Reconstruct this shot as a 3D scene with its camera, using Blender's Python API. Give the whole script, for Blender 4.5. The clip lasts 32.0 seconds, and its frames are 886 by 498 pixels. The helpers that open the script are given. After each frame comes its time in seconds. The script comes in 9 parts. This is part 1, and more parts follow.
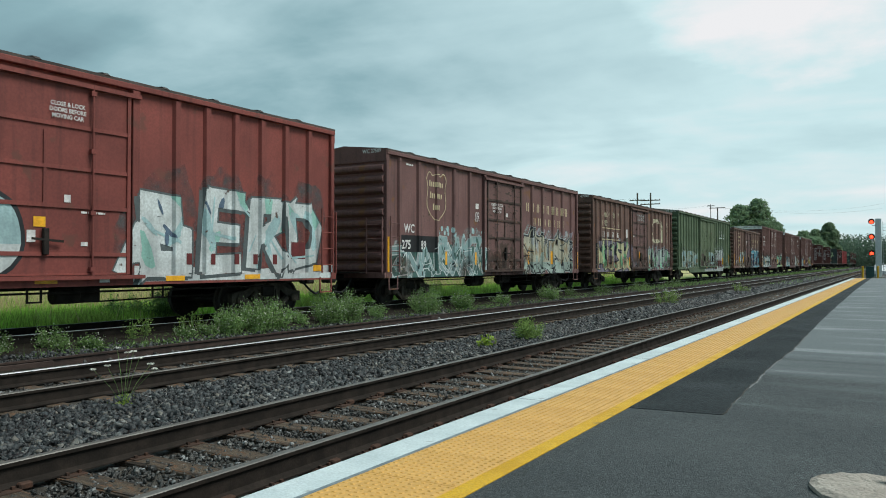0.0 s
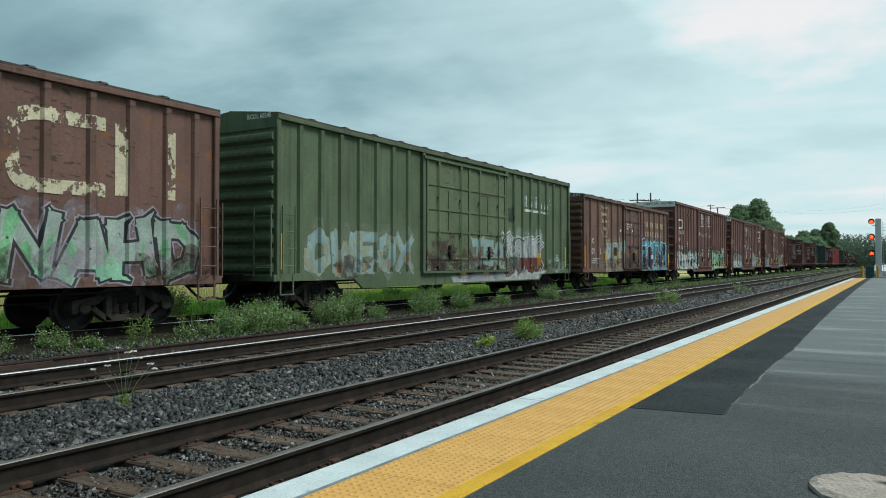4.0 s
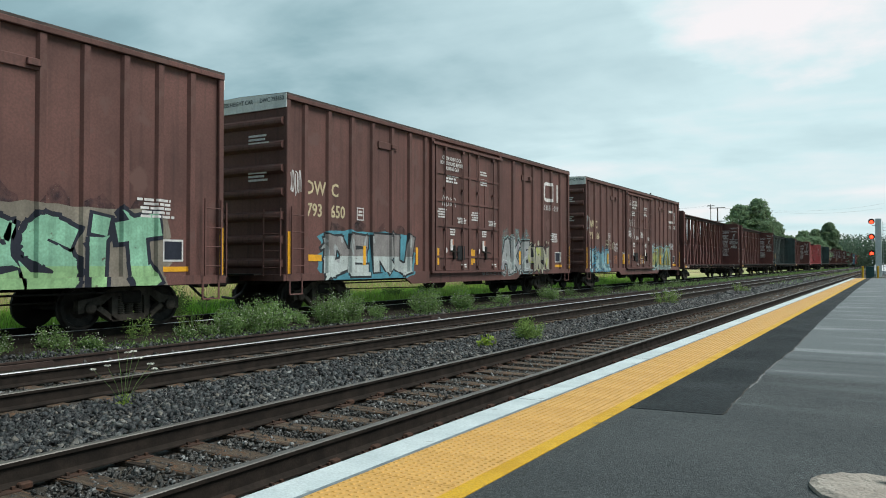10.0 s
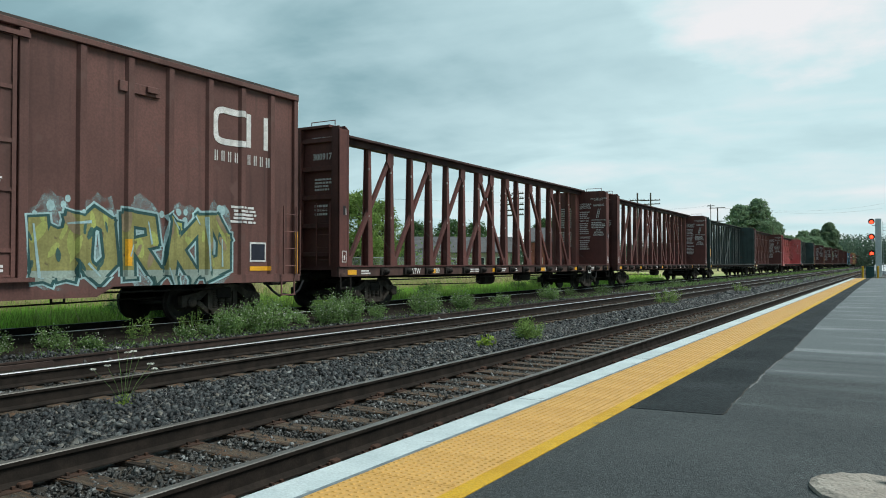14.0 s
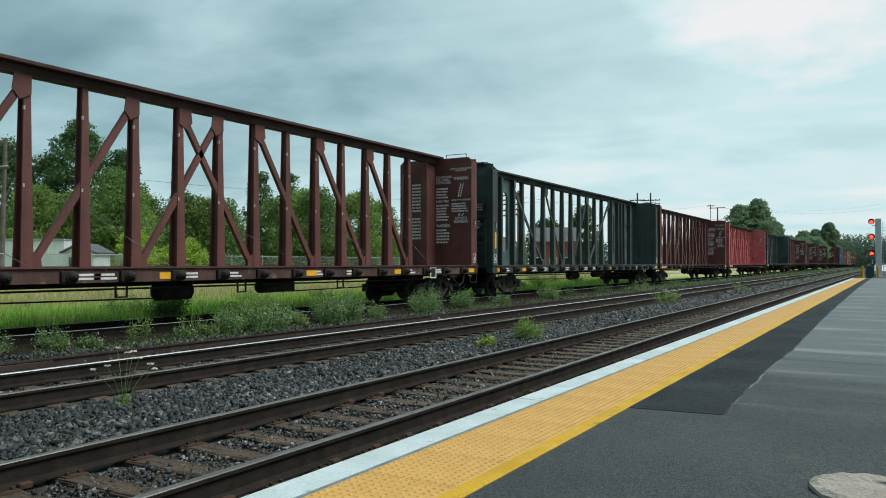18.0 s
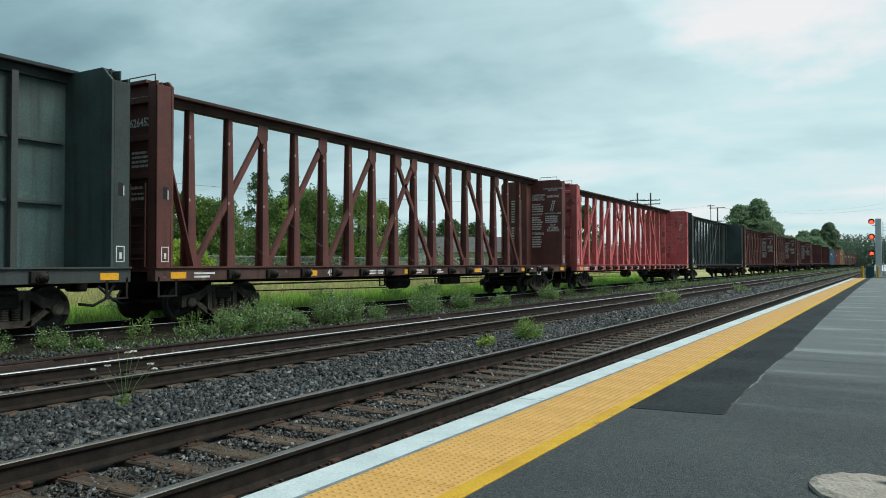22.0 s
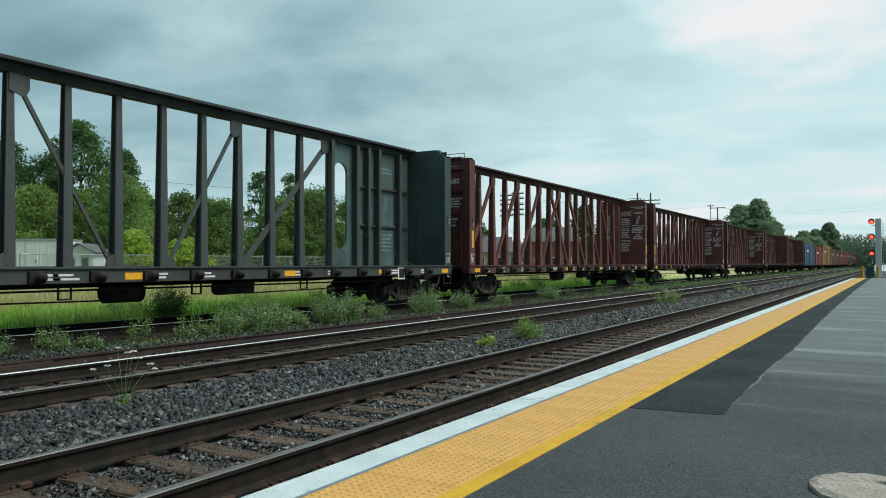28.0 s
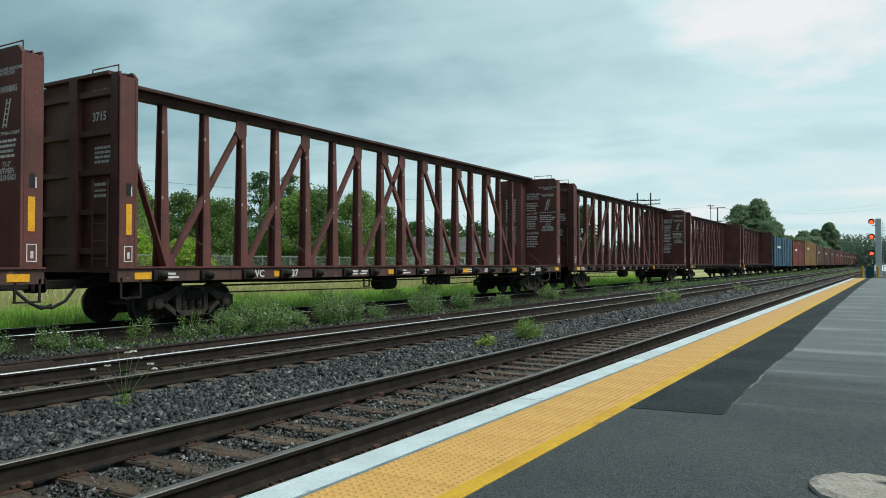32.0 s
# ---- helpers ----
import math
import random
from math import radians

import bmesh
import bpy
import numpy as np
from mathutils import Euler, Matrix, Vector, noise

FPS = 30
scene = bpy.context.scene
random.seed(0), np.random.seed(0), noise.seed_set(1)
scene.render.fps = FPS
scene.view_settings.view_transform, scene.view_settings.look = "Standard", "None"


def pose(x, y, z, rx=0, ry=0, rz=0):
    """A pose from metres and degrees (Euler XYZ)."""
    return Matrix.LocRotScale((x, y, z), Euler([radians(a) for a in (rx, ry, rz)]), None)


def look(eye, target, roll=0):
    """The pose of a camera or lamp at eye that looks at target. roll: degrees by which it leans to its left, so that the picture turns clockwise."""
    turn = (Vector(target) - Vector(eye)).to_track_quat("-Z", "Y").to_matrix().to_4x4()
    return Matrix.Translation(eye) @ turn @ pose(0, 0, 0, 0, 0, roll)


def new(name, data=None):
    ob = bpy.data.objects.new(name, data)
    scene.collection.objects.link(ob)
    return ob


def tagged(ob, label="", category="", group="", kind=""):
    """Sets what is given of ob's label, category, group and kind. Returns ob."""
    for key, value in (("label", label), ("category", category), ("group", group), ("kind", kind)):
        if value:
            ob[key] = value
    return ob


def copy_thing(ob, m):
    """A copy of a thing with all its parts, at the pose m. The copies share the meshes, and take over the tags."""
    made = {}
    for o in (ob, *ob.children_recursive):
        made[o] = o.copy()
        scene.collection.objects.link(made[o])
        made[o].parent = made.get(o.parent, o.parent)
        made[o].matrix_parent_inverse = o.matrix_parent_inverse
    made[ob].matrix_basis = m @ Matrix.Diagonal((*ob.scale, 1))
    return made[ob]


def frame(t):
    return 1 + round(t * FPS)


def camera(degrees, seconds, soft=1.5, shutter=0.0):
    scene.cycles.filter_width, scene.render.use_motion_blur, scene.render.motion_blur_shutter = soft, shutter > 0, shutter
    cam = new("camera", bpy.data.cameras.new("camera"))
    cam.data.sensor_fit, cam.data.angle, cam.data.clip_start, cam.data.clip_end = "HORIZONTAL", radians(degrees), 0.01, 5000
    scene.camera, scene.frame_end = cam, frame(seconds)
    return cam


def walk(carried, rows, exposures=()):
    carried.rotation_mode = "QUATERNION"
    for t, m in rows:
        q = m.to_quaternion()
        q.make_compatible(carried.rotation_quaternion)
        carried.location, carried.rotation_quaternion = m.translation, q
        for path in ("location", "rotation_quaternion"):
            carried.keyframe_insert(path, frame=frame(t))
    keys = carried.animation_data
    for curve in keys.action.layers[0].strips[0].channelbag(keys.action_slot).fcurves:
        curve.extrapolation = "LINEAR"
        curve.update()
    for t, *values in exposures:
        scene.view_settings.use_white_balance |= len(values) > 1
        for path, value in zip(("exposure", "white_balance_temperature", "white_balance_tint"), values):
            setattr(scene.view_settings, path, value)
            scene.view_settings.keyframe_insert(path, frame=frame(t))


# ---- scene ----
import itertools

# World: x across the tracks (the platform lies towards +x), y along them, z up; z = 0 is the platform's top.
CLIP = 32.0
cam = camera(60.8, CLIP, soft=1.0)
CAM_POSE = pose(0, 0, 1.25, 0, 0, 31.07) @ pose(0, 0, 0, 91.07, 0, -0.234)
walk(cam, [(0.0, CAM_POSE), (CLIP, CAM_POSE)], exposures=[(0.0, 0.22, 6400, 6), (6.0, 0.22, 6400, 6), (7.0, 0.27, 6430, 7), (9.0, 0.30, 6500, 9), (11.5, 0.31, 6530, 10), (13.0, 0.25, 6400, 8), (14.5, 0.22, 6380, 6), (17.0, 0.23, 6400, 6), (CLIP, 0.23, 6400, 6)])

# ---------------------------------------------------------------- sky and sun
def build_world():
    world = bpy.data.worlds.new("overcast_sky")
    scene.world = world
    world.use_nodes = True
    nt = world.node_tree
    nt.nodes.clear()
    out = nt.nodes.new("ShaderNodeOutputWorld")
    bg = nt.nodes.new("ShaderNodeBackground")
    sky = nt.nodes.new("ShaderNodeTexSky")
    sky.sky_type = "NISHITA"
    sky.sun_disc = False
    sky.sun_elevation = radians(55)
    sky.sun_rotation = radians(115)
    tc = nt.nodes.new("ShaderNodeTexCoord")
    sep = nt.nodes.new("ShaderNodeSeparateXYZ")
    nt.links.new(tc.outputs["Generated"], sep.inputs[0])
    # the cloud deck: direction projected on a flat layer overhead
    zmax = nt.nodes.new("ShaderNodeMath")
    zmax.operation = "MAXIMUM"
    zmax.inputs[1].default_value = 0.0
    nt.links.new(sep.outputs[2], zmax.inputs[0])
    zadd = nt.nodes.new("ShaderNodeMath")
    zadd.operation = "ADD"
    zadd.inputs[1].default_value = 0.16
    nt.links.new(zmax.outputs[0], zadd.inputs[0])
    comb = nt.nodes.new("ShaderNodeCombineXYZ")
    for i in (0, 1):
        dv = nt.nodes.new("ShaderNodeMath")
        dv.operation = "DIVIDE"
        nt.links.new(sep.outputs[i], dv.inputs[0])
        nt.links.new(zadd.outputs[0], dv.inputs[1])
        nt.links.new(dv.outputs[0], comb.inputs[i])
    n1 = nt.nodes.new("ShaderNodeTexNoise")
    n1.inputs["Scale"].default_value = 0.7
    n1.inputs["Detail"].default_value = 6.0
    n1.inputs["Roughness"].default_value = 0.52
    n1.inputs["Distortion"].default_value = 0.35
    nt.links.new(comb.outputs[0], n1.inputs["Vector"])
    mp = nt.nodes.new("ShaderNodeMapping")
    mp.inputs["Rotation"].default_value = (0, 0, radians(25))
    mp.inputs["Scale"].default_value = (0.9, 1.7, 1.0)
    nt.links.new(comb.outputs[0], mp.inputs[0])
    n2 = nt.nodes.new("ShaderNodeTexNoise")
    n2.inputs["Scale"].default_value = 1.0
    n2.inputs["Detail"].default_value = 8.0
    n2.inputs["Distortion"].default_value = 0.5
    nt.links.new(mp.outputs[0], n2.inputs["Vector"])
    both = nt.nodes.new("ShaderNodeMix")
    both.data_type = "FLOAT"
    both.inputs[0].default_value = 0.42
    nt.links.new(n1.outputs["Fac"], both.inputs[2])
    nt.links.new(n2.outputs["Fac"], both.inputs[3])
    # brighter towards the hidden sun
    sun_dir = Vector((-0.12, 0.92, 0.36)).normalized()
    dot = nt.nodes.new("ShaderNodeVectorMath")
    dot.operation = "DOT_PRODUCT"
    dot.inputs[1].default_value = sun_dir
    nt.links.new(tc.outputs["Generated"], dot.inputs[0])
    glow = nt.nodes.new("ShaderNodeMapRange")
    glow.inputs[1].default_value = 0.66
    glow.inputs[2].default_value = 0.98
    glow.inputs[3].default_value = -0.225
    glow.inputs[4].default_value = 0.015
    nt.links.new(dot.outputs["Value"], glow.inputs[0])
    mix = nt.nodes.new("ShaderNodeMath")
    mix.operation = "ADD"
    nt.links.new(both.outputs[0], mix.inputs[0])
    core = nt.nodes.new("ShaderNodeMapRange")
    for i, v in enumerate((0.988, 1.002, 0.0, 0.22)):
        core.inputs[i + 1].default_value = v
    bank = nt.nodes.new("ShaderNodeVectorMath")
    bank.operation = "DOT_PRODUCT"
    bank.inputs[1].default_value = Vector((-0.092, 0.891, 0.445)).normalized()
    nt.links.new(tc.outputs["Generated"], bank.inputs[0])
    # the bank's edge is torn by finer clouds
    n3 = nt.nodes.new("ShaderNodeTexNoise")
    n3.inputs["Scale"].default_value = 2.6
    n3.inputs["Detail"].default_value = 9.0
    n3.inputs["Roughness"].default_value = 0.58
    nt.links.new(comb.outputs[0], n3.inputs["Vector"])
    torn = nt.nodes.new("ShaderNodeMath")
    torn.operation = "MULTIPLY_ADD"
    torn.inputs[1].default_value = 0.035
    nt.links.new(n3.outputs["Fac"], torn.inputs[0])
    nt.links.new(bank.outputs["Value"], torn.inputs[2])
    nt.links.new(torn.outputs[0], core.inputs[0])
    # a heavier cloud over the meadow
    heavy = nt.nodes.new("ShaderNodeVectorMath")
    heavy.operation = "DOT_PRODUCT"
    heavy.inputs[1].default_value = Vector((-0.739, 0.627, 0.27)).normalized()
    nt.links.new(tc.outputs["Generated"], heavy.inputs[0])
    grey = nt.nodes.new("ShaderNodeMapRange")
    for i, v in enumerate((0.90, 0.995, 0.0, -0.055)):
        grey.inputs[i + 1].default_value = v
    nt.links.new(heavy.outputs["Value"], grey.inputs[0])
    wisp = nt.nodes.new("ShaderNodeMath")
    wisp.operation = "MULTIPLY_ADD"
    wisp.inputs[1].default_value = 0.16
    nt.links.new(n3.outputs["Fac"], wisp.inputs[0])
    nt.links.new(grey.outputs[0], wisp.inputs[2])
    bright = nt.nodes.new("ShaderNodeMath")
    bright.operation = "ADD"
    nt.links.new(glow.outputs[0], bright.inputs[0])
    nt.links.new(core.outputs[0], bright.inputs[1])
    veil = nt.nodes.new("ShaderNodeMath")
    veil.operation = "ADD"
    nt.links.new(bright.outputs[0], veil.inputs[0])
    nt.links.new(wisp.outputs[0], veil.inputs[1])
    nt.links.new(veil.outputs[0], mix.inputs[1])
    # the deck thins out towards the horizon
    low = nt.nodes.new("ShaderNodeMapRange")
    for i, v in enumerate((0.0, 0.26, 0.18, 0.0)):
        low.inputs[i + 1].default_value = v
    nt.links.new(sep.outputs[2], low.inputs[0])
    lift = nt.nodes.new("ShaderNodeMath")
    lift.operation = "ADD"
    nt.links.new(mix.outputs[0], lift.inputs[0])
    nt.links.new(low.outputs[0], lift.inputs[1])
    ramp = nt.nodes.new("ShaderNodeValToRGB")
    el = ramp.color_ramp.elements
    el[0].position, el[0].color = 0.24, (0.16, 0.26, 0.30, 1)
    el[1].position, el[1].color = 0.86, (0.80, 0.775, 0.79, 1)
    for pos, col in ((0.38, (0.25, 0.39, 0.43, 1)), (0.50, (0.40, 0.55, 0.59, 1)), (0.66, (0.55, 0.71, 0.74, 1))):
        e = el.new(pos)
        e.color = col
    nt.links.new(lift.outputs[0], ramp.inputs[0])
    # a thin share of clear sky shows through the deck
    scale = nt.nodes.new("ShaderNodeVectorMath")
    scale.operation = "SCALE"
    scale.inputs["Scale"].default_value = 0.06
    nt.links.new(sky.outputs[0], scale.inputs[0])
    share = nt.nodes.new("ShaderNodeMix")
    share.data_type = "RGBA"
    share.inputs[0].default_value = 0.93
    nt.links.new(scale.outputs[0], share.inputs[6])
    nt.links.new(ramp.outputs[0], share.inputs[7])
    nt.links.new(share.outputs[2], bg.inputs[0])
    bg.inputs[1].default_value = 1.0
    nt.links.new(bg.outputs[0], out.inputs[0])


build_world()
sun = new("sun", bpy.data.lights.new("sun", "SUN"))
sun.data.energy = 3.1
sun.data.angle = radians(30)
sun.data.color = (1.0, 0.98, 0.93)
sun.matrix_world = look((20, 5, 30), (0, 0, 0))

# ---------------------------------------------------------------- materials
MATS = {}


def mat(name, col, col2=None, rough=0.75, metal=0.0, scale=2.0, fine=40.0, bump=0.15, spots=None, spot_at=0.62, streak=0.0,
        island=0.0, spec=0.4, emit=None, emit_power=0.0, stretch=(1, 1, 1), thin=0.0, grain=0.35, speck=0.0, speck_scale=90.0, grime=None, scab=None, scab_at=0.62):
    """A procedural surface: two scales of noise between two colours, optional stains, streaks that run down, and fine relief."""
    if name in MATS:
        return MATS[name]
    m = bpy.data.materials.new(name)
    m.use_nodes = True
    nt = m.node_tree
    b = nt.nodes["Principled BSDF"]
    b.inputs["Roughness"].default_value = rough
    b.inputs["Metallic"].default_value = metal
    b.inputs["Specular IOR Level"].default_value = spec
    col2 = col2 or tuple(c * 0.75 for c in col)
    tc = nt.nodes.new("ShaderNodeTexCoord")
    mp = nt.nodes.new("ShaderNodeMapping")
    mp.inputs["Scale"].default_value = stretch
    nt.links.new(tc.outputs["Object"], mp.inputs[0])

    def nz(sc, detail=4.0, src=None):
        n = nt.nodes.new("ShaderNodeTexNoise")
        n.inputs["Scale"].default_value = sc
        n.inputs["Detail"].default_value = detail
        nt.links.new((src or mp).outputs[0], n.inputs["Vector"])
        return n

    def blend(fac, a, c):
        x = nt.nodes.new("ShaderNodeMix")
        x.data_type = "RGBA"
        for sock, v in ((x.inputs[0], fac), (x.inputs[6], a), (x.inputs[7], c)):
            if isinstance(v, (tuple, float, int)):
                sock.default_value = (*v, 1) if isinstance(v, tuple) else v
            else:
                nt.links.new(v, sock)
        return x.outputs[2]

    def rng(src, lo, hi, a=0.0, c=1.0):
        r = nt.nodes.new("ShaderNodeMapRange")
        for i, v in enumerate((lo, hi, a, c)):
            r.inputs[i + 1].default_value = v
        nt.links.new(src, r.inputs[0])
        return r.outputs[0]

    big, small = nz(scale), nz(fine, 3.0)
    c = blend(rng(big.outputs["Fac"], 0.35, 0.65), col, col2)
    c = blend(rng(small.outputs["Fac"], 0.38, 0.62, 0.0, grain), c, tuple(v * 0.6 for v in col2))
    if speck:
        # single grains of stone, each with its own tone
        vo = nt.nodes.new("ShaderNodeTexVoronoi")
        vo.inputs["Scale"].default_value = speck_scale
        nt.links.new(tc.outputs["Object"], vo.inputs["Vector"])
        sc = nt.nodes.new("ShaderNodeSeparateColor")
        nt.links.new(vo.outputs["Color"], sc.inputs[0])
        hs = nt.nodes.new("ShaderNodeHueSaturation")
        pw = nt.nodes.new("ShaderNodeMath")
        pw.operation = "POWER"
        nt.links.new(sc.outputs[0], pw.inputs[0])
        pw.inputs[1].default_value = 2.2
        nt.links.new(rng(pw.outputs[0], 0.0, 1.0, 1 - speck * 0.55, 1 + speck * 1.5), hs.inputs["Value"])
        nt.links.new(c, hs.inputs["Color"])
        c = hs.outputs[0]
    if streak:
        ms = nt.nodes.new("ShaderNodeMapping")
        ms.inputs["Scale"].default_value = (5, 5, 0.25)
        nt.links.new(tc.outputs["Object"], ms.inputs[0])
        st = nz(1.4, 5.0, ms)
        c = blend(rng(st.outputs["Fac"], 0.52, 0.75, 0.0, streak), c, tuple(v * 0.45 + 0.004 for v in col2))
    if spots:
        sp = nz(scale * 2.7, 8.0)
        c = blend(rng(sp.outputs["Fac"], spot_at, spot_at + 0.06), c, spots)
    if scab:
        # flaked paint in flat horizontal scabs, thicker in some places than in others
        mc = nt.nodes.new("ShaderNodeMapping")
        mc.inputs["Scale"].default_value = (3.0, 2.2, 8.0)
        nt.links.new(tc.outputs["Object"], mc.inputs[0])
        s1, s2 = nz(1.6, 8.0, mc), nz(0.55, 3.0)
        ad = nt.nodes.new("ShaderNodeMath")
        ad.operation = "MULTIPLY_ADD"
        nt.links.new(s2.outputs["Fac"], ad.inputs[0])
        ad.inputs[1].default_value = 0.55
        nt.links.new(s1.outputs["Fac"], ad.inputs[2])
        c = blend(rng(ad.outputs[0], scab_at + 0.22, scab_at + 0.27), c, scab)
    if grime:
        # rust that has eaten the paint, mostly where water and salt have splashed
        sz = nt.nodes.new("ShaderNodeSeparateXYZ")
        nt.links.new(tc.outputs["Object"], sz.inputs[0])
        g1, g2 = nz(1.7, 9.0), nz(9.0, 6.0)
        g1.inputs["Roughness"].default_value = 0.68
        ga = nt.nodes.new("ShaderNodeMath")
        ga.operation = "ADD"
        nt.links.new(rng(sz.outputs[2], 0.9, 3.2, 0.14, -0.12), ga.inputs[0])
        nt.links.new(g1.outputs["Fac"], ga.inputs[1])
        c = blend(rng(ga.outputs[0], 0.54, 0.60), c, grime)
        c = blend(rng(ga.outputs[0], 0.66, 0.70), c, tuple(v * 0.35 for v in grime))
        gb = nt.nodes.new("ShaderNodeMath")
        gb.operation = "ADD"
        nt.links.new(rng(sz.outputs[2], 0.9, 3.0, 0.06, -0.2), gb.inputs[0])
        nt.links.new(g2.outputs["Fac"], gb.inputs[1])
        c = blend(rng(gb.outputs[0], 0.66, 0.70), c, (0.42, 0.38, 0.33))
    if island:
        g = nt.nodes.new("ShaderNodeNewGeometry")
        hsv = nt.nodes.new("ShaderNodeHueSaturation")
        nt.links.new(rng(g.outputs["Random Per Island"], 0, 1, 1 - island, 1 + island), hsv.inputs["Value"])
        nt.links.new(c, hsv.inputs["Color"])
        c = hsv.outputs[0]
        oi = nt.nodes.new("ShaderNodeObjectInfo")
        h2 = nt.nodes.new("ShaderNodeHueSaturation")
        nt.links.new(rng(oi.outputs["Random"], 0, 1, 1 - island * 0.6, 1 + island * 0.6), h2.inputs["Value"])
        nt.links.new(c, h2.inputs["Color"])
        c = h2.outputs[0]
    nt.links.new(c, b.inputs["Base Color"])
    if bump:
        bp = nt.nodes.new("ShaderNodeBump")
        bp.inputs["Strength"].default_value = bump
        bp.inputs["Distance"].default_value = 0.02
        nt.links.new(small.outputs["Fac"], bp.inputs["Height"])
        nt.links.new(bp.outputs[0], b.inputs["Normal"])
    nt.links.new(rng(big.outputs["Fac"], 0.3, 0.7, max(0.03, rough - 0.1), min(1.0, rough + 0.1)), b.inputs["Roughness"])
    if emit:
        b.inputs["Emission Color"].default_value = (*emit, 1)
        b.inputs["Emission Strength"].default_value = emit_power
    if thin:
        # light that comes through thin leaves
        tr = nt.nodes.new("ShaderNodeBsdfTranslucent")
        nt.links.new(c, tr.inputs[0])
        ms = nt.nodes.new("ShaderNodeMixShader")
        ms.inputs[0].default_value = thin
        nt.links.new(b.outputs[0], ms.inputs[1])
        nt.links.new(tr.outputs[0], ms.inputs[2])
        nt.links.new(ms.outputs[0], nt.nodes["Material Output"].inputs[0])
    MATS[name] = m
    return m


# ---------------------------------------------------------------- mesh helpers
class Mesh:
    """Collects vertices and faces of one part."""

    def __init__(self):
        self.v, self.f = [], []

    def add(self, vs, fs):
        n = len(self.v)
        self.v += [tuple(p) for p in vs]
        self.f += [tuple(i + n for i in f) for f in fs]
        return self

    def box(self, x0, x1, y0, y1, z0, z1, c=0.0):
        """A box; c: the width of its chamfers."""
        if not c:
            vs = [(x, y, z) for x in (x0, x1) for y in (y0, y1) for z in (z0, z1)]
            return self.add(vs, [(0, 1, 3, 2), (4, 6, 7, 5), (0, 4, 5, 1), (2, 3, 7, 6), (0, 2, 6, 4), (1, 5, 7, 3)])
        vs, idx = [], {}
        for i, x in enumerate((x0, x1)):
            for j, y in enumerate((y0, y1)):
                for k, z in enumerate((z0, z1)):
                    sx, sy, sz = (c if i == 0 else -c), (c if j == 0 else -c), (c if k == 0 else -c)
                    for a, p in enumerate(((x, y + sy, z + sz), (x + sx, y, z + sz), (x + sx, y + sy, z))):
                        idx[i, j, k, a] = len(vs)
                        vs.append(p)
        g = idx
        fs = []
        for i in (0, 1):
            q = [g[i, 0, 0, 0], g[i, 1, 0, 0], g[i, 1, 1, 0], g[i, 0, 1, 0]]
            fs.append(q if i else q[::-1])
            q = [g[0, i, 0, 1], g[0, i, 1, 1], g[1, i, 1, 1], g[1, i, 0, 1]]
            fs.append(q if i else q[::-1])
            q = [g[0, 0, i, 2], g[1, 0, i, 2], g[1, 1, i, 2], g[0, 1, i, 2]]
            fs.append(q if i else q[::-1])
        for j in (0, 1):
            for k in (0, 1):
                fs.append([g[0, j, k, 1], g[1, j, k, 1], g[1, j, k, 2], g[0, j, k, 2]])
                fs.append([g[j, 0, k, 0], g[j, 1, k, 0], g[j, 1, k, 2], g[j, 0, k, 2]])
                fs.append([g[j, k, 0, 0], g[j, k, 1, 0], g[j, k, 1, 1], g[j, k, 0, 1]])
                for i in (0, 1):
                    fs.append([g[i, j, k, 0], g[i, j, k, 1], g[i, j, k, 2]])
        return self.add(vs, fs)

    def prism(self, outline, a0, a1, axis="x"):
        """An outline of (u, w) pairs drawn out between a0 and a1: along x it lies in (y, z), along y in (x, z), along z in (x, y)."""
        n = len(outline)

        def at(a, u, w):
            return {"x": (a, u, w), "y": (u, a, w), "z": (u, w, a)}[axis]
        vs = [at(a0, u, w) for u, w in outline] + [at(a1, u, w) for u, w in outline]
        fs = [tuple(range(n))[::-1], tuple(range(n, 2 * n))]
        fs += [(i, (i + 1) % n, n + (i + 1) % n, n + i) for i in range(n)]
        return self.add(vs, fs)

    def loft(self, low, high, z0, z1):
        """Two outlines of (x, y) pairs, one at z0 and one at z1, joined."""
        n = len(low)
        vs = [(x, y, z0) for x, y in low] + [(x, y, z1) for x, y in high]
        fs = [tuple(range(n))[::-1], tuple(range(n, 2 * n))] + [(i, (i + 1) % n, n + (i + 1) % n, n + i) for i in range(n)]
        return self.add(vs, fs)

    def tube(self, p, q, r, r2=None, n=8):
        """A round bar from p to q."""
        p, q = Vector(p), Vector(q)
        r2 = r if r2 is None else r2
        d = (q - p).normalized()
        u = d.orthogonal().normalized()
        w = d.cross(u)
        vs = []
        for c, rr in ((p, r), (q, r2)):
            vs += [c + (u * math.cos(2 * math.pi * i / n) + w * math.sin(2 * math.pi * i / n)) * rr for i in range(n)]
        fs = [(i, (i + 1) % n, n + (i + 1) % n, n + i) for i in range(n)] + [tuple(range(n))[::-1], tuple(range(n, 2 * n))]
        return self.add(vs, fs)

    def bar(self, p, q, w, h, up=(1, 0, 0)):
        """A square bar from p to q, w thick along up and h across."""
        p, q = Vector(p), Vector(q)
        d = (q - p).normalized()
        u = Vector(up)
        u = (u - d * u.dot(d)).normalized()
        s = d.cross(u)
        vs = [c + u * (a * w / 2) + s * (b * h / 2) for c in (p, q) for a, b in ((-1, -1), (1, -1), (1, 1), (-1, 1))]
        return self.add(vs, [(3, 2, 1, 0), (4, 5, 6, 7)] + [(i, (i + 1) % 4, 4 + (i + 1) % 4, 4 + i) for i in range(4)])

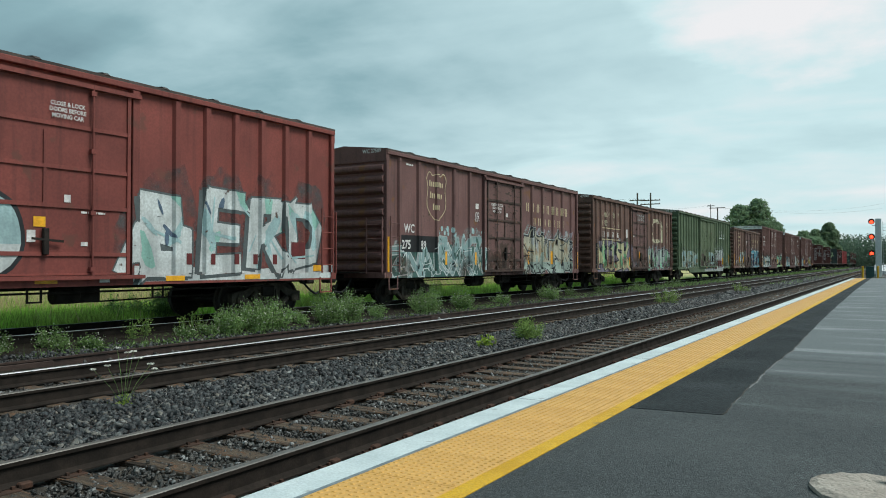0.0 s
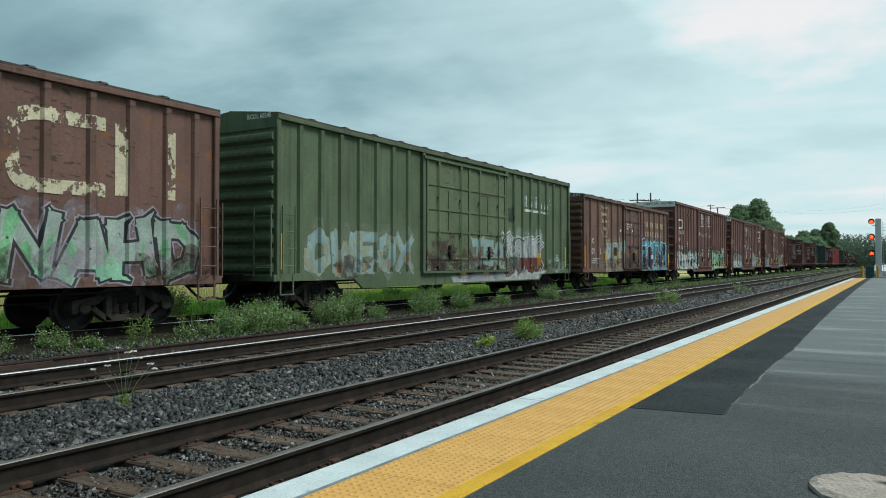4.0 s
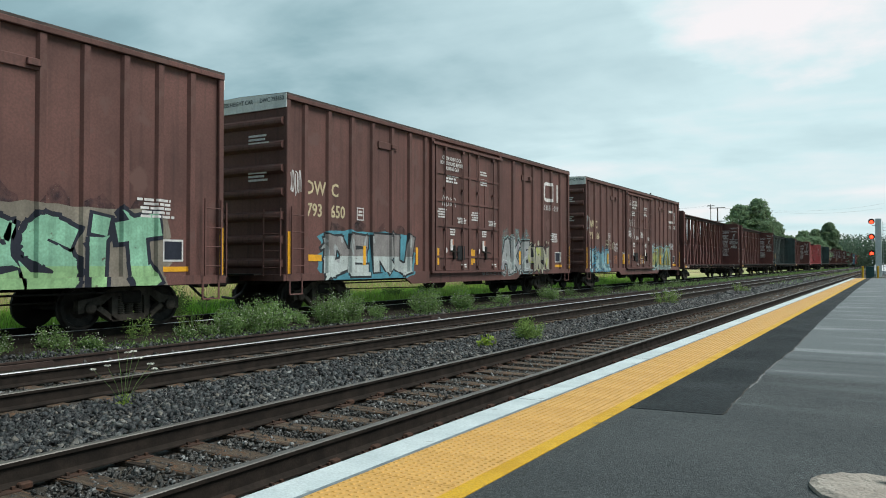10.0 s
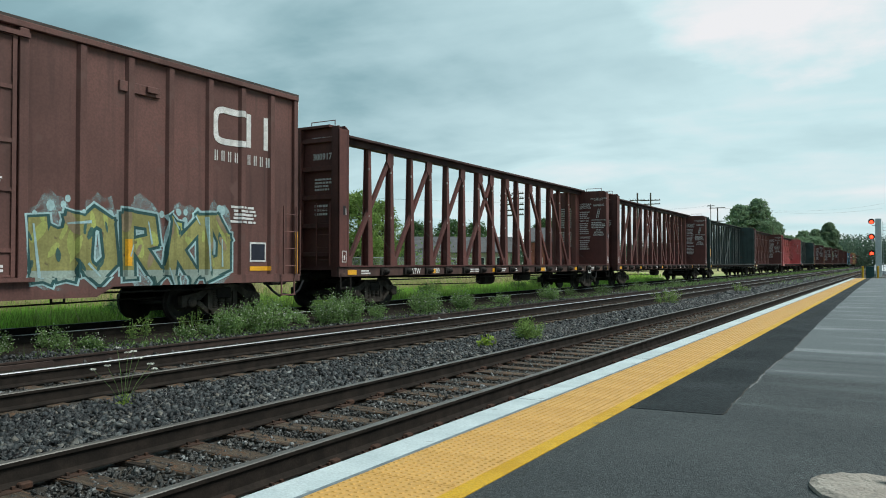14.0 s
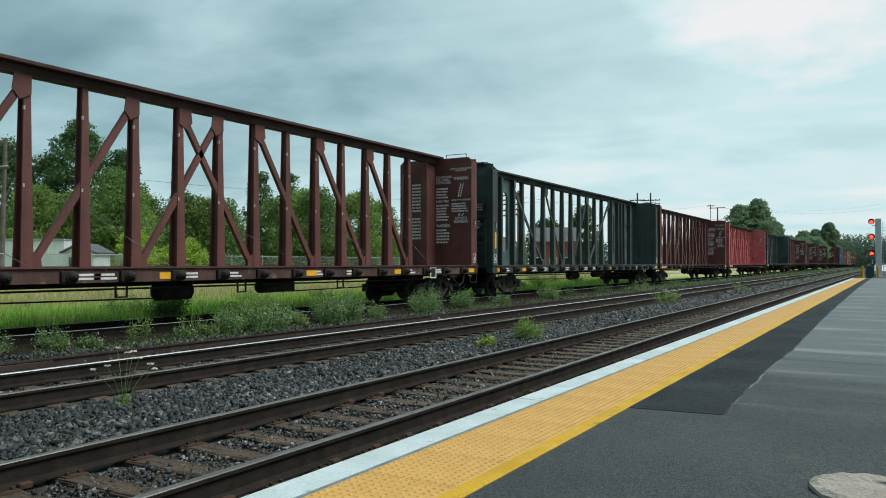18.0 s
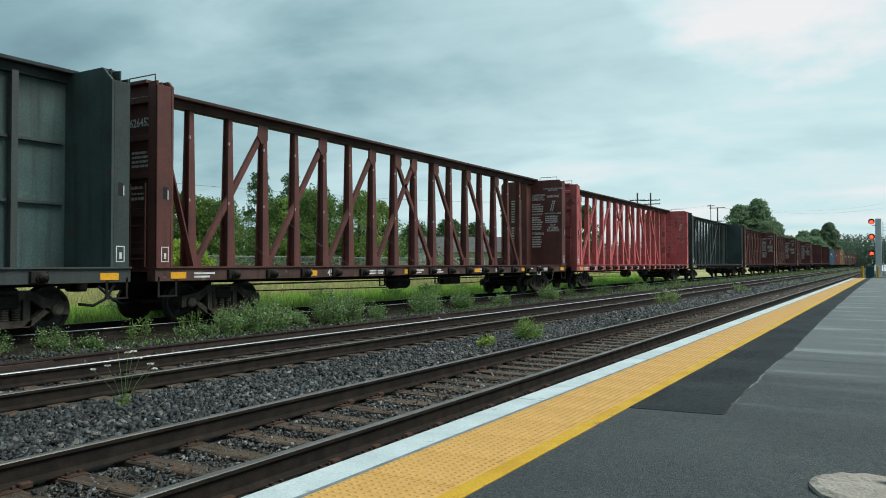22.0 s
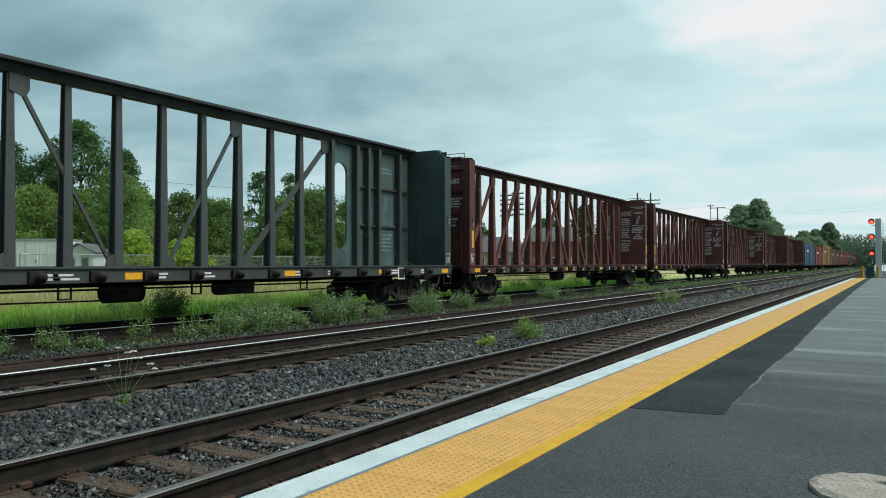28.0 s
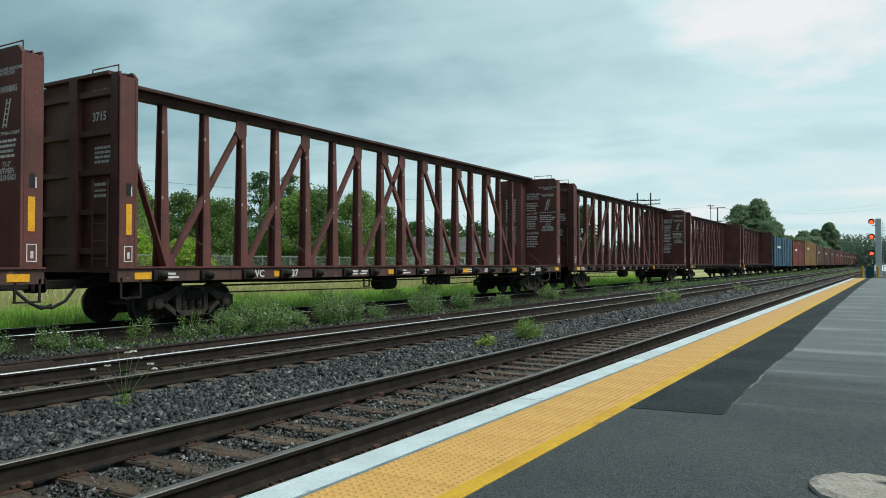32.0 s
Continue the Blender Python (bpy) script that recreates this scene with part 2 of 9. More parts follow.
    def lathe(self, prof, centre, axis="x", n=16):
        """A profile of (along, radius) turned round an axis through centre."""
        vs, fs = [], []
        cx, cy, cz = centre
        for a, r in prof:
            for i in range(n):
                u, w = r * math.cos(2 * math.pi * i / n), r * math.sin(2 * math.pi * i / n)
                vs.append({"x": (cx + a, cy + u, cz + w), "y": (cx + u, cy + a, cz + w), "z": (cx + u, cy + w, cz + a)}[axis])
        m = len(prof)
        for k in range(m - 1):
            fs += [(k * n + i, k * n + (i + 1) % n, (k + 1) * n + (i + 1) % n, (k + 1) * n + i) for i in range(n)]
        fs += [tuple(range(n))[::-1], tuple(range((m - 1) * n, m * n))]
        return self.add(vs, fs)

    def mesh(self, name, smooth=False):
        me = bpy.data.meshes.new(name)
        me.from_pydata(self.v, [], self.f)
        bm = bmesh.new()
        bm.from_mesh(me)
        bmesh.ops.recalc_face_normals(bm, faces=bm.faces)
        bm.to_mesh(me)
        bm.free()
        if smooth:
            me.shade_smooth()
        return me


def part(name, shape, material, parent=None, label="", at=None, smooth=False):
    """Links a shape (or a mesh that is shared) as one mesh object under a thing or a part."""
    me = shape if isinstance(shape, bpy.types.Mesh) else shape.mesh(name, smooth)
    if material is not None and not me.materials:
        me.materials.append(material)
    ob = new(name, me)
    ob.parent = parent
    if at is not None:
        ob.matrix_basis = at if isinstance(at, Matrix) else Matrix.Translation(at)
    if label:
        ob["label"] = label
    return ob


def thing(name, label, category, at=(0, 0, 0), group="", kind=""):
    ob = new(name)
    ob.empty_display_size = 0.3
    ob.matrix_basis = at if isinstance(at, Matrix) else Matrix.Translation(at)
    return tagged(ob, label, category, group, kind)


# writing: the texts are turned into meshes in one go at the end
TEXTS = []
SIDE = Matrix(((0, 0, 1, 0), (1, 0, 0, 0), (0, 1, 0, 0), (0, 0, 0, 1)))   # reads along +y, faces +x
FRONT = Matrix(((1, 0, 0, 0), (0, 0, -1, 0), (0, 1, 0, 0), (0, 0, 0, 1)))  # reads along +x, faces -y


def text(words, size, material, parent, place, turn=SIDE, name="lettering", width=1.0, align="LEFT", line=1.0):
    cu = bpy.data.curves.new(name, "FONT")
    cu.body = words
    cu.size = size
    cu.align_x = align
    cu.space_line = line
    cu.resolution_u = 2
    cu.offset = size * 0.022
    ob = new(name + "_outline", cu)
    TEXTS.append((ob, material, parent, Matrix.Translation(place) @ turn @ Matrix.Diagonal((width, 1, 1, 1)), name))


def finish_texts():
    dg = bpy.context.evaluated_depsgraph_get()
    for ob, material, parent, m, name in TEXTS:
        me = bpy.data.meshes.new_from_object(ob.evaluated_get(dg))
        me.name = name
        me.materials.clear()
        me.materials.append(material)
        me.transform(m)
        o = new(name, me)
        o.parent = parent
    for ob, *_ in TEXTS:
        cu = ob.data
        bpy.data.objects.remove(ob)
        bpy.data.curves.remove(cu)

# ---------------------------------------------------------------- measures of the place
RAIL_Z = -0.17        # rail top of the two near tracks
TRAIN_Z = 0.0         # rail top of the track that carries the train
NEAR_X, MID_X, TRAIN_X = -4.71, -9.08, -13.80
GAUGE = 1.505         # between the middles of the rail heads
EDGE_X = -3.0         # the platform's edge
FAR_Y = 620.0


def fast_mesh(name, verts, faces, material, smooth=False):
    """A mesh from numpy arrays; faces all have the same number of corners."""
    me = bpy.data.meshes.new(name)
    nf, k = faces.shape
    me.vertices.add(len(verts))
    me.vertices.foreach_set("co", np.ascontiguousarray(verts, dtype=np.float32).ravel())
    me.loops.add(nf * k)
    me.loops.foreach_set("vertex_index", np.ascontiguousarray(faces, dtype=np.int32).ravel())
    me.polygons.add(nf)
    me.polygons.foreach_set("loop_start", np.arange(0, nf * k, k, dtype=np.int32))
    me.polygons.foreach_set("loop_total", np.full(nf, k, dtype=np.int32))
    me.update(calc_edges=True)
    me.materials.append(material)
    if smooth:
        me.shade_smooth()
    return me


def turns(n, rng):
    """n random rotation matrices."""
    q = rng.normal(size=(n, 4))
    q /= np.linalg.norm(q, axis=1, keepdims=True)
    w, x, y, z = q.T
    return np.stack([np.stack([1 - 2 * (y * y + z * z), 2 * (x * y - z * w), 2 * (x * z + y * w)], -1),
                     np.stack([2 * (x * y + z * w), 1 - 2 * (x * x + z * z), 2 * (y * z - x * w)], -1),
                     np.stack([2 * (x * z - y * w), 2 * (y * z + x * w), 1 - 2 * (x * x + y * y)], -1)], 1)


ICO_V = np.array([(0, -1, -1.618), (0, 1, -1.618), (0, -1, 1.618), (0, 1, 1.618), (-1, -1.618, 0), (1, -1.618, 0), (-1, 1.618, 0), (1, 1.618, 0),
                  (-1.618, 0, -1), (1.618, 0, -1), (-1.618, 0, 1), (1.618, 0, 1)]) / 1.9
ICO_F = np.array([f for f in itertools.combinations(range(12), 3)
                  if all(abs(np.linalg.norm(ICO_V[a] - ICO_V[b]) - 2 / 1.9) < 0.01 for a, b in ((f[0], f[1]), (f[1], f[2]), (f[0], f[2])))])
for k, (a, b, c) in enumerate(ICO_F):
    if np.dot(np.cross(ICO_V[b] - ICO_V[a], ICO_V[c] - ICO_V[a]), ICO_V[a]) < 0:
        ICO_F[k] = (a, c, b)
CUB_V = np.array([(x, y, z) for x in (-1, 1) for y in (-1, 1) for z in (-1, 1)], float) * 0.8
CUB_F = np.array([(0, 1, 3), (0, 3, 2), (4, 6, 7), (4, 7, 5), (0, 4, 5), (0, 5, 1), (2, 3, 7), (2, 7, 6), (0, 2, 6), (0, 6, 4), (1, 5, 7), (1, 7, 3)])
OCT_V = np.array([(1, 0, 0), (-1, 0, 0), (0, 1, 0), (0, -1, 0), (0, 0, 1), (0, 0, -1)], float)
OCT_F = np.array([(0, 2, 4), (2, 1, 4), (1, 3, 4), (3, 0, 4), (2, 0, 5), (1, 2, 5), (3, 1, 5), (0, 3, 5)])


def stones(name, centres, sizes, material, rng, base=(ICO_V, ICO_F)):
    bv, bf = base
    n = len(centres)
    jit = bv[None] * rng.uniform(0.55, 1.25, (n, len(bv), 1)) * rng.uniform(0.38, 1.45, (n, 1, 3)) + rng.normal(0, 0.12, (n, len(bv), 3))
    v = np.einsum("nij,nkj->nki", turns(n, rng), jit) * sizes[:, None, None] + centres[:, None]
    f = bf[None] + (np.arange(n) * len(bv))[:, None, None]
    return fast_mesh(name, v.reshape(-1, 3), f.reshape(-1, 3), material)


# ---------------------------------------------------------------- ground
def ballast_material(name="ballast", tones=((0.0, (0.10, 0.10, 0.11)), (0.42, (0.52, 0.54, 0.55)), (0.72, (1.25, 1.27, 1.28)), (0.88, (2.4, 2.35, 2.2)), (0.95, (3.6, 3.0, 2.4)), (1.0, (7.0, 6.7, 6.2)))):
    """Crushed stone: mostly dark blue-grey, a few pale or brownish pieces."""
    m = mat(name, (0.053, 0.057, 0.059), (0.029, 0.032, 0.034), rough=0.45, scale=1.2, fine=70, bump=0.7, grain=0.5, spec=0.5)
    nt = m.node_tree
    b = nt.nodes["Principled BSDF"]
    base = b.inputs["Base Color"].links[0].from_socket
    g = nt.nodes.new("ShaderNodeNewGeometry")
    ramp = nt.nodes.new("ShaderNodeValToRGB")
    el = ramp.color_ramp.elements
    el[0].position, el[1].position = 0.0, 1.0
    el[0].color, el[1].color = (*tones[0][1], 1), (*tones[-1][1], 1)
    for pos, col in tones[1:-1]:
        el.new(pos).color = (*col, 1)
    nt.links.new(g.outputs["Random Per Island"], ramp.inputs[0])
    x = nt.nodes.new("ShaderNodeMix")
    x.data_type, x.blend_type = "RGBA", "MULTIPLY"
    x.inputs[0].default_value = 1.0
    nt.links.new(base, x.inputs[6])
    nt.links.new(ramp.outputs[0], x.inputs[7])
    nt.links.new(x.outputs[2], b.inputs["Base Color"])
    return m


M_BALLAST = ballast_material()
M_CHIPS = ballast_material("track_chips", ((0.0, (0.35, 0.3, 0.26)), (0.5, (0.85, 0.75, 0.65)), (0.75, (1.8, 1.6, 1.4)), (0.9, (3.4, 3.1, 2.8)), (1.0, (7.5, 7.2, 7.0))))
M_BED = mat("track_bed", (0.066, 0.058, 0.047), (0.034, 0.029, 0.024), rough=0.9, scale=3, fine=60, bump=0.9, spots=(0.11, 0.115, 0.12), spot_at=0.58)
M_SOIL = mat("soil", (0.029, 0.025, 0.019), (0.016, 0.014, 0.011), rough=0.95, spec=0.1, scale=2, fine=50, bump=0.6)
M_GRASS = mat("meadow", (0.27, 0.40, 0.09), (0.38, 0.34, 0.17), rough=0.9, scale=0.35, fine=18, bump=0.9)
M_STRAW = mat("straw_meadow", (0.46, 0.38, 0.21), (0.34, 0.36, 0.13), rough=0.9, scale=0.5, fine=18, bump=0.9)
M_RAIL = mat("rail_side", (0.031, 0.024, 0.020), (0.018, 0.015, 0.013), rough=0.85, spec=0.1, scale=6, fine=60)
M_RAILTOP = mat("rail_head", (0.20, 0.19, 0.175), (0.14, 0.13, 0.12), rough=0.48, metal=0.6, scale=4, fine=70, bump=0.05)
M_RUSTRAIL = mat("rusty_rail", (0.062, 0.040, 0.033), (0.036, 0.025, 0.022), rough=0.7, spec=0.25, scale=5, fine=60)
M_RAILSHINE = mat("rail_head_bright", (0.75, 0.76, 0.78), (0.6, 0.6, 0.62), rough=0.45, metal=0.6, scale=4, fine=70, bump=0.02)
M_TIE = mat("tie_wood", (0.150, 0.105, 0.068), (0.048, 0.035, 0.027), rough=0.9, scale=5, fine=45, bump=0.8, island=0.3, stretch=(0.5, 3, 3),
            spots=(0.16, 0.075, 0.035), spot_at=0.58, grain=0.6)
M_PLATE = mat("rusty_plate", (0.09, 0.042, 0.026), (0.05, 0.03, 0.022), rough=0.85, metal=0.3, scale=9, fine=60)
M_ASPHALT = mat("asphalt", (0.072, 0.082, 0.084), (0.042, 0.050, 0.053), rough=0.7, scale=0.6, fine=110, bump=1.0, grain=0.7, spec=0.35, speck=0.95, speck_scale=140)
M_PATCH = mat("fresh_asphalt", (0.027, 0.034, 0.037), (0.019, 0.025, 0.028), rough=0.8, scale=0.9, fine=110, bump=1.0, spec=0.22, grain=0.7, speck=0.9, speck_scale=150)
def asphalt_wear_sheen(m):
    """Further along the platform the paving is worn smooth and damp in streaks; its pale sheen is put into the colour.
    """
    nt = m.node_tree
    b = nt.nodes["Principled BSDF"]
    base = b.inputs["Base Color"].links[0].from_socket
    tc = nt.nodes.new("ShaderNodeTexCoord")
    sep = nt.nodes.new("ShaderNodeSeparateXYZ")
    nt.links.new(tc.outputs["Object"], sep.inputs[0])
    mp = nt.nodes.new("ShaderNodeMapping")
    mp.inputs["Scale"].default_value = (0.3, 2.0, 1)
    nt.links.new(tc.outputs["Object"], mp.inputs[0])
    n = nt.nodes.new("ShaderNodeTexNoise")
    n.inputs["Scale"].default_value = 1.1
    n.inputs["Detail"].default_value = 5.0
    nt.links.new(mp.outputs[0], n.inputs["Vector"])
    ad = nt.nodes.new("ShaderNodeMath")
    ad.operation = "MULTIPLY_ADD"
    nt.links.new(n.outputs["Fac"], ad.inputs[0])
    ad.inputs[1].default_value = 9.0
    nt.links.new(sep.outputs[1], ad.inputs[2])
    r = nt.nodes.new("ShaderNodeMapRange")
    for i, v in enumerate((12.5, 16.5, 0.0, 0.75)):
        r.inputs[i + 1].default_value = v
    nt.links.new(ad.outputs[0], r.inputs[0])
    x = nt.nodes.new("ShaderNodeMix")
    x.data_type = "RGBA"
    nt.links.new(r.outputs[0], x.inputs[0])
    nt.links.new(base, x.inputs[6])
    # the sheen of the far paving, painted as a paler base colour
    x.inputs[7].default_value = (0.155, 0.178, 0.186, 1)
    # narrow bands across the platform where the surface is polished and still wet
    mq = nt.nodes.new("ShaderNodeMapping")
    mq.inputs["Scale"].default_value = (0.30, 1.3, 1)
    nt.links.new(tc.outputs["Object"], mq.inputs[0])
    wet = nt.nodes.new("ShaderNodeTexNoise")
    wet.inputs["Scale"].default_value = 1.0
    wet.inputs["Detail"].default_value = 4.0
    nt.links.new(mq.outputs[0], wet.inputs["Vector"])
    band = nt.nodes.new("ShaderNodeMapRange")
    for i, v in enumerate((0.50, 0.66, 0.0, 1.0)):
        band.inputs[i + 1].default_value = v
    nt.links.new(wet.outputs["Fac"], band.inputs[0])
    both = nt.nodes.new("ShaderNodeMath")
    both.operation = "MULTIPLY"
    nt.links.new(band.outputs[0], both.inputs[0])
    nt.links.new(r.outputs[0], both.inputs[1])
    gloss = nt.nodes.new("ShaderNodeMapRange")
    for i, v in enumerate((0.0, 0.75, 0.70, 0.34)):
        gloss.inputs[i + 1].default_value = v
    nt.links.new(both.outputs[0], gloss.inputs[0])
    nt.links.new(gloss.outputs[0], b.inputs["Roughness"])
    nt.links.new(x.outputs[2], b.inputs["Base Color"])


asphalt_wear_sheen(M_ASPHALT)
M_WHITE = mat("white_edge_paint", (0.55, 0.62, 0.63), (0.43, 0.50, 0.515), rough=0.6, scale=2.6, fine=60, bump=0.2, spots=(0.27, 0.30, 0.30), spot_at=0.655)
M_YELLOW = mat("yellow_tactile", (0.60, 0.335, 0.085), (0.50, 0.28, 0.07), rough=0.55, scale=1.3, fine=40, bump=0.1, spots=(0.42, 0.24, 0.05), spot_at=0.70)
M_YPAINT = mat("yellow_paint", (0.64, 0.375, 0.012), (0.54, 0.30, 0.012), rough=0.65, scale=2, fine=90, bump=0.5, spots=(0.22, 0.14, 0.03), spot_at=0.64, grain=0.5)
M_JOINT = mat("grey_sealant", (0.17, 0.22, 0.24), (0.12, 0.15, 0.165), rough=0.7, scale=4, fine=40)
M_CRUMB = mat("crumbled_edge", (0.29, 0.30, 0.30), (0.13, 0.135, 0.14), rough=0.9, scale=9, fine=70, bump=0.6, grain=0.7)
M_CONCRETE = mat("concrete", (0.36, 0.34, 0.30), (0.27, 0.25, 0.22), rough=0.85, scale=3, fine=60, bump=0.4, spots=(0.2, 0.19, 0.17), spot_at=0.64)


def build_ground():
    # the cross section, one sheet from horizon to horizon: (x, z, index of the material that starts here)
    xs = [(-3000, -0.1, 2), (-400, -0.1, 2), (-60, -0.12, 2), (-40, -0.14, 3), (-20.5, -0.16, 2), (-16.4, -0.14, 2), (-15.6, -0.16, 1), (-12.2, -0.17, 1), (-11.9, -0.27, 1), (-10.9, -0.34, 0),
          (-10.5, -0.39, 0), (-7.7, -0.39, 0), (-7.2, -0.33, 0), (-6.4, -0.33, 0), (-6.0, -0.40, 0), (-3.2, -0.40, 0), (-3.02, -0.42, 0), (20, -0.42, 2), (3000, -0.3, 2)]
    ys = [-300, -60, -20] + list(np.arange(0, 90, 1.5)) + list(np.arange(90, 300, 15)) + [300, 620, 1200, 3000]
    rng = np.random.default_rng(3)
    verts, faces, mats = [], [], []
    fine = []
    for a, b in zip(xs, xs[1:]):
        n = max(1, int(min(40, (b[0] - a[0]) / 0.7)) if a[0] > -60 and b[0] < 0 else 1)
        fine += [(a[0] + (b[0] - a[0]) * i / n, a[1] + (b[1] - a[1]) * i / n, a[2]) for i in range(n)]
    fine.append(xs[-1])
    for y in ys:
        for x, z, m in fine:
            verts.append((x, y, z + (rng.normal() * 0.012 if -60 < x < -3.1 and 0 <= y < 90 else 0)))
    n = len(fine)
    for j in range(len(ys) - 1):
        for i in range(n - 1):
            faces.append((j * n + i, j * n + i + 1, (j + 1) * n + i + 1, (j + 1) * n + i))
            mats.append(fine[i][2])
    me = bpy.data.meshes.new("ground")
    me.from_pydata(verts, [], faces)
    for m in (M_BED, M_SOIL, M_GRASS, M_STRAW):
        me.materials.append(m)
    me.polygons.foreach_set("material_index", mats)
    ob = new("ground", me)
    tagged(ob, "ground of dark track ballast, soil and green meadow", "ground", kind="structure")


build_ground()


def rail_profile(h=0.185):
    """Half sections of a flat-bottomed rail; the head's top is kept apart."""
    return [(-0.075, -h), (0.075, -h), (0.075, -h + 0.012), (0.012, -h + 0.035), (0.009, -0.045), (0.034, -0.036), (0.036, -0.008),
            (-0.036, -0.008), (-0.034, -0.036), (-0.009, -0.045), (-0.012, -h + 0.035), (-0.075, -h + 0.012)]


def make_rail(parent, x, z, bright, y0=-25.0, y1=FAR_Y, label=""):
    r = part("rail", Mesh().prism([(x + u, z + w) for u, w in rail_profile()], y0, y1, "y"), M_RAIL, parent, label)
    cap = [(-0.036, -0.0079), (0.036, -0.0079), (0.030, -0.001), (0.018, 0.0), (-0.018, 0.0), (-0.030, -0.001)]
    part("rail_head", Mesh().prism([(x + u, z + w) for u, w in cap], y0, y1, "y"), M_RAILSHINE if bright else M_RAILTOP, r)
    return r


def tie_mesh(rng):
    w, h = 0.115, 0.09
    m = Mesh().box(-1.28, 1.28, -w, w, -h, h, 0.012)
    m.v = [(x + rng.uniform(-.012, .012), y + rng.uniform(-.010, .010), z + rng.uniform(-.006, .004)) for x, y, z in m.v]
    me = m.mesh("tie")
    me.materials.append(M_TIE)
    return me


def build_track(name, x, z, label, y_near, y_mid, bright=(False, False), plates=True):
    t = thing(name, label, "railway track", kind="structure")
    rng = random.Random(int(abs(x) * 10))
    make_rail(t, x - GAUGE / 2, z, bright[0])
    make_rail(t, x + GAUGE / 2, z, bright[1])
    variants = [tie_mesh(rng) for _ in range(6)]
    plate = Mesh().box(-0.15, 0.15, -0.09, 0.09, 0, 0.018, 0.004)
    for dx in (-0.1, 0.1):
        for dy in (-0.05, 0.05):
            plate.box(dx - 0.012, dx + 0.012, dy - 0.012, dy + 0.012, 0.018, 0.04)
    clip = Mesh().box(-0.03, 0.03, -0.05, 0.05, 0, 0.05, 0.01).mesh("rail_anchor")
    pm = plate.mesh("tie_plate")
    y, far = -13.9, Mesh()
    while y < y_mid:
        yy = y + rng.uniform(-0.03, 0.03)
        if y < y_near:
            part("tie", variants[rng.randrange(6)], None, t, at=pose(x + rng.uniform(-0.05, 0.05), yy, z - 0.185 - 0.09 - 0.006, 0, 0, rng.uniform(-0.8, 0.8)))
            if plates and y < 30:
                for s in (-1, 1):
                    part("tie_plate", pm, M_PLATE, t, at=(x + s * GAUGE / 2, yy, z - 0.199))
                    if rng.random() < 0.7:
                        part("rail_anchor", clip, M_PLATE, t, at=(x + s * (GAUGE / 2 + rng.choice((-0.09, 0.09))), yy + 0.14, z - 0.2))
        else:
            far.box(x - 1.28, x + 1.28, yy - 0.115, yy + 0.115, z - 0.36, z - 0.197)
        y += 0.545
    if far.v:
        tagged(part("distant_ties", far, M_TIE, t), kind="stuff")
    return t


build_track("near_track", NEAR_X, RAIL_Z, "railway track with dull rails on worn wooden ties", 60, 200)
build_track("middle_track", MID_X, RAIL_Z, "railway track with one bright worn rail head", 45, 150, (True, False), plates=False)
build_track("train_track", TRAIN_X, TRAIN_Z, "overgrown railway track that carries the freight train", 60, 120, (False, True), plates=False)
spare = thing("spare_rail", "dark rusty rail lying beside the middle track", "rail", (-11.1, 0, RAIL_Z - 0.02))
part("rail_length", Mesh().prism(rail_profile(), -20, 260, "y"), M_RUSTRAIL, spare)
for k in range(8):
    part("joint_bar", Mesh().box(0.012, 0.035, 6 + 11.9 * k, 6.9 + 11.9 * k, -0.14, -0.05, 0.006), M_RUSTRAIL, spare)


def build_ballast():
    rng = np.random.default_rng(11)
    groups = []

    def area(x0, x1, y0, y1, per_m2, size, z, chips=True):
        n = int((x1 - x0) * (y1 - y0) * per_m2)
        c = np.stack([rng.uniform(x0, x1, n), rng.uniform(y0, y1, n), np.full(n, z) + rng.normal(0, 0.012, n)], -1)
        groups.append((c, rng.uniform(0.5, 1.5, n) * size, np.full(n, chips)))
    for y0, y1, per, size in ((-8.0, 1.0, 200, 0.036), (1.0, 8, 620, 0.024), (8, 18, 360, 0.03), (18, 40, 120, 0.044), (40, 95, 22, 0.085)):
        area(-7.72, -5.75, y0, y1, per * 1.25, size * 0.95, -0.325, False)
        area(-5.3, -4.1, y0, y1, per * 1.3, size * 0.62, -0.386)
        area(-6.0, -5.6, y0, y1, per * 1.0, size * 0.75, -0.385)
        area(-3.85, -3.06, y0, y1, per * 0.9, size * 0.7, -0.385)
        area(-9.7, -8.45, y0, y1, per * 0.8, size * 0.65, -0.382)
        area(-11.0, -10.0, y0, y1, per * 0.3, size, -0.34)
        area(-12.75, -11.25, y0, y1, per * 0.35, size * 0.95, -0.235, False)
        area(-8.1, -7.7, y0, y1, per * 0.5, size * 0.7, -0.375)
    c = np.concatenate([g[0] for g in groups])
    s = np.concatenate([g[1] for g in groups])
    chip = np.concatenate([g[2] for g in groups])
    near = c[:, 1] < 9
    for sel, base, m, label in ((near & ~chip, (CUB_V, CUB_F), M_BALLAST, "loose grey crushed stone between the tracks"), (~near & ~chip, (OCT_V, OCT_F), M_BALLAST, "loose grey crushed stone between the tracks"),
                                (near & chip, (CUB_V, CUB_F), M_CHIPS, "brown and pale stone chips between the ties"), (~near & chip, (OCT_V, OCT_F), M_CHIPS, "brown and pale stone chips between the ties")):
        ob = new("ballast", stones("ballast", c[sel], s[sel], m, rng, base))
        tagged(ob, label, "ballast", kind="stuff")


build_ballast()


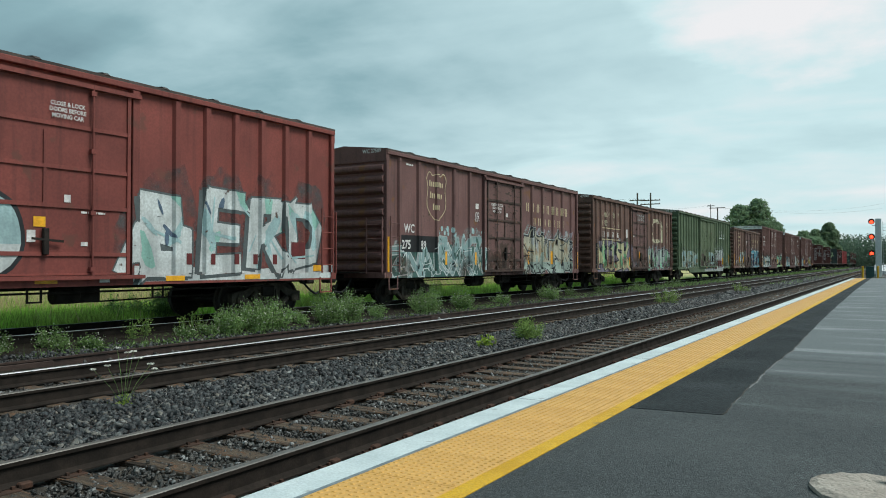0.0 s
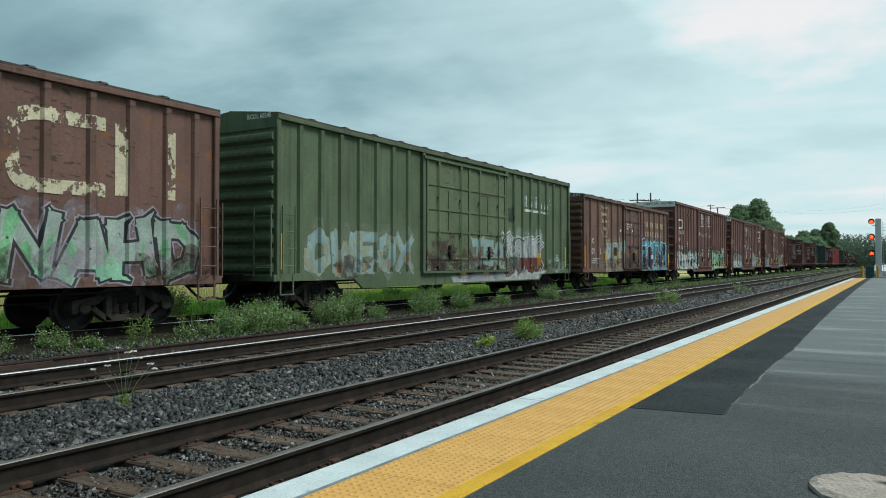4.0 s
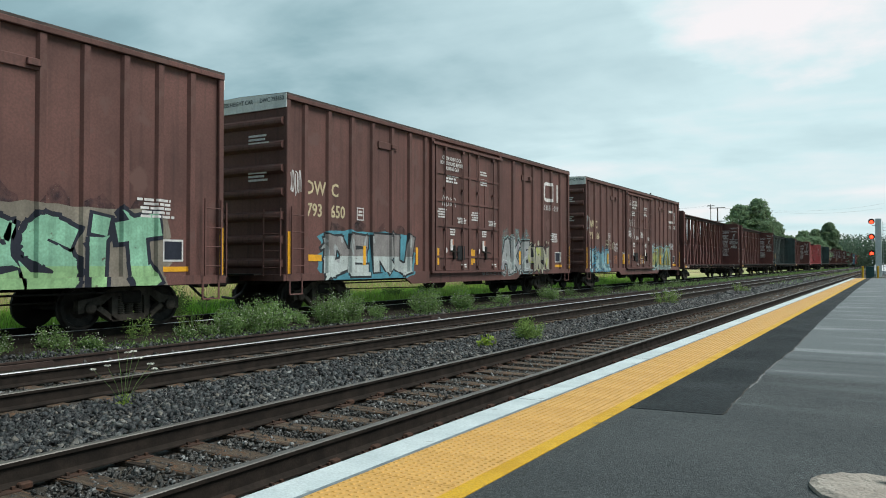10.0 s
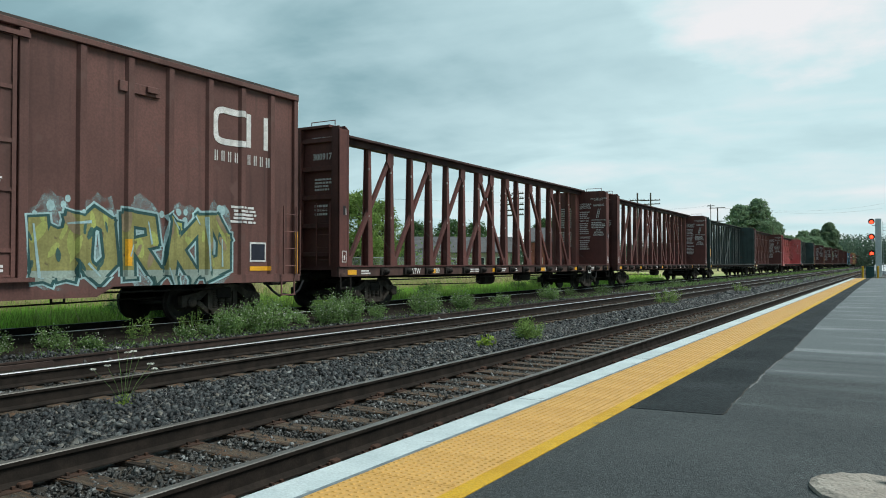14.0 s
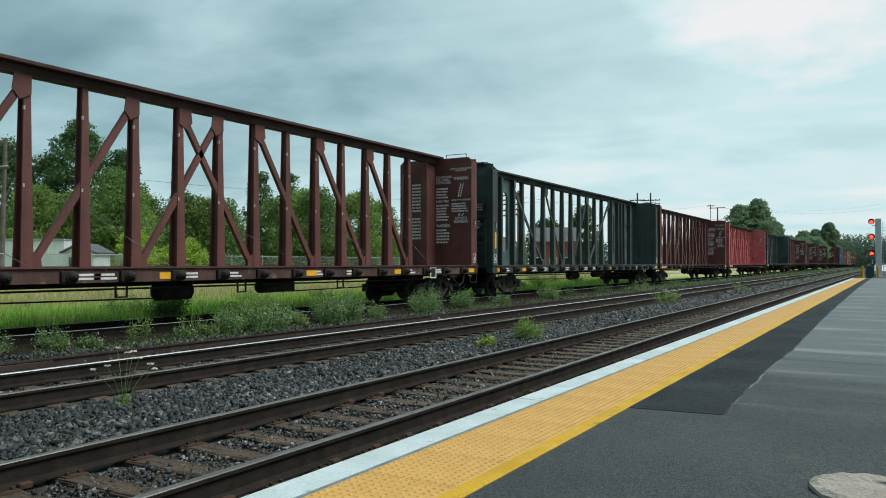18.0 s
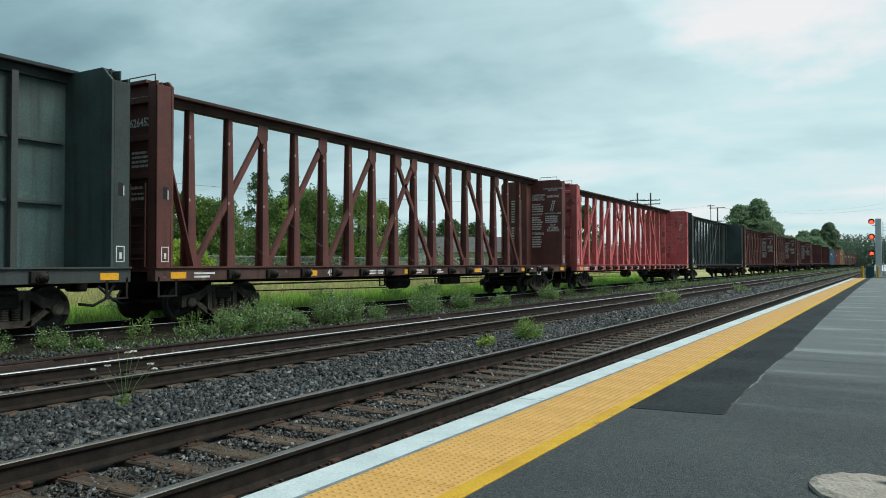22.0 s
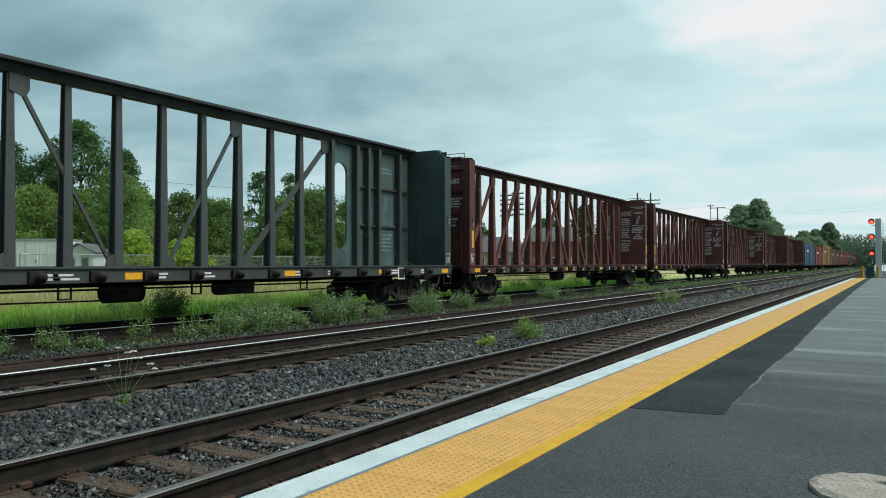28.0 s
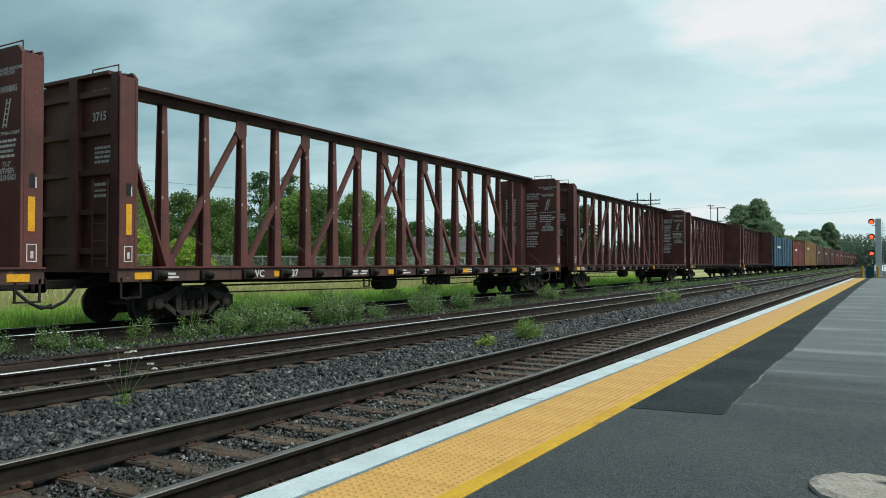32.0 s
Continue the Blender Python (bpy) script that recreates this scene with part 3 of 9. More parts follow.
# ---------------------------------------------------------------- platform
def build_platform():
    pl = thing("platform", "asphalt station platform with a yellow tactile edge", "platform", kind="structure")
    y0, y1 = -25.0, 72.0
    part("slab", Mesh().box(EDGE_X + 0.02, 14.0, y0, y1, -0.45, -0.012), M_CONCRETE, pl)
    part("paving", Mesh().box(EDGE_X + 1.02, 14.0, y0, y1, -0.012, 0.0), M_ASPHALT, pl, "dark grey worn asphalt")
    part("white_edge", Mesh().box(EDGE_X, EDGE_X + 0.285, y0, y1, -0.30, 0.004, 0.008), M_WHITE, pl, "white painted edge board")
    part("yellow_border", Mesh().box(EDGE_X + 0.90, EDGE_X + 1.02, y0, y1, -0.012, 0.006, 0.002), M_YPAINT, pl, "yellow painted strip")
    part("edge_joint", Mesh().box(EDGE_X + 0.255, EDGE_X + 0.287, y0, y1, -0.01, 0.0062), M_JOINT, pl, "grey joint sealant")
    rs = random.Random(8)
    for i in range(9):
        yy = 2.6 + i * 3.66 + rs.uniform(-0.1, 0.1)
        part("board_joint", Mesh().box(EDGE_X + 0.002, EDGE_X + 0.254, yy, yy + 0.006, 0.0, 0.0052), M_JOINT, pl)
    # tactile tiles, each with its studs
    tile = Mesh().box(0, 0.611, 0.003, 0.607, -0.01, 0.006, 0.002)
    for i in range(11):
        for j in range(11):
            cx, cy, r = 0.03 + i * 0.0552, 0.03 + j * 0.0552, 0.0125
            tile.add([(cx - r, cy - r, 0.006), (cx + r, cy - r, 0.006), (cx + r, cy + r, 0.006), (cx - r, cy + r, 0.006),
                      (cx - r * .6, cy - r * .6, 0.011), (cx + r * .6, cy - r * .6, 0.011), (cx + r * .6, cy + r * .6, 0.011), (cx - r * .6, cy + r * .6, 0.011)],
                     [(4, 5, 6, 7), (0, 1, 5, 4), (1, 2, 6, 5), (2, 3, 7, 6), (3, 0, 4, 7)])
    me = bpy.data.meshes.new("tactile_tile")
    me.from_pydata(tile.v, [], tile.f)
    me.materials.append(M_YELLOW)
    y = -12.2
    while y < y1 - 0.7:
        part("tactile_tile", me, None, pl, at=(EDGE_X + 0.287, y, 0.0))
        y += 0.61
    # the newer strip of asphalt along the edge, with a ragged seam
    seam = [(-1.90, 6.45), (-1.23, 6.53), (-1.25, 7.6), (-1.29, 9.45), (-1.27, 12.0), (-1.33, 15.2), (-1.42, 24.0), (-1.55, 40.0), (-1.6, 71.0)]
    rng = random.Random(5)
    ragged = [seam[0]]
    for a, b in zip(seam, seam[1:]):
        n = 8
        ragged += [(a[0] + (b[0] - a[0]) * i / n + rng.uniform(-0.012, 0.012), a[1] + (b[1] - a[1]) * i / n) for i in range(1, n + 1)]
    outline = ragged + [(EDGE_X + 1.02, 71.0), (EDGE_X + 1.02, 6.45)]
    part("patch", Mesh().prism(outline, 0.0, 0.004, "z"), M_PATCH, pl, "newer blackish asphalt strip")
    crack = [(x - 0.002, y) for x, y in ragged[8:40]] + [(x + 0.009, y) for x, y in reversed(ragged[8:40])]
    part("seam", Mesh().prism(crack, 0.0, 0.0045, "z"), M_BED, pl, "dark open joint")
    for a, b, w in ((10, 12, 0.013), (13, 16, 0.014), (18, 24, 0.026), (24, 29, 0.022), (30, 33, 0.022), (36, 39, 0.022)):
        pale = [(x + 0.009, y) for x, y in ragged[a:b]] + [(x + w, y) for x, y in reversed(ragged[a:b])]
        part("broken_edge", Mesh().prism(pale, 0.0, 0.004, "z"), M_CRUMB, pl, "pale crumbled edge")
    return pl


build_platform()


def build_footing():
    t = thing("lamp_footing", "low worn concrete footing set in the asphalt", "footing", (-0.09, 4.72, 0))
    rng = random.Random(2)
    prof = [(0.0, 0.335), (0.02, 0.33), (0.038, 0.29), (0.044, 0.22), (0.046, 0.1)]
    m = Mesh().lathe(prof, (0, 0, 0), "z", 28)
    m.v = [(x * (1 + 0.03 * math.sin(3 * math.atan2(y, x))), y, z + rng.uniform(-.006, .006)) for x, y, z in m.v]
    part("base", m, mat("stained_concrete", (0.37, 0.335, 0.29), (0.29, 0.255, 0.22), rough=0.9, scale=3, fine=45, bump=0.9, spots=(0.16, 0.125, 0.10), spot_at=0.64, grain=0.4), t)
    part("post", Mesh().tube((0.10, 0.12, 0.06), (0.10, 0.12, 0.14), 0.045, n=14), mat("dark_steel", (0.03, 0.032, 0.035), rough=0.5, metal=0.5), t)


build_footing()

# ---------------------------------------------------------------- the train
M_STEEL = mat("running_gear", (0.028, 0.023, 0.020), (0.015, 0.012, 0.011), rough=0.8, spec=0.2, scale=4, fine=50)
M_CAST = mat("dusty_cast_steel", (0.085, 0.070, 0.058), (0.036, 0.029, 0.024), rough=0.85, spec=0.2, scale=5, fine=50, bump=0.2)
M_WHEEL = mat("wheel_steel", (0.045, 0.036, 0.031), (0.022, 0.019, 0.018), rough=0.65, metal=0.4, scale=5, fine=40)
M_CREAM = mat("cream_stencil", (0.62, 0.52, 0.33), (0.45, 0.37, 0.24), rough=0.8, scale=5, fine=30, bump=0)
M_STENCIL = mat("white_stencil", (0.76, 0.74, 0.73), (0.54, 0.52, 0.51), rough=0.8, scale=6, fine=30, bump=0)
M_REFLECT = mat("yellow_reflector", (0.85, 0.42, 0.02), (0.7, 0.33, 0.02), rough=0.4, scale=5, fine=30, bump=0)
M_BLACKP = mat("black_panel", (0.012, 0.012, 0.014), rough=0.7, bump=0.05)
DIRT = (0.055, 0.035, 0.022)
PAINT = {
    "red": mat("red_car_paint", (0.23, 0.054, 0.043), (0.165, 0.042, 0.035), rough=0.7, scale=0.8, fine=25, bump=0.08, streak=0.65, island=0.09, spots=(0.13, 0.045, 0.034), spot_at=0.63),
    "brown": mat("brown_car_paint", (0.175, 0.088, 0.082), (0.13, 0.066, 0.062), rough=0.75, scale=0.8, fine=25, bump=0.08, streak=0.7, spots=(0.15, 0.07, 0.035), spot_at=0.62, island=0.10, scab=DIRT, scab_at=0.74),
    "rust": mat("rust_brown_paint", (0.158, 0.084, 0.066), (0.108, 0.060, 0.048), rough=0.75, scale=0.8, fine=25, bump=0.08, streak=0.7, spots=(0.16, 0.07, 0.033), spot_at=0.61, island=0.11, scab=DIRT, scab_at=0.68),
    "maroon": mat("maroon_car_paint", (0.150, 0.066, 0.056), (0.098, 0.046, 0.040), rough=0.72, scale=0.55, fine=25, bump=0.08, streak=0.65, island=0.10, spots=(0.115, 0.06, 0.052), spot_at=0.6),
    "green": mat("green_car_paint", (0.092, 0.132, 0.072), (0.066, 0.096, 0.053), rough=0.75, scale=0.8, fine=25, bump=0.08, streak=0.7, island=0.10, spots=(0.075, 0.06, 0.04), spot_at=0.66, scab=DIRT, scab_at=0.79),
    "green_door": mat("worn_green_paint", (0.115, 0.15, 0.08), (0.085, 0.115, 0.062), rough=0.75, scale=0.8, fine=25, bump=0.08, streak=0.5, island=0.05, scab=DIRT, scab_at=0.73, grime=(0.05, 0.034, 0.024)),
    "rust_door": mat("worn_brown_paint", (0.165, 0.085, 0.078), (0.115, 0.06, 0.055), rough=0.75, scale=0.8, fine=25, bump=0.08, streak=0.5, island=0.05, scab=(0.045, 0.027, 0.02), scab_at=0.66, grime=(0.05, 0.028, 0.020)),
    "roof": mat("grimy_roof_paint", (0.085, 0.062, 0.054), (0.05, 0.040, 0.037), rough=0.85, scale=1.5, fine=25, bump=0.15, streak=0.3),
    # the top chords take a darker tone than the rest of their cars
    "chord": mat("dark_oxide_paint", (0.062, 0.026, 0.024), (0.036, 0.019, 0.018), rough=0.8, scale=1.5, fine=25, bump=0.1, streak=0.3),
    "teal_chord": mat("blackish_teal_paint", (0.034, 0.041, 0.042), (0.022, 0.026, 0.026), rough=0.75, scale=1.5, fine=25, bump=0.1, streak=0.3),
    "gear": mat("rusted_door_gear", (0.075, 0.045, 0.036), (0.035, 0.024, 0.02), rough=0.85, scale=2.5, fine=25, bump=0.2, streak=0.4, spots=(0.15, 0.075, 0.05), spot_at=0.6),
    "teal": mat("dark_teal_paint", (0.056, 0.072, 0.071), (0.046, 0.046, 0.043), rough=0.6, scale=0.5, fine=25, bump=0.08, streak=0.6, spots=(0.07, 0.05, 0.035), spot_at=0.66, island=0.14),
    "teal_panel": mat("weathered_teal_paint", (0.085, 0.150, 0.147), (0.052, 0.070, 0.067), rough=0.6, scale=0.7, fine=25, bump=0.08, streak=0.7, spots=(0.095, 0.145, 0.143), spot_at=0.63, island=0.10),
    "beam": mat("oxide_red_paint", (0.130, 0.043, 0.036), (0.086, 0.033, 0.029), rough=0.7, scale=1.0, fine=25, bump=0.08, streak=0.55, island=0.16),
    "beam_sill": mat("grimy_oxide_paint", (0.095, 0.046, 0.038), (0.052, 0.030, 0.026), rough=0.8, scale=1.6, fine=25, bump=0.1, streak=0.5, spots=(0.15, 0.09, 0.055), spot_at=0.62),
    "teal_end": mat("grimy_teal_paint", (0.052, 0.080, 0.078), (0.036, 0.045, 0.043), rough=0.65, scale=0.8, fine=25, bump=0.1, streak=0.7, spots=(0.060, 0.044, 0.034), spot_at=0.64, island=0.2),
    "bright": mat("faded_red_paint", (0.52, 0.135, 0.14), (0.40, 0.095, 0.095), rough=0.75, scale=0.8, fine=25, bump=0.08, streak=0.6, island=0.10, spots=(0.19, 0.06, 0.045), spot_at=0.57),
    "blue": mat("blue_car_paint", (0.035, 0.10, 0.155), (0.03, 0.075, 0.12), rough=0.7, scale=0.8, fine=25),
    "yellow": mat("ochre_car_paint", (0.28, 0.16, 0.055), (0.22, 0.12, 0.045), rough=0.7, scale=0.8, fine=25),
}
SHARED = {}
WHEEL_R = 0.42
AXLES = []            # (wheelset, its height and place on the car, the car's place on the train)


def wheelset_mesh():
    if "wheelset" in SHARED:
        return SHARED["wheelset"]
    m = Mesh().tube((-0.95, 0, 0), (0.95, 0, 0), 0.075, n=10)
    for s in (-1, 1):
        prof = [(-0.07, 0.12), (-0.065, 0.28), (-0.06, WHEEL_R + 0.025), (-0.03, WHEEL_R + 0.02), (-0.02, WHEEL_R), (0.065, WHEEL_R - 0.008),
                (0.07, WHEEL_R - 0.06), (0.03, WHEEL_R - 0.08), (0.0, 0.2), (0.05, 0.13), (0.08, 0.12)]
        m.lathe([(a * s, r) for a, r in prof], (s * 0.755, 0, 0), "x", 28)
        for k in range(4):
            a = k * math.pi / 2
            m.tube((s * 0.96, 0.05 * math.cos(a), 0.05 * math.sin(a)), (s * 0.99, 0.05 * math.cos(a), 0.05 * math.sin(a)), 0.014, n=6)
    SHARED["wheelset"] = m.mesh("wheelset")
    SHARED["wheelset"].materials.append(M_WHEEL)
    return SHARED["wheelset"]


def truck_meshes():
    if "frame" in SHARED:
        return
    z = WHEEL_R
    # a cast side frame: arched top, dropped middle with the spring opening
    m = Mesh()
    t0, t1 = 0.93, 1.07
    m.prism([(-1.12, z - 0.10), (-1.12, z + 0.14), (-0.72, z + 0.20), (-0.42, z + 0.36), (-0.42, z + 0.20), (-0.62, z + 0.06), (-0.75, z - 0.02)], t0, t1)
    m.prism([(1.12, z - 0.10), (0.75, z - 0.02), (0.62, z + 0.06), (0.42, z + 0.20), (0.42, z + 0.36), (0.72, z + 0.20), (1.12, z + 0.14)], t0, t1)
    m.prism([(-0.42, z + 0.20), (-0.42, z + 0.36), (0.42, z + 0.36), (0.42, z + 0.20)], t0, t1)
    m.prism([(-0.42, z - 0.27), (-0.45, z - 0.15), (0.45, z - 0.15), (0.42, z - 0.27)], t0, t1)
    for s in (-1, 1):
        m.prism([(s * 0.45, z - 0.25), (s * 0.30, z - 0.25), (s * 0.70, z + 0.06), (s * 0.80, z + 0.0)], t0, t1)
        m.prism([(s * 0.30, z - 0.15), (s * 0.42, z - 0.15), (s * 0.42, z + 0.22), (s * 0.30, z + 0.22)], t0 + 0.01, t1 - 0.01)
        m.lathe([(-0.06, 0.11), (0.06, 0.11), (0.085, 0.07)], (t1 - 0.01, s * 0.889, z), "x", 14)
    SHARED["frame"] = m.mesh("side_frame")
    SHARED["frame"].materials.append(M_CAST)
    sp = Mesh()
    for k in range(3):
        cy = -0.2 + 0.2 * k
        prof = []
        for i in range(9):
            prof += [(i * 0.042 - 0.15 + z, 0.075), (i * 0.042 - 0.13 + z, 0.085), (i * 0.042 - 0.115 + z, 0.062)]
        sp.lathe(prof, (1.0, cy, 0), "z", 10)
    SHARED["springs"] = sp.mesh("spring_nest")
    SHARED["springs"].materials.append(M_CAST)
    b = Mesh().box(-1.1, 1.1, -0.22, 0.22, z + 0.05, z + 0.30, 0.03).box(-0.4, 0.4, -0.3, 0.3, z + 0.25, z + 0.42, 0.03)
    for s in (-1, 1):
        b.box(-0.9, 0.9, s * 0.42 - 0.05, s * 0.42 + 0.05, z - 0.12, z - 0.02)
    SHARED["bolster"] = b.mesh("truck")
    SHARED["bolster"].materials.append(M_STEEL)


def add_truck(car, y):
    truck_meshes()
    t = part("truck", SHARED["bolster"], None, car, at=(0, y, 0))
    for m in (Matrix.Identity(4), pose(0, 0, 0, 0, 0, 180)):
        part("side_frame", SHARED["frame"], None, t, at=m)
        part("spring_nest", SHARED["springs"], None, t, at=m)
    for dy in (-0.889, 0.889):
        w = part("wheelset", wheelset_mesh(), None, t, at=(0, dy, WHEEL_R))
        AXLES.append((w, dy, car))
    return t


def add_coupler(car, L, z=0.84):
    """Drawbar, knuckle and air hose at both ends."""
    for e, s in ((0.0, -1), (L, 1)):
        m = Mesh().box(-0.08, 0.08, *sorted((e - s * 0.5, e + s * 0.62)), z - 0.09, z + 0.09, 0.02)
        m.box(-0.17, 0.19, *sorted((e + s * 0.55, e + s * 0.84)), z - 0.15, z + 0.15, 0.04)
        part("coupler", m, M_STEEL, car)
        h = Mesh()
        pts = [(0.35, e + s * 0.1, z - 0.05), (0.42, e + s * 0.35, z - 0.30), (0.40, e + s * 0.6, z - 0.42), (0.30, e + s * 0.84, z - 0.38)]
        for a, b in zip(pts, pts[1:]):
            h.tube(a, b, 0.03, n=7)
        part("air_hose", h, M_BLACKP, car)
        r = Mesh().bar((-1.2, e + s * 0.12, z - 0.02), (1.45, e + s * 0.12, z - 0.02), 0.03, 0.03)
        part("uncoupling_rod", r, M_STEEL, car)


def add_underframe(car, L, truck_in, z=0.84, deep=False, sill=None):
    """Centre sill, cross bearers, brake tanks, rods and levers."""
    m = Mesh()
    if deep:
        m.prism([(0.4, z + 0.1), (0.4, z - 0.08), (4.6, z - 0.10), (5.6, z - 0.12), (L - 5.6, z - 0.12), (L - 4.6, z - 0.10), (L - 0.4, z - 0.08), (L - 0.4, z + 0.1)], -0.22, 0.22)
    else:
        m.box(-0.2, 0.2, 0.3, L - 0.3, z - 0.12, z + 0.08, 0.02)
    n = 7
    for i in range(1, n):
        y = L * i / n
        if abs(y - truck_in) > 1.2 and abs(y - L + truck_in) > 1.2:
            m.prism([(-1.4, z + 0.08), (-1.4, z - 0.02), (-0.2, z - 0.08), (0.2, z - 0.08), (1.4, z - 0.02), (1.4, z + 0.08)], y - 0.05, y + 0.05, "y")
    part("centre_sill", m, sill or M_STEEL, car)
    t = Mesh().lathe([(-0.45, 0.10), (-0.40, 0.2), (0.40, 0.2), (0.45, 0.10)], (0.75, L * 0.44, z - 0.22), "y", 14)
    part("air_reservoir", t, M_STEEL, car)
    t = Mesh().lathe([(-0.28, 0.10), (-0.25, 0.15), (0.2, 0.15), (0.28, 0.08)], (0.9, L * 0.56, z - 0.20), "y", 12)
    t.box(0.78, 1.02, L * 0.565, L * 0.60, z - 0.34, z - 0.05, 0.02)
    part("brake_cylinder", t, M_STEEL, car)
    r = Mesh()
    r.tube((0.7, truck_in + 1.3, z - 0.30), (0.8, L * 0.42, z - 0.36), 0.016, n=6)
    r.tube((0.8, L * 0.6, z - 0.34), (0.7, L - truck_in - 1.3, z - 0.30), 0.016, n=6)
    r.tube((1.25, 2.0, z - 0.12), (1.25, L - 2.0, z - 0.14), 0.02, n=6)
    part("brake_rod", r, M_STEEL, car)
    for y in (L * 0.36, L * 0.5, L * 0.66):
        h = Mesh().bar((1.3, y, z), (1.3, y, z - 0.28), 0.03, 0.03)
        h.bar((1.3, y + 0.24, z), (1.3, y + 0.24, z - 0.28), 0.03, 0.03)
        h.bar((1.3, y - 0.015, z - 0.28), (1.3, y + 0.255, z - 0.28), 0.03, 0.03)
        part("hanger", h, M_STEEL, car)


def ladder(car, x, y0, y1, z0, z1, n, material, name="ladder"):
    m = Mesh()
    for y in (y0, y1):
        m.bar((x, y, z0), (x, y, z1), 0.03, 0.035)
    for i in range(n):
        z = z0 + (z1 - z0) * (i + 0.5) / n
        m.tube((x, y0, z), (x, y1, z), 0.013, n=6)
    return part(name, m, material, car)


def stirrup(car, y0, y1, material, x=1.5, z=0.84):
    m = Mesh()
    for y in (y0, y1):
        m.bar((x, y, z + 0.05), (x, y, z - 0.33), 0.02, 0.04)
    m.bar((x, y0 - 0.02, z - 0.33), (x, y1 + 0.02, z - 0.33), 0.05, 0.03)
    part("step", m, material, car)


def boxcar(label, s, L, H, paint, doors, ribs, roof_top=0.22, end="ribbed", half=1.53, floor=0.84, white_top=False, sill_drop=0.0, truck_in=1.9, door_paint="", belly=0.30):
    """A box car, its front end at y = 0, rail top at z = 0. doors: list of (y0, y1). ribs: y of the side posts."""
    M = PAINT[paint]
    car = thing("boxcar", label, "freight car", (TRAIN_X, s, TRAIN_Z), "freight train")
    car["s"] = s
    d0, d1 = min(a for a, b in doors), max(b for a, b in doors)
    t = 0.08
    xi = half - 0.075                     # the sheet; posts stand proud of it
    part("far_side", Mesh().box(-xi, -xi + t, 0.02, L - 0.02, floor, H), M, car)
    part("floor", Mesh().box(-xi + t, xi - t, 0.05, L - 0.05, floor, floor + 0.1), M_STEEL, car)
    cuts = [0.02] + sorted(ribs) + [L - 0.02]
    cuts = [c for c in cuts if not d0 < c < d1]
    for a, b in zip(cuts, cuts[1:]):
        part("side_panel", Mesh().box(xi - t, xi, a, b, floor, H), M, car)
    roof = Mesh().prism([(-half - 0.02, H - 0.02), (-half - 0.02, H + 0.05), (0, H + roof_top), (half + 0.02, H + 0.05), (half + 0.02, H - 0.02)], 0.0, L, "y")
    part("roof", roof, PAINT["roof"], car)
    n = int(L / 1.27)
    seam = Mesh().prism([(-half - 0.03, H + 0.045), (-half + 0.05, H + 0.10), (0, H + roof_top + 0.035), (half - 0.05, H + 0.10), (half + 0.03, H + 0.045), (0, H + roof_top - 0.01)], -0.06, 0.06, "y").mesh("roof_seam")
    for i in range(1, n if not white_top else 1):
        part("roof_seam", seam, PAINT["roof"], car, at=(0, L * i / n, 0))
    # eave rail and side sill
    part("eave_rail", Mesh().box(half - 0.07, half + 0.03, 0, L, H - 0.11, H + 0.0, 0.012), M, car)
    sill = Mesh().prism([(0, floor - 0.02), (0, floor + 0.16), (L, floor + 0.16), (L, floor - 0.02), (L * (1.02 - belly), floor - 0.02), (L * (1 - belly), floor - 0.02 - sill_drop),
                         (L * belly, floor - 0.02 - sill_drop), (L * (belly - 0.02), floor - 0.02)], half - 0.075, half - 0.005)
    part("side_sill", sill, M, car)
    part("side_sill", Mesh().box(-half, -half + 0.07, 0, L, floor - 0.02, floor + 0.16), M, car)
    # posts on the near side, one object each; on the far side one joined piece
    rw, rd = 0.10, 0.072
    rib = Mesh().prism([(xi - 0.005, -rw), (xi + rd, -rw * 0.6), (xi + rd, rw * 0.6), (xi - 0.005, rw)], floor + 0.16, H - 0.125, "z").mesh("side_post")
    for y in ribs:
        part("side_post", rib, M, car, at=(0, y, 0))
    far = Mesh()
    for y in ribs:
        far.box(-half, -xi + 0.005, y - rw * 0.6, y + rw * 0.6, floor + 0.16, H - 0.12)
    tagged(part("far_side_posts", far, M, car), kind="stuff")
    for e in (0.0, L):
        part("corner_post", Mesh().box(half - 0.09, half + 0.012, e - (0.0 if e == 0 else 0.13), e + (0.13 if e == 0 else 0.0), floor - 0.02, H + 0.02, 0.015), M, car)
        part("corner_post", Mesh().box(-half - 0.012, -half + 0.09, e - (0.0 if e == 0 else 0.13), e + (0.13 if e == 0 else 0.0), floor - 0.02, H + 0.02, 0.015), M, car)
    # ends
    for e, sg in ((0.0, -1), (L, 1)):
        a, b = sorted((e - sg * 0.10, e - sg * 0.03))
        part("end_wall", Mesh().box(-half + 0.05, half - 0.05, a, b, floor - 0.02, H + 0.04), M, car)
        gable = Mesh().prism([(-half, H - 0.30), (-half, H + 0.03), (0, H + roof_top - 0.01), (half, H + 0.03), (half, H - 0.30)], *sorted((e - sg * 0.04, e + sg * 0.015)), "y")
        part("end_cap", gable, M_GREYTOP if white_top else M, car, "white warning panel" if white_top else "")
        nz = 10 if end == "ribbed" else 7
        step = (H - 0.45 - floor) / nz
        rr = Mesh()
        w = half - 0.10
        h = step * (0.40 if end == "ribbed" else 0.22)
        rr.prism([(e - sg * 0.035, -h), (e + sg * 0.075, -h * 0.45), (e + sg * 0.085, 0), (e + sg * 0.075, h * 0.45), (e - sg * 0.035, h)], -w, w, "x")
        rm = rr.mesh("end_rib")
        for i in range(nz):
            part("end_rib", rm, M, car, at=(0, 0, floor + 0.12 + step * (i + 0.5)))
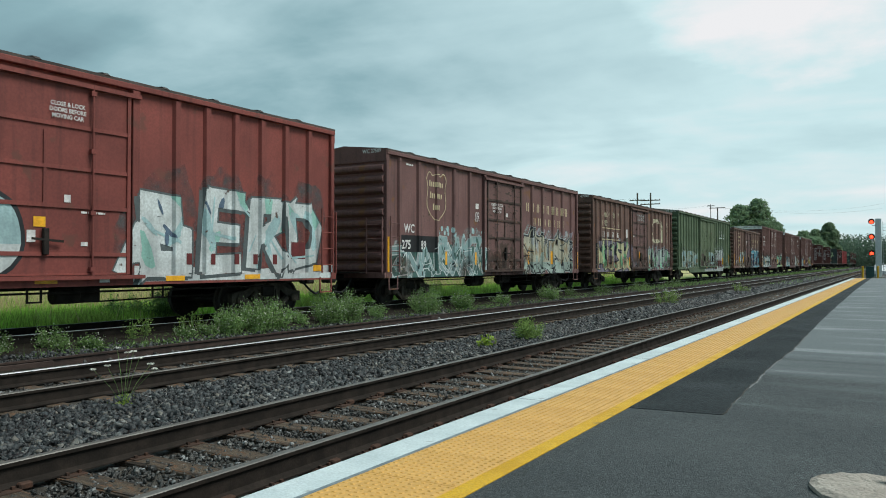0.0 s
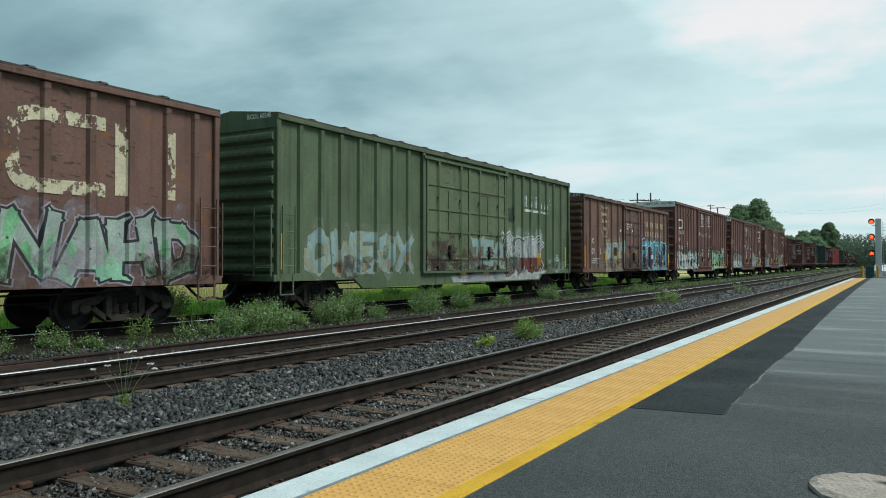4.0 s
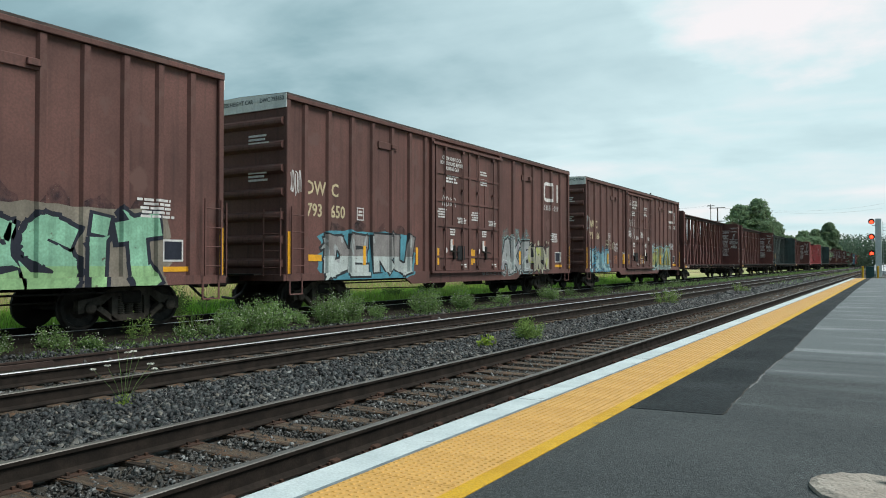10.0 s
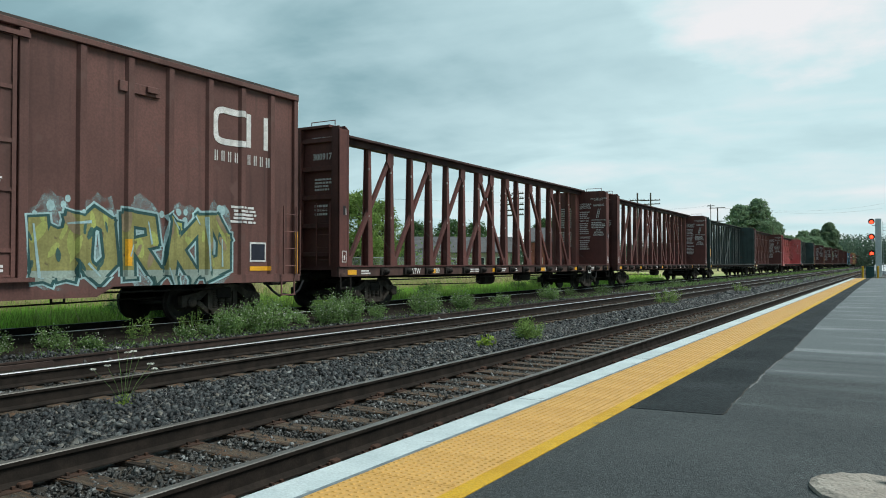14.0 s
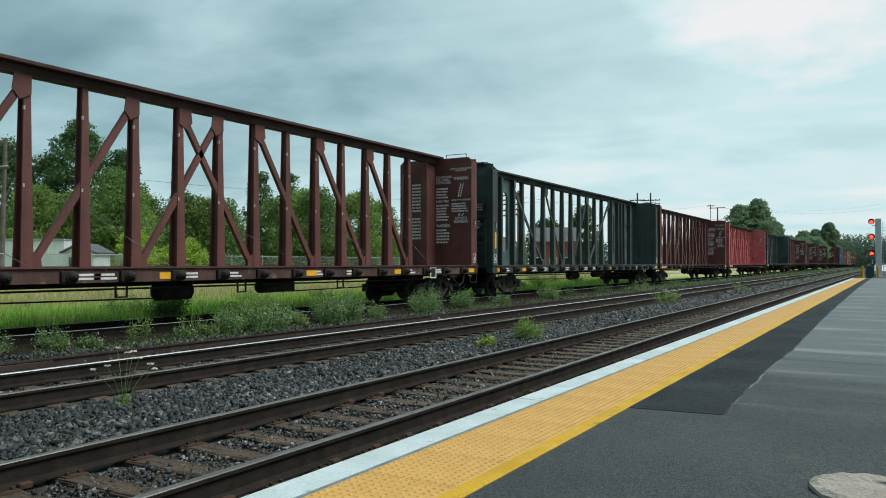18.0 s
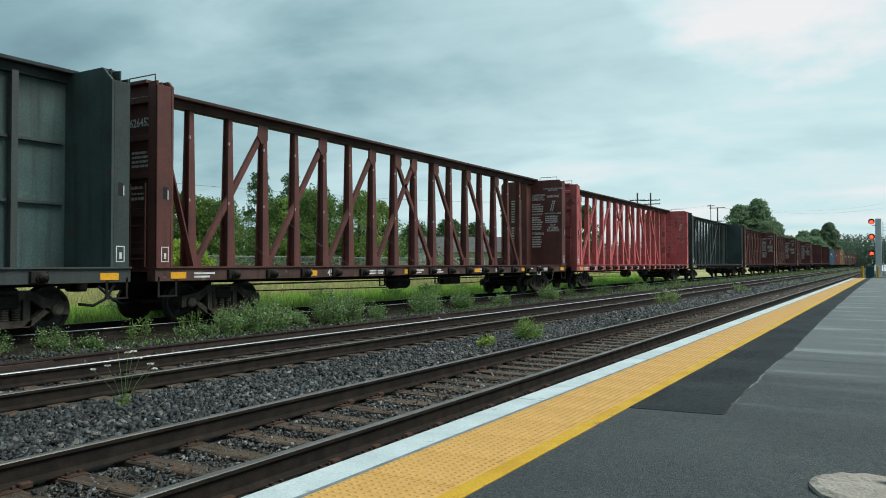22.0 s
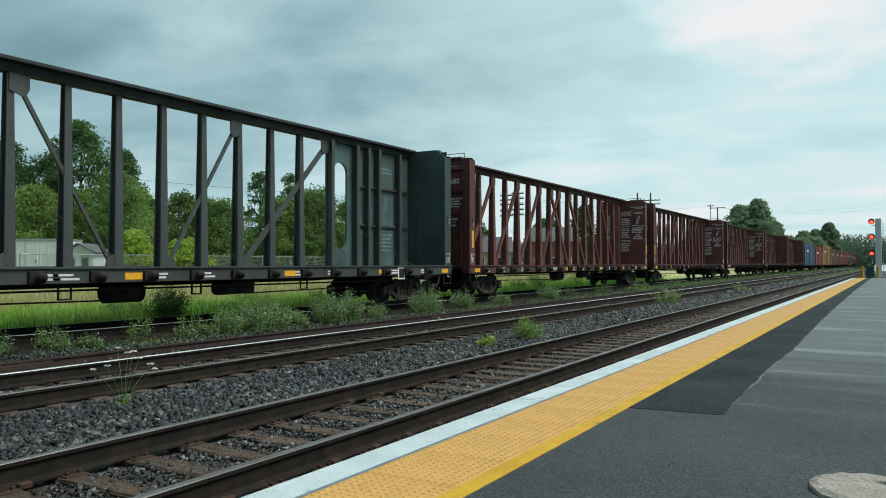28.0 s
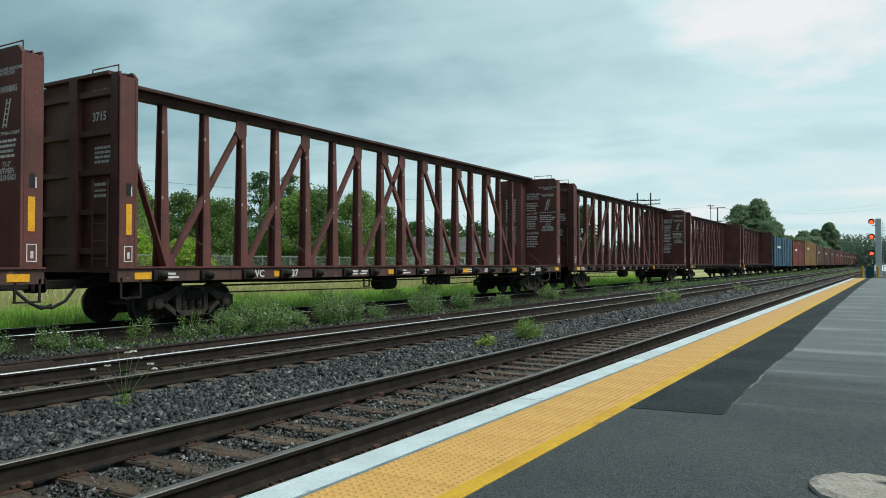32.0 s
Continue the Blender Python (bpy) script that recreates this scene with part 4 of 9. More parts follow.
        part("end_sill", Mesh().box(-half, half, *sorted((e, e + sg * 0.09)), floor - 0.02, floor + 0.14, 0.01), M, car)
        # crossover platform and hand brake gear
        part("crossover_platform", Mesh().box(-0.9, 0.9, *sorted((e + sg * 0.09, e + sg * 0.42)), floor + 0.12, floor + 0.16), M_STEEL, car)
        # ladders on the side and on the end
        ladder(car, half + 0.07, *sorted((e - sg * 0.12, e - sg * 0.55)), floor + 0.15, floor + 1.75, 4, M)
        m = Mesh()
        for k in range(4):
            z = floor + 0.3 + 0.4 * k
            m.tube((half - 0.6, e + sg * 0.14, z), (half - 0.06, e + sg * 0.14, z), 0.013, n=6)
        for xx in (half - 0.6, half - 0.06):
            m.bar((xx, e + sg * 0.14, floor + 0.1), (xx, e + sg * 0.14, floor + 1.7), 0.03, 0.03)
        part("end_ladder", m, M, car)
        stirrup(car, *sorted((e - sg * 0.12, e - sg * 0.55)), M, half, floor)
    # doors
    for k, (a, b) in enumerate(doors):
        boxcar_door(car, a, b, floor, H, xi, half, PAINT.get(door_paint, M), PAINT["gear"] if door_paint == "rust_door" else PAINT.get(door_paint, M))
    GM = PAINT["gear"] if door_paint == "rust_door" else M
    part("door_track", Mesh().box(half - 0.03, half + 0.10, d0 - 0.3, d1 + 0.3, floor + 0.10, floor + 0.17), GM, car)
    part("door_track", Mesh().box(half - 0.03, half + 0.09, d0 - 0.2, d1 + 0.2, H - 0.28, H - 0.20), M, car)
    for y in (d0 - 0.13, d1 + 0.13):
        part("door_post", Mesh().box(xi - 0.01, half + 0.035, y - 0.08, y + 0.08, floor + 0.15, H - 0.12, 0.01), M, car)
    add_underframe(car, L, truck_in, floor)
    add_truck(car, truck_in)
    add_truck(car, L - truck_in)
    add_coupler(car, L)
    car["drop"], car["belly"] = sill_drop, belly
    SIDES[car.name] = (xi, rd, rw * 0.6, list(ribs), doors, L, floor, H)
    return car


SIDES = {}
M_GREYTOP = mat("white_end_panel", (0.74, 0.75, 0.74), (0.60, 0.61, 0.60), rough=0.7, scale=2, fine=30, bump=0.05, streak=0.3)


def boxcar_door(car, a, b, floor, H, xi, half, M, gear):
    z0, z1 = floor + 0.18, H - 0.26
    door = part("door", Mesh().box(xi - 0.01, half + 0.01, a, b, z0, z1, 0.01), M, car)
    f = Mesh()
    x0, x1 = half + 0.008, half + 0.045
    f.box(x0, x1, a, a + 0.07, z0, z1)
    f.box(x0, x1, b - 0.07, b, z0, z1)
    hh = (z1 - z0)
    for k in (0.0, 0.11, 0.36, 0.56, 0.78, 1.0):
        z = z0 + hh * k
        f.box(x0, x1 - 0.008, a + 0.07, b - 0.07, max(z0, z - 0.035), min(z1, z + 0.035))
    f.box(x0, x1 - 0.012, (a + b) / 2 - 0.03, (a + b) / 2 + 0.03, z0 + hh * 0.36, z0 + hh * 0.74)
    part("door_frame", f, gear, door)
    r = Mesh()
    for u in (0.24, 0.76):
        y = a + (b - a) * u
        r.tube((half + 0.075, y, z0 - 0.05), (half + 0.075, y, z1 + 0.06), 0.02, n=7)
        for z in (z0 + 0.1, z0 + hh * 0.33, z0 + hh * 0.66, z1 - 0.1):
            r.box(half + 0.03, half + 0.10, y - 0.05, y + 0.05, z - 0.04, z + 0.04)
    part("lock_rod", r, gear, door)
    g = Mesh()
    y = (a + b) / 2
    g.box(half + 0.03, half + 0.10, y - 0.05, y + 0.05, z0 + 0.35, z0 + 0.8, 0.012)
    g.bar((half + 0.09, y - 0.25, z0 + 0.62), (half + 0.09, y + 0.3, z0 + 0.58), 0.03, 0.04)
    part("door_handle", g, M_STEEL, door)


def span(L, doors, n_left, n_right):
    """Even posts between the ends and the doors."""
    d0, d1 = min(a for a, b in doors) - 0.13, max(b for a, b in doors) + 0.13
    left = [0.06 + (d0 - 0.06) * i / (n_left + 1) for i in range(1, n_left + 1)]
    right = [d1 + (L - 0.06 - d1) * i / (n_right + 1) for i in range(1, n_right + 1)]
    return left + right


def i_section(d, w, t=0.02):
    """The outline of an I-shaped post: d deep across the car, w wide along it."""
    return [(-d, -w), (-d + t, -w), (-d + t, -t), (d - t, -t), (d - t, -w), (d, -w), (d, w), (d - t, w), (d - t, t), (-d + t, t), (-d + t, w), (-d, w)]


def centerbeam(label, s, L, paint, style="posts", first=2.1, step=1.165, H=4.66, half=1.46):
    """A centre-beam flat car: two bulkheads, a row of posts with a top chord, a low deck. first, step: the first post and their spacing."""
    M = PAINT[paint]
    car = thing("centerbeam_car", label, "freight car", (TRAIN_X, s, TRAIN_Z), "freight train")
    car["s"] = s
    deck = 1.13
    part("deck", Mesh().box(-half + 0.02, half - 0.02, 0.1, L - 0.1, deck - 0.06, deck), M, car)
    for sx in (-1, 1):
        a, b = sorted((sx * (half - 0.07), sx * (half + 0.01)))
        part("side_sill", Mesh().box(a, b, 0.0, L, deck - 0.24, deck + 0.02, 0.008), PAINT["beam_sill"] if paint == "beam" else M, car)
        a, b = sorted((sx * (half - 0.10), sx * (half + 0.05)))
        part("sill_lip", Mesh().box(a, b, 0.0, L, deck + 0.02, deck + 0.05), M, car)
    zb, zt = deck, H + 0.0
    # top chord: a flat cap on a web
    part("top_chord", Mesh().box(-0.30, 0.30, 0.3, L - 0.3, H + 0.22, H + 0.30, 0.015).box(-0.13, 0.13, 0.35, L - 0.35, H + 0.06, H + 0.225), PAINT["chord"] if style == "posts" else PAINT["teal_chord"], car, "dark weathered top beam")
    zt = H + 0.07
    bulk = 0.42
    n = 16 if style == "posts" else 10
    ys = [first + step * i for i in range(n)]
    if style == "posts":
        pm = Mesh().loft(i_section(0.14, 0.125), i_section(0.12, 0.10), zb, zb + 1.2).loft(i_section(0.12, 0.10), i_section(0.09, 0.062), zb + 1.2, zt).mesh("post")
        # pale boxes stand in for bright sky seen through the posts' cable guide holes
        guide = Mesh().box(0.085, 0.125, -0.085, -0.055, -0.035, 0.035).mesh("cable_guide")
        for y in ys:
            part("post", pm, M, car, at=(0, y, 0))
            for z in (zt - 0.62, zb + 1.55):
                part("cable_guide", guide, M_HOLE_LIGHT, car, at=(0, y, z))
        for i in range(0, 8, 2):
            for a, b, d in ((i, i + 2, 1), (n - 1 - i, n - 3 - i, -1)):
                foot, head = ys[a] + d * 0.16, ys[b] - d * 0.16
                part("brace", Mesh().bar((0.05, foot, zb + 0.12), (0.05, head, zt - 0.30), 0.10, 0.13), M, car)
                top = [(ys[b] + d * 0.06, zt), (ys[b] - d * 0.26, zt), (ys[b] - d * 0.30, zt - 0.30), (ys[b] - d * 0.16, zt - 0.48), (ys[b] + d * 0.06, zt - 0.36)]
                part("gusset", Mesh().prism(top if d < 0 else top[::-1], 0.10, 0.125), M, car)
                low = [(ys[a], zb), (ys[a] + d * 0.30, zb), (ys[a] + d * 0.27, zb + 0.26), (ys[a], zb + 0.40)]
                part("gusset", Mesh().prism(low if d > 0 else low[::-1], 0.10, 0.12), M, car)
        part("brace", Mesh().bar((1.3, bulk + 0.02, zb + 2.1), (0.2, ys[0] - 0.08, zb + 0.08), 0.09, 0.11, (0, 0, 1)), M, car)
        # solid webs between the last posts and the bulkheads
        for y0, y1 in ((bulk, bulk + 0.7), (L - bulk - 0.7, L - bulk)):
            web = part("end_web", Mesh().box(-0.02, 0.02, y0, y1, zb, zt), M, car)
            y = y1 if y0 == bulk else y0
            part("web_flange", Mesh().box(-0.12, 0.12, y - 0.02, y + 0.02, zb, zt), M, web)
    else:
        pm = Mesh().loft(i_section(0.12, 0.105), i_section(0.08, 0.062), zb, zt).mesh("post")
        for y in ys:
            part("post", pm, M, car, at=(0, y, 0))
        edge = (ys[0] - step, ys[-1] + step)
        # the end braces are heavy, those of the middle slender
        for foot, head, d, w in ((ys[2], edge[0], 1, 0.13), (ys[4], ys[2], 1, 0.075), (ys[5], ys[7], -1, 0.075), (ys[7], edge[1], -1, 0.13)):
            part("brace", Mesh().bar((0.05, foot - d * 0.17, zb + 0.14), (0.05, head + d * 0.22, zt - 0.32), 0.06, w), M, car)
            top = [(head - d * 0.04, zt), (head + d * 0.34, zt), (head + d * 0.34, zt - 0.28), (head + d * 0.25, zt - 0.44), (head - d * 0.04, zt - 0.34)]
            part("gusset", Mesh().prism(top if d < 0 else top[::-1], 0.085, 0.11), M, car)
            low = [(foot, zb), (foot - d * 0.32, zb), (foot - d * 0.28, zb + 0.22), (foot, zb + 0.36)]
            part("gusset", Mesh().prism(low if d < 0 else low[::-1], 0.085, 0.11), M, car)
        for e, sg in ((edge[0], -1), (edge[1], 1)):
            arch_panel(car, e, sg, (edge[0] - bulk) if sg < 0 else (L - bulk - edge[1]), zb, zt, M, PAINT["teal_panel"])
    # bulkheads
    if style == "posts":
        part("brace", Mesh().bar((-1.3, L - 0.44, 4.4), (-0.2, ys[-1] + 0.05, 1.3), 0.09, 0.11), M, car)
    for e, sg in ((0.0, 1), (L, -1)):
        make_bulkhead(car, e, sg, bulk, half, deck, H, PAINT["teal_end"] if paint == "teal" else M, style)
        stirrup(car, *sorted((e + sg * 0.08, e + sg * 0.5)), M_STEEL, half, deck - 0.2)
    # winches and pockets along the sill
    w = Mesh().lathe([(0.0, 0.07), (0.03, 0.105), (0.15, 0.085), (0.21, 0.03)], (half, 0.04, deck - 0.12), "x", 10).tube((half - 0.02, 0, deck - 0.13), (half + 0.11, 0, deck - 0.13), 0.075, n=8).box(half - 0.02, half + 0.075, -0.15, 0.15, deck - 0.22, deck - 0.02, 0.01)
    wm = w.mesh("winch")
    wc = round(s) in (147, 170, 307)
    i = -int((first - 0.9) / step)
    while first + step * i < L - 0.8:
        part("winch", wm, M_STEEL, car, at=(0, first + step * i - (0.06 if style == "posts" else 0.32), 0))
        i += 1
    # tie-down cables, hanging slack from the chord to the sill
    rng = random.Random(int(s))
    for i in range(6):
        y = 2.6 + (L - 5.2) * i / 5 + rng.uniform(-0.6, 0.6)
        c = Mesh().tube((0.30, y - rng.uniform(0.4, 0.9), deck + rng.uniform(0.9, 1.9)), (half - 0.12, y + rng.uniform(0.2, 0.7), deck + 0.03), 0.006, n=5)
        part("tie_down_cable", c, M_CABLE, car)
    refl = Mesh().box(half + 0.010, half + 0.018, -0.19, 0.19, deck - 0.19, deck - 0.06).mesh("reflector")
    for i in range(6):
        part("reflector", refl, M_REFLECT, car, at=(0, (0.55, 2.7 if style != "posts" else 4.3 if wc else 4.6, 8.9, 13.2, 17.0, L - 0.45)[i], 0))
    add_underframe(car, L, 2.1, deck - 0.24, deep=True, sill=M_STEEL)
    add_truck(car, 2.1)
    add_truck(car, L - 2.1)
    add_coupler(car, L)
    return car


M_TEALPRINT = mat("faded_teal_print", (0.18, 0.26, 0.25), (0.10, 0.16, 0.155), rough=0.8, scale=5, fine=30, bump=0)
M_HOLE_LIGHT = mat("bare_cable_guide", (0.55, 0.53, 0.50), (0.34, 0.30, 0.28), rough=0.5, bump=0)
M_CABLE = mat("steel_cable", (0.12, 0.11, 0.10), rough=0.5, metal=0.6, bump=0)


def arch_panel(car, e, sg, length, zb, zt, M, skin):
    """A solid web panel between the beam's last bay, at e, and the bulkhead, sg * length away, with a slot that has round ends."""
    m = Mesh()
    w0, w1, a, b = e + sg * 0.28, e + sg * 0.92, zb + 0.52, zt - 0.56

    def box(p, q, z0, z1):
        m.box(-0.035, 0.035, *sorted((p, q)), z0, z1)
    box(e, w0, zb, zt)
    box(w1, e + sg * length, zb, zt)
    r, cy = abs(w1 - w0) / 2, (w0 + w1) / 2
    arc = [(math.cos(t * math.pi / 12), math.sin(t * math.pi / 12)) for t in range(13)]
    m.prism([(cy + r, zt)] + [(cy + r * c, b - r + r * k) for c, k in arc] + [(cy - r, zt)], -0.035, 0.035)
    m.prism([(cy - r, zb)] + [(cy - r * c, a + r - r * k) for c, k in arc] + [(cy + r, zb)], -0.034, 0.034)
    part("web_panel", m, skin, car)
    # faded instructions in the panel beside the bulkhead
    for z, n, w in ((zb + 3.05, 2, 0.8), (zb + 2.30, 1, 0.55), (zb + 1.10, 6, 0.8)):
        for i in range(n):
            y = e + sg * 2.86
            part("faded_print", Mesh().box(0.0352, 0.038, y - w / 2 + 0.06 * (i % 2), y + w / 2 - 0.05 * (i % 3), z - 0.12 * i, z - 0.12 * i + 0.05), M_TEALPRINT, car)
    ladder = Mesh()
    for dy in (-0.08, 0.08):
        ladder.bar((0.037, e + sg * 2.86 + dy - 0.06, zb + 1.72), (0.037, e + sg * 2.86 + dy + 0.06, zb + 2.18), 0.004, 0.02, (1, 0, 0))
    for i in range(5):
        y = e + sg * 2.86 - 0.05 + 0.024 * i
        ladder.box(0.035, 0.039, y - 0.08, y + 0.08, zb + 1.76 + 0.09 * i, zb + 1.78 + 0.09 * i)
    part("pictogram", ladder, M_TEALPRINT, car)
    ribs = (0.03, 1.20, 1.76, 2.30, 3.42)
    for u in ribs:
        y = e + sg * u
        part("panel_stiffener", Mesh().prism(i_section(0.11, 0.06), zb, zt, "z"), M, car, at=(0.13, y, 0))
    for p, q in list(zip(ribs[1:], ribs[2:])) + [(ribs[-1], length)]:
        for z in (zb + 1.26, zb + 2.42):
            part("panel_rail", Mesh().box(0.03, 0.12, *sorted((e + sg * (p + 0.062), e + sg * (q - 0.062))), z - 0.025, z + 0.025), M, car)


def frame_bars(x0, x1, y0, y1, z0, z1, w):
    """Four thin bars round a rectangle."""
    return Mesh().box(x0, x1, y0, y1, z0, z0 + w).box(x0, x1, y0, y1, z1 - w, z1).box(x0, x1, y0, y0 + w, z0 + w, z1 - w).box(x0, x1, y1 - w, y1, z0 + w, z1 - w)


def make_bulkhead(car, e, sg, th, half, deck, H, M, style):
    """The bulkhead at one end: a plate that faces the load, framed and ribbed towards the coupler."""
    inner, outer = e + sg * th, e + sg * 0.03
    top = H + (0.22 if style == "posts" else 0.10)
    if style != "posts":
        sheet = [(-half, deck), (-half, top - 0.12), (-half * 0.8, top + 0.14), (half * 0.8, top + 0.14), (half, top - 0.12), (half, deck)]
    else:
        sheet = [(-half, deck), (-half, top - 0.12), (-half + 0.12, top), (half - 0.12, top), (half, top - 0.12), (half, deck)]
    b = part("bulkhead", Mesh().prism(sheet, *sorted((inner, inner - sg * 0.05)), "y"), M, car)
    for sx in (-1, 1):
        x0, x1 = sorted((sx * half, sx * (half - 0.06)))
        part("side_column", Mesh().box(x0, x1, *sorted((inner - sg * 0.05, outer)), deck - 0.24, sheet[1][1], 0.01), M, b)
        x0, x1 = sorted((sx * (half - 0.02), sx * (half - 0.28)))
        part("corner_column", Mesh().box(x0, x1, *sorted((outer, outer + sg * 0.05)), deck - 0.24, sheet[1][1] + 0.08, 0.01), M, b)
    part("outer_sheet", Mesh().box(-half + 0.07, half - 0.07, *sorted((outer + sg * 0.15, outer + sg * 0.18)), deck, sheet[2][1] - 0.05), M, b)
    part("cap", Mesh().box(-half * 0.76, half * 0.76, *sorted((outer, inner - sg * 0.05)), sheet[2][1] - 0.05, sheet[2][1] + 0.012), M, b)
    part("middle_column", Mesh().box(-0.13, 0.13, *sorted((outer, outer + sg * 0.15)), deck, sheet[2][1] - 0.05, 0.01), M, b)
    if style != "posts":
        part("upper_plate", Mesh().box(-half + 0.2, half - 0.2, *sorted((outer + sg * 0.055, outer + sg * 0.075)), H - 1.25, H + 0.02), M, b)
    n = 5
    for i in range(n):
        z = deck + 0.35 + (sheet[1][1] - deck - 0.6) * i / (n - 1)
        part("stiffener", Mesh().box(-half + 0.28, half - 0.28, *sorted((outer + sg * 0.05, outer + sg * 0.15)), z - 0.06, z + 0.06, 0.008), M, b)
    g = Mesh().tube((0.35, inner - sg * 0.2, top), (0.35, inner - sg * 0.2, top + 0.16), 0.012, n=6)
    g.tube((1.15, inner - sg * 0.2, top), (1.15, inner - sg * 0.2, top + 0.16), 0.012, n=6)
    g.tube((0.35, inner - sg * 0.2, top + 0.15), (1.15, inner - sg * 0.2, top + 0.15), 0.012, n=6)
    part("grab_rail", g, M, b)
    rungs = Mesh()
    for k in range(5):
        rungs.tube((half - 0.75, outer - sg * 0.04, deck + 0.2 + 0.33 * k), (half - 0.3, outer - sg * 0.04, deck + 0.2 + 0.33 * k), 0.013, n=6)
    for xx in (half - 0.75, half - 0.3):
        rungs.bar((xx, outer - sg * 0.04, deck + 0.05), (xx, outer - sg * 0.04, deck + 1.7), 0.03, 0.03)
    part("end_ladder", rungs, M, b)
    mid = e + sg * (th + 0.03) / 2
    part("notice", frame_bars(half + 0.002, half + 0.006, mid - 0.09, mid + 0.09, deck + 0.14, deck + 0.44, 0.018).box(half + 0.002, half + 0.006, mid - 0.02, mid + 0.03, deck + 0.2, deck + 0.32), M_STENCIL, b)
    part("hand_hold", Mesh().box(half + 0.001, half + 0.004, mid - 0.05, mid + 0.05, deck + 1.38, deck + 1.62), M_BLACKP, b, "black opening in the column")
    part("hand_hold_edge", Mesh().box(half + 0.001, half + 0.012, mid + 0.05, mid + 0.07, deck + 1.38, deck + 1.56), M_STENCIL, b)


car_a = boxcar("red box car with white graffiti and plug doors", -0.5, 15.63, 4.62, "red", [(6.3, 9.6)], span(15.63, [(6.3, 9.6)], 5, 0) + [10.73, 11.51, 12.31, 13.11, 13.89, 14.71], floor=0.86)
car_b = boxcar("brown box car with cream shield emblem and grey graffiti", 17.45, 15.0, 4.45, "brown", [(6.1, 8.9)], [0.72, 1.76, 2.82, 3.9, 4.95, 10.08, 11.13, 12.22, 13.25, 14.3], door_paint="rust_door")
car_c = boxcar("brown box car with green graffiti and stencilled panels", 34.45, 14.9, 4.45, "rust", [(6.25, 9.15)], [0.6, 1.27, 2.03, 2.81, 3.59, 4.38, 5.16, 10.27, 11.11, 11.96, 12.77, 13.6, 14.3], door_paint="rust_door")
car_d = boxcar("moss green box car with faded grey graffiti", 51.1, 18.4, 4.72, "green", [(6.5, 9.2), (9.2, 11.95)], span(18.4, [(6.5, 9.2)], 7, 0) + [12.84, 13.61, 14.37, 15.17, 15.92, 16.69, 17.53], floor=0.84, door_paint="green_door", sill_drop=0.24, belly=0.18)
car_e = boxcar("rusty brown box car with blue and black graffiti", 71.3, 15.2, 4.42, "rust", [(6.15, 9.1)], [1.0, 2.11, 3.11, 4.16, 5.19, 9.93, 11.06, 12.12, 13.26, 14.35], door_paint="rust_door")
car_f = boxcar("tall maroon box car with mint green graffiti", 88.2, 17.9, 5.26, "maroon", [(6.85, 9.1), (9.1, 11.4)], [0.99, 1.75, 2.51, 3.29, 4.05, 4.84, 5.63, 12.32, 13.13, 13.91, 14.72, 15.53, 16.3, 17.08], 0.10, "plain", white_top=True, sill_drop=0.18)
car_g = boxcar("tall maroon box car with blue and white graffiti", 108.05, 18.05, 5.24, "maroon", [(6.7, 8.9), (8.9, 11.1)], [0.70, 1.60, 2.55, 3.48, 4.41, 5.34, 6.2, 12.42, 13.39, 14.25, 15.19, 16.11, 17.1], 0.10, "plain", white_top=True, sill_drop=0.18)
car_h = boxcar("tall maroon box car with yellow and blue graffiti", 128.2, 17.7, 5.24, "maroon", [(6.35, 8.6), (8.6, 10.9)], [0.45, 1.33, 2.24, 3.16, 4.05, 4.99, 5.8, 12.11, 13.09, 14.01, 15.02, 15.94, 16.85], 0.10, "plain", white_top=True, sill_drop=0.18)
BEAMS = [("oxide red centre-beam lumber car, empty", 147.55, 21.65, "beam", "posts", 2.02, 1.175), ("oxide red centre-beam lumber car with white instructions", 170.5, 21.85, "beam", "posts", 2.2, 1.165),
         ("dark teal centre-beam car with arched end panels", 193.5, 22.05, "teal", "arched", 5.62, 1.15), ("brown centre-beam lumber car, empty", 216.1, 21.4, "beam", "posts", 2.05, 1.172),
         ("faded bright red centre-beam lumber car", 238.85, 21.7, "bright", "posts", 1.88, 1.157), ("dark teal centre-beam car with arched panels, empty", 261.75, 20.85, "teal", "arched", 5.09, 1.12),
         ("oxide red centre-beam car between other lumber cars", 283.8, 21.5, "beam", "posts", 2.22, 1.158), ("oxide red centre-beam car with yellow reflectors", 306.7, 21.65, "beam", "posts", 2.14, 1.174),
         ("oxide red empty lumber car", 329.9, 21.3, "beam", "posts", 2.0, 1.155), ("oxide red empty lumber car far back", 352.5, 20.7, "beam", "posts", 2.0, 1.12), ("oxide red empty lumber car near the tail", 374.3, 20.3, "beam", "posts", 2.0, 1.09)]
BEAM_CARS = [centerbeam(*b) for b in BEAMS]
CARS = [car_a, car_b, car_c, car_d, car_e, car_f, car_g, car_h] + BEAM_CARS

# ---------------------------------------------------------------- paint on the cars
def smooth_line(pts, n=5):
    """A line through the points, rounded (Catmull-Rom)."""
    out = []
    p = [pts[0]] + list(pts) + [pts[-1]]
    for i in range(1, len(p) - 2):
        for k in range(n):
            t = k / n
            out.append(tuple(0.5 * (2 * p[i][j] + (p[i + 1][j] - p[i - 1][j]) * t + (2 * p[i - 1][j] - 5 * p[i][j] + 4 * p[i + 1][j] - p[i + 2][j]) * t * t
                                    + (3 * p[i][j] - p[i - 1][j] - 3 * p[i + 1][j] + p[i + 2][j]) * t ** 3) for j in (0, 1)))
    return out + [tuple(pts[-1])]


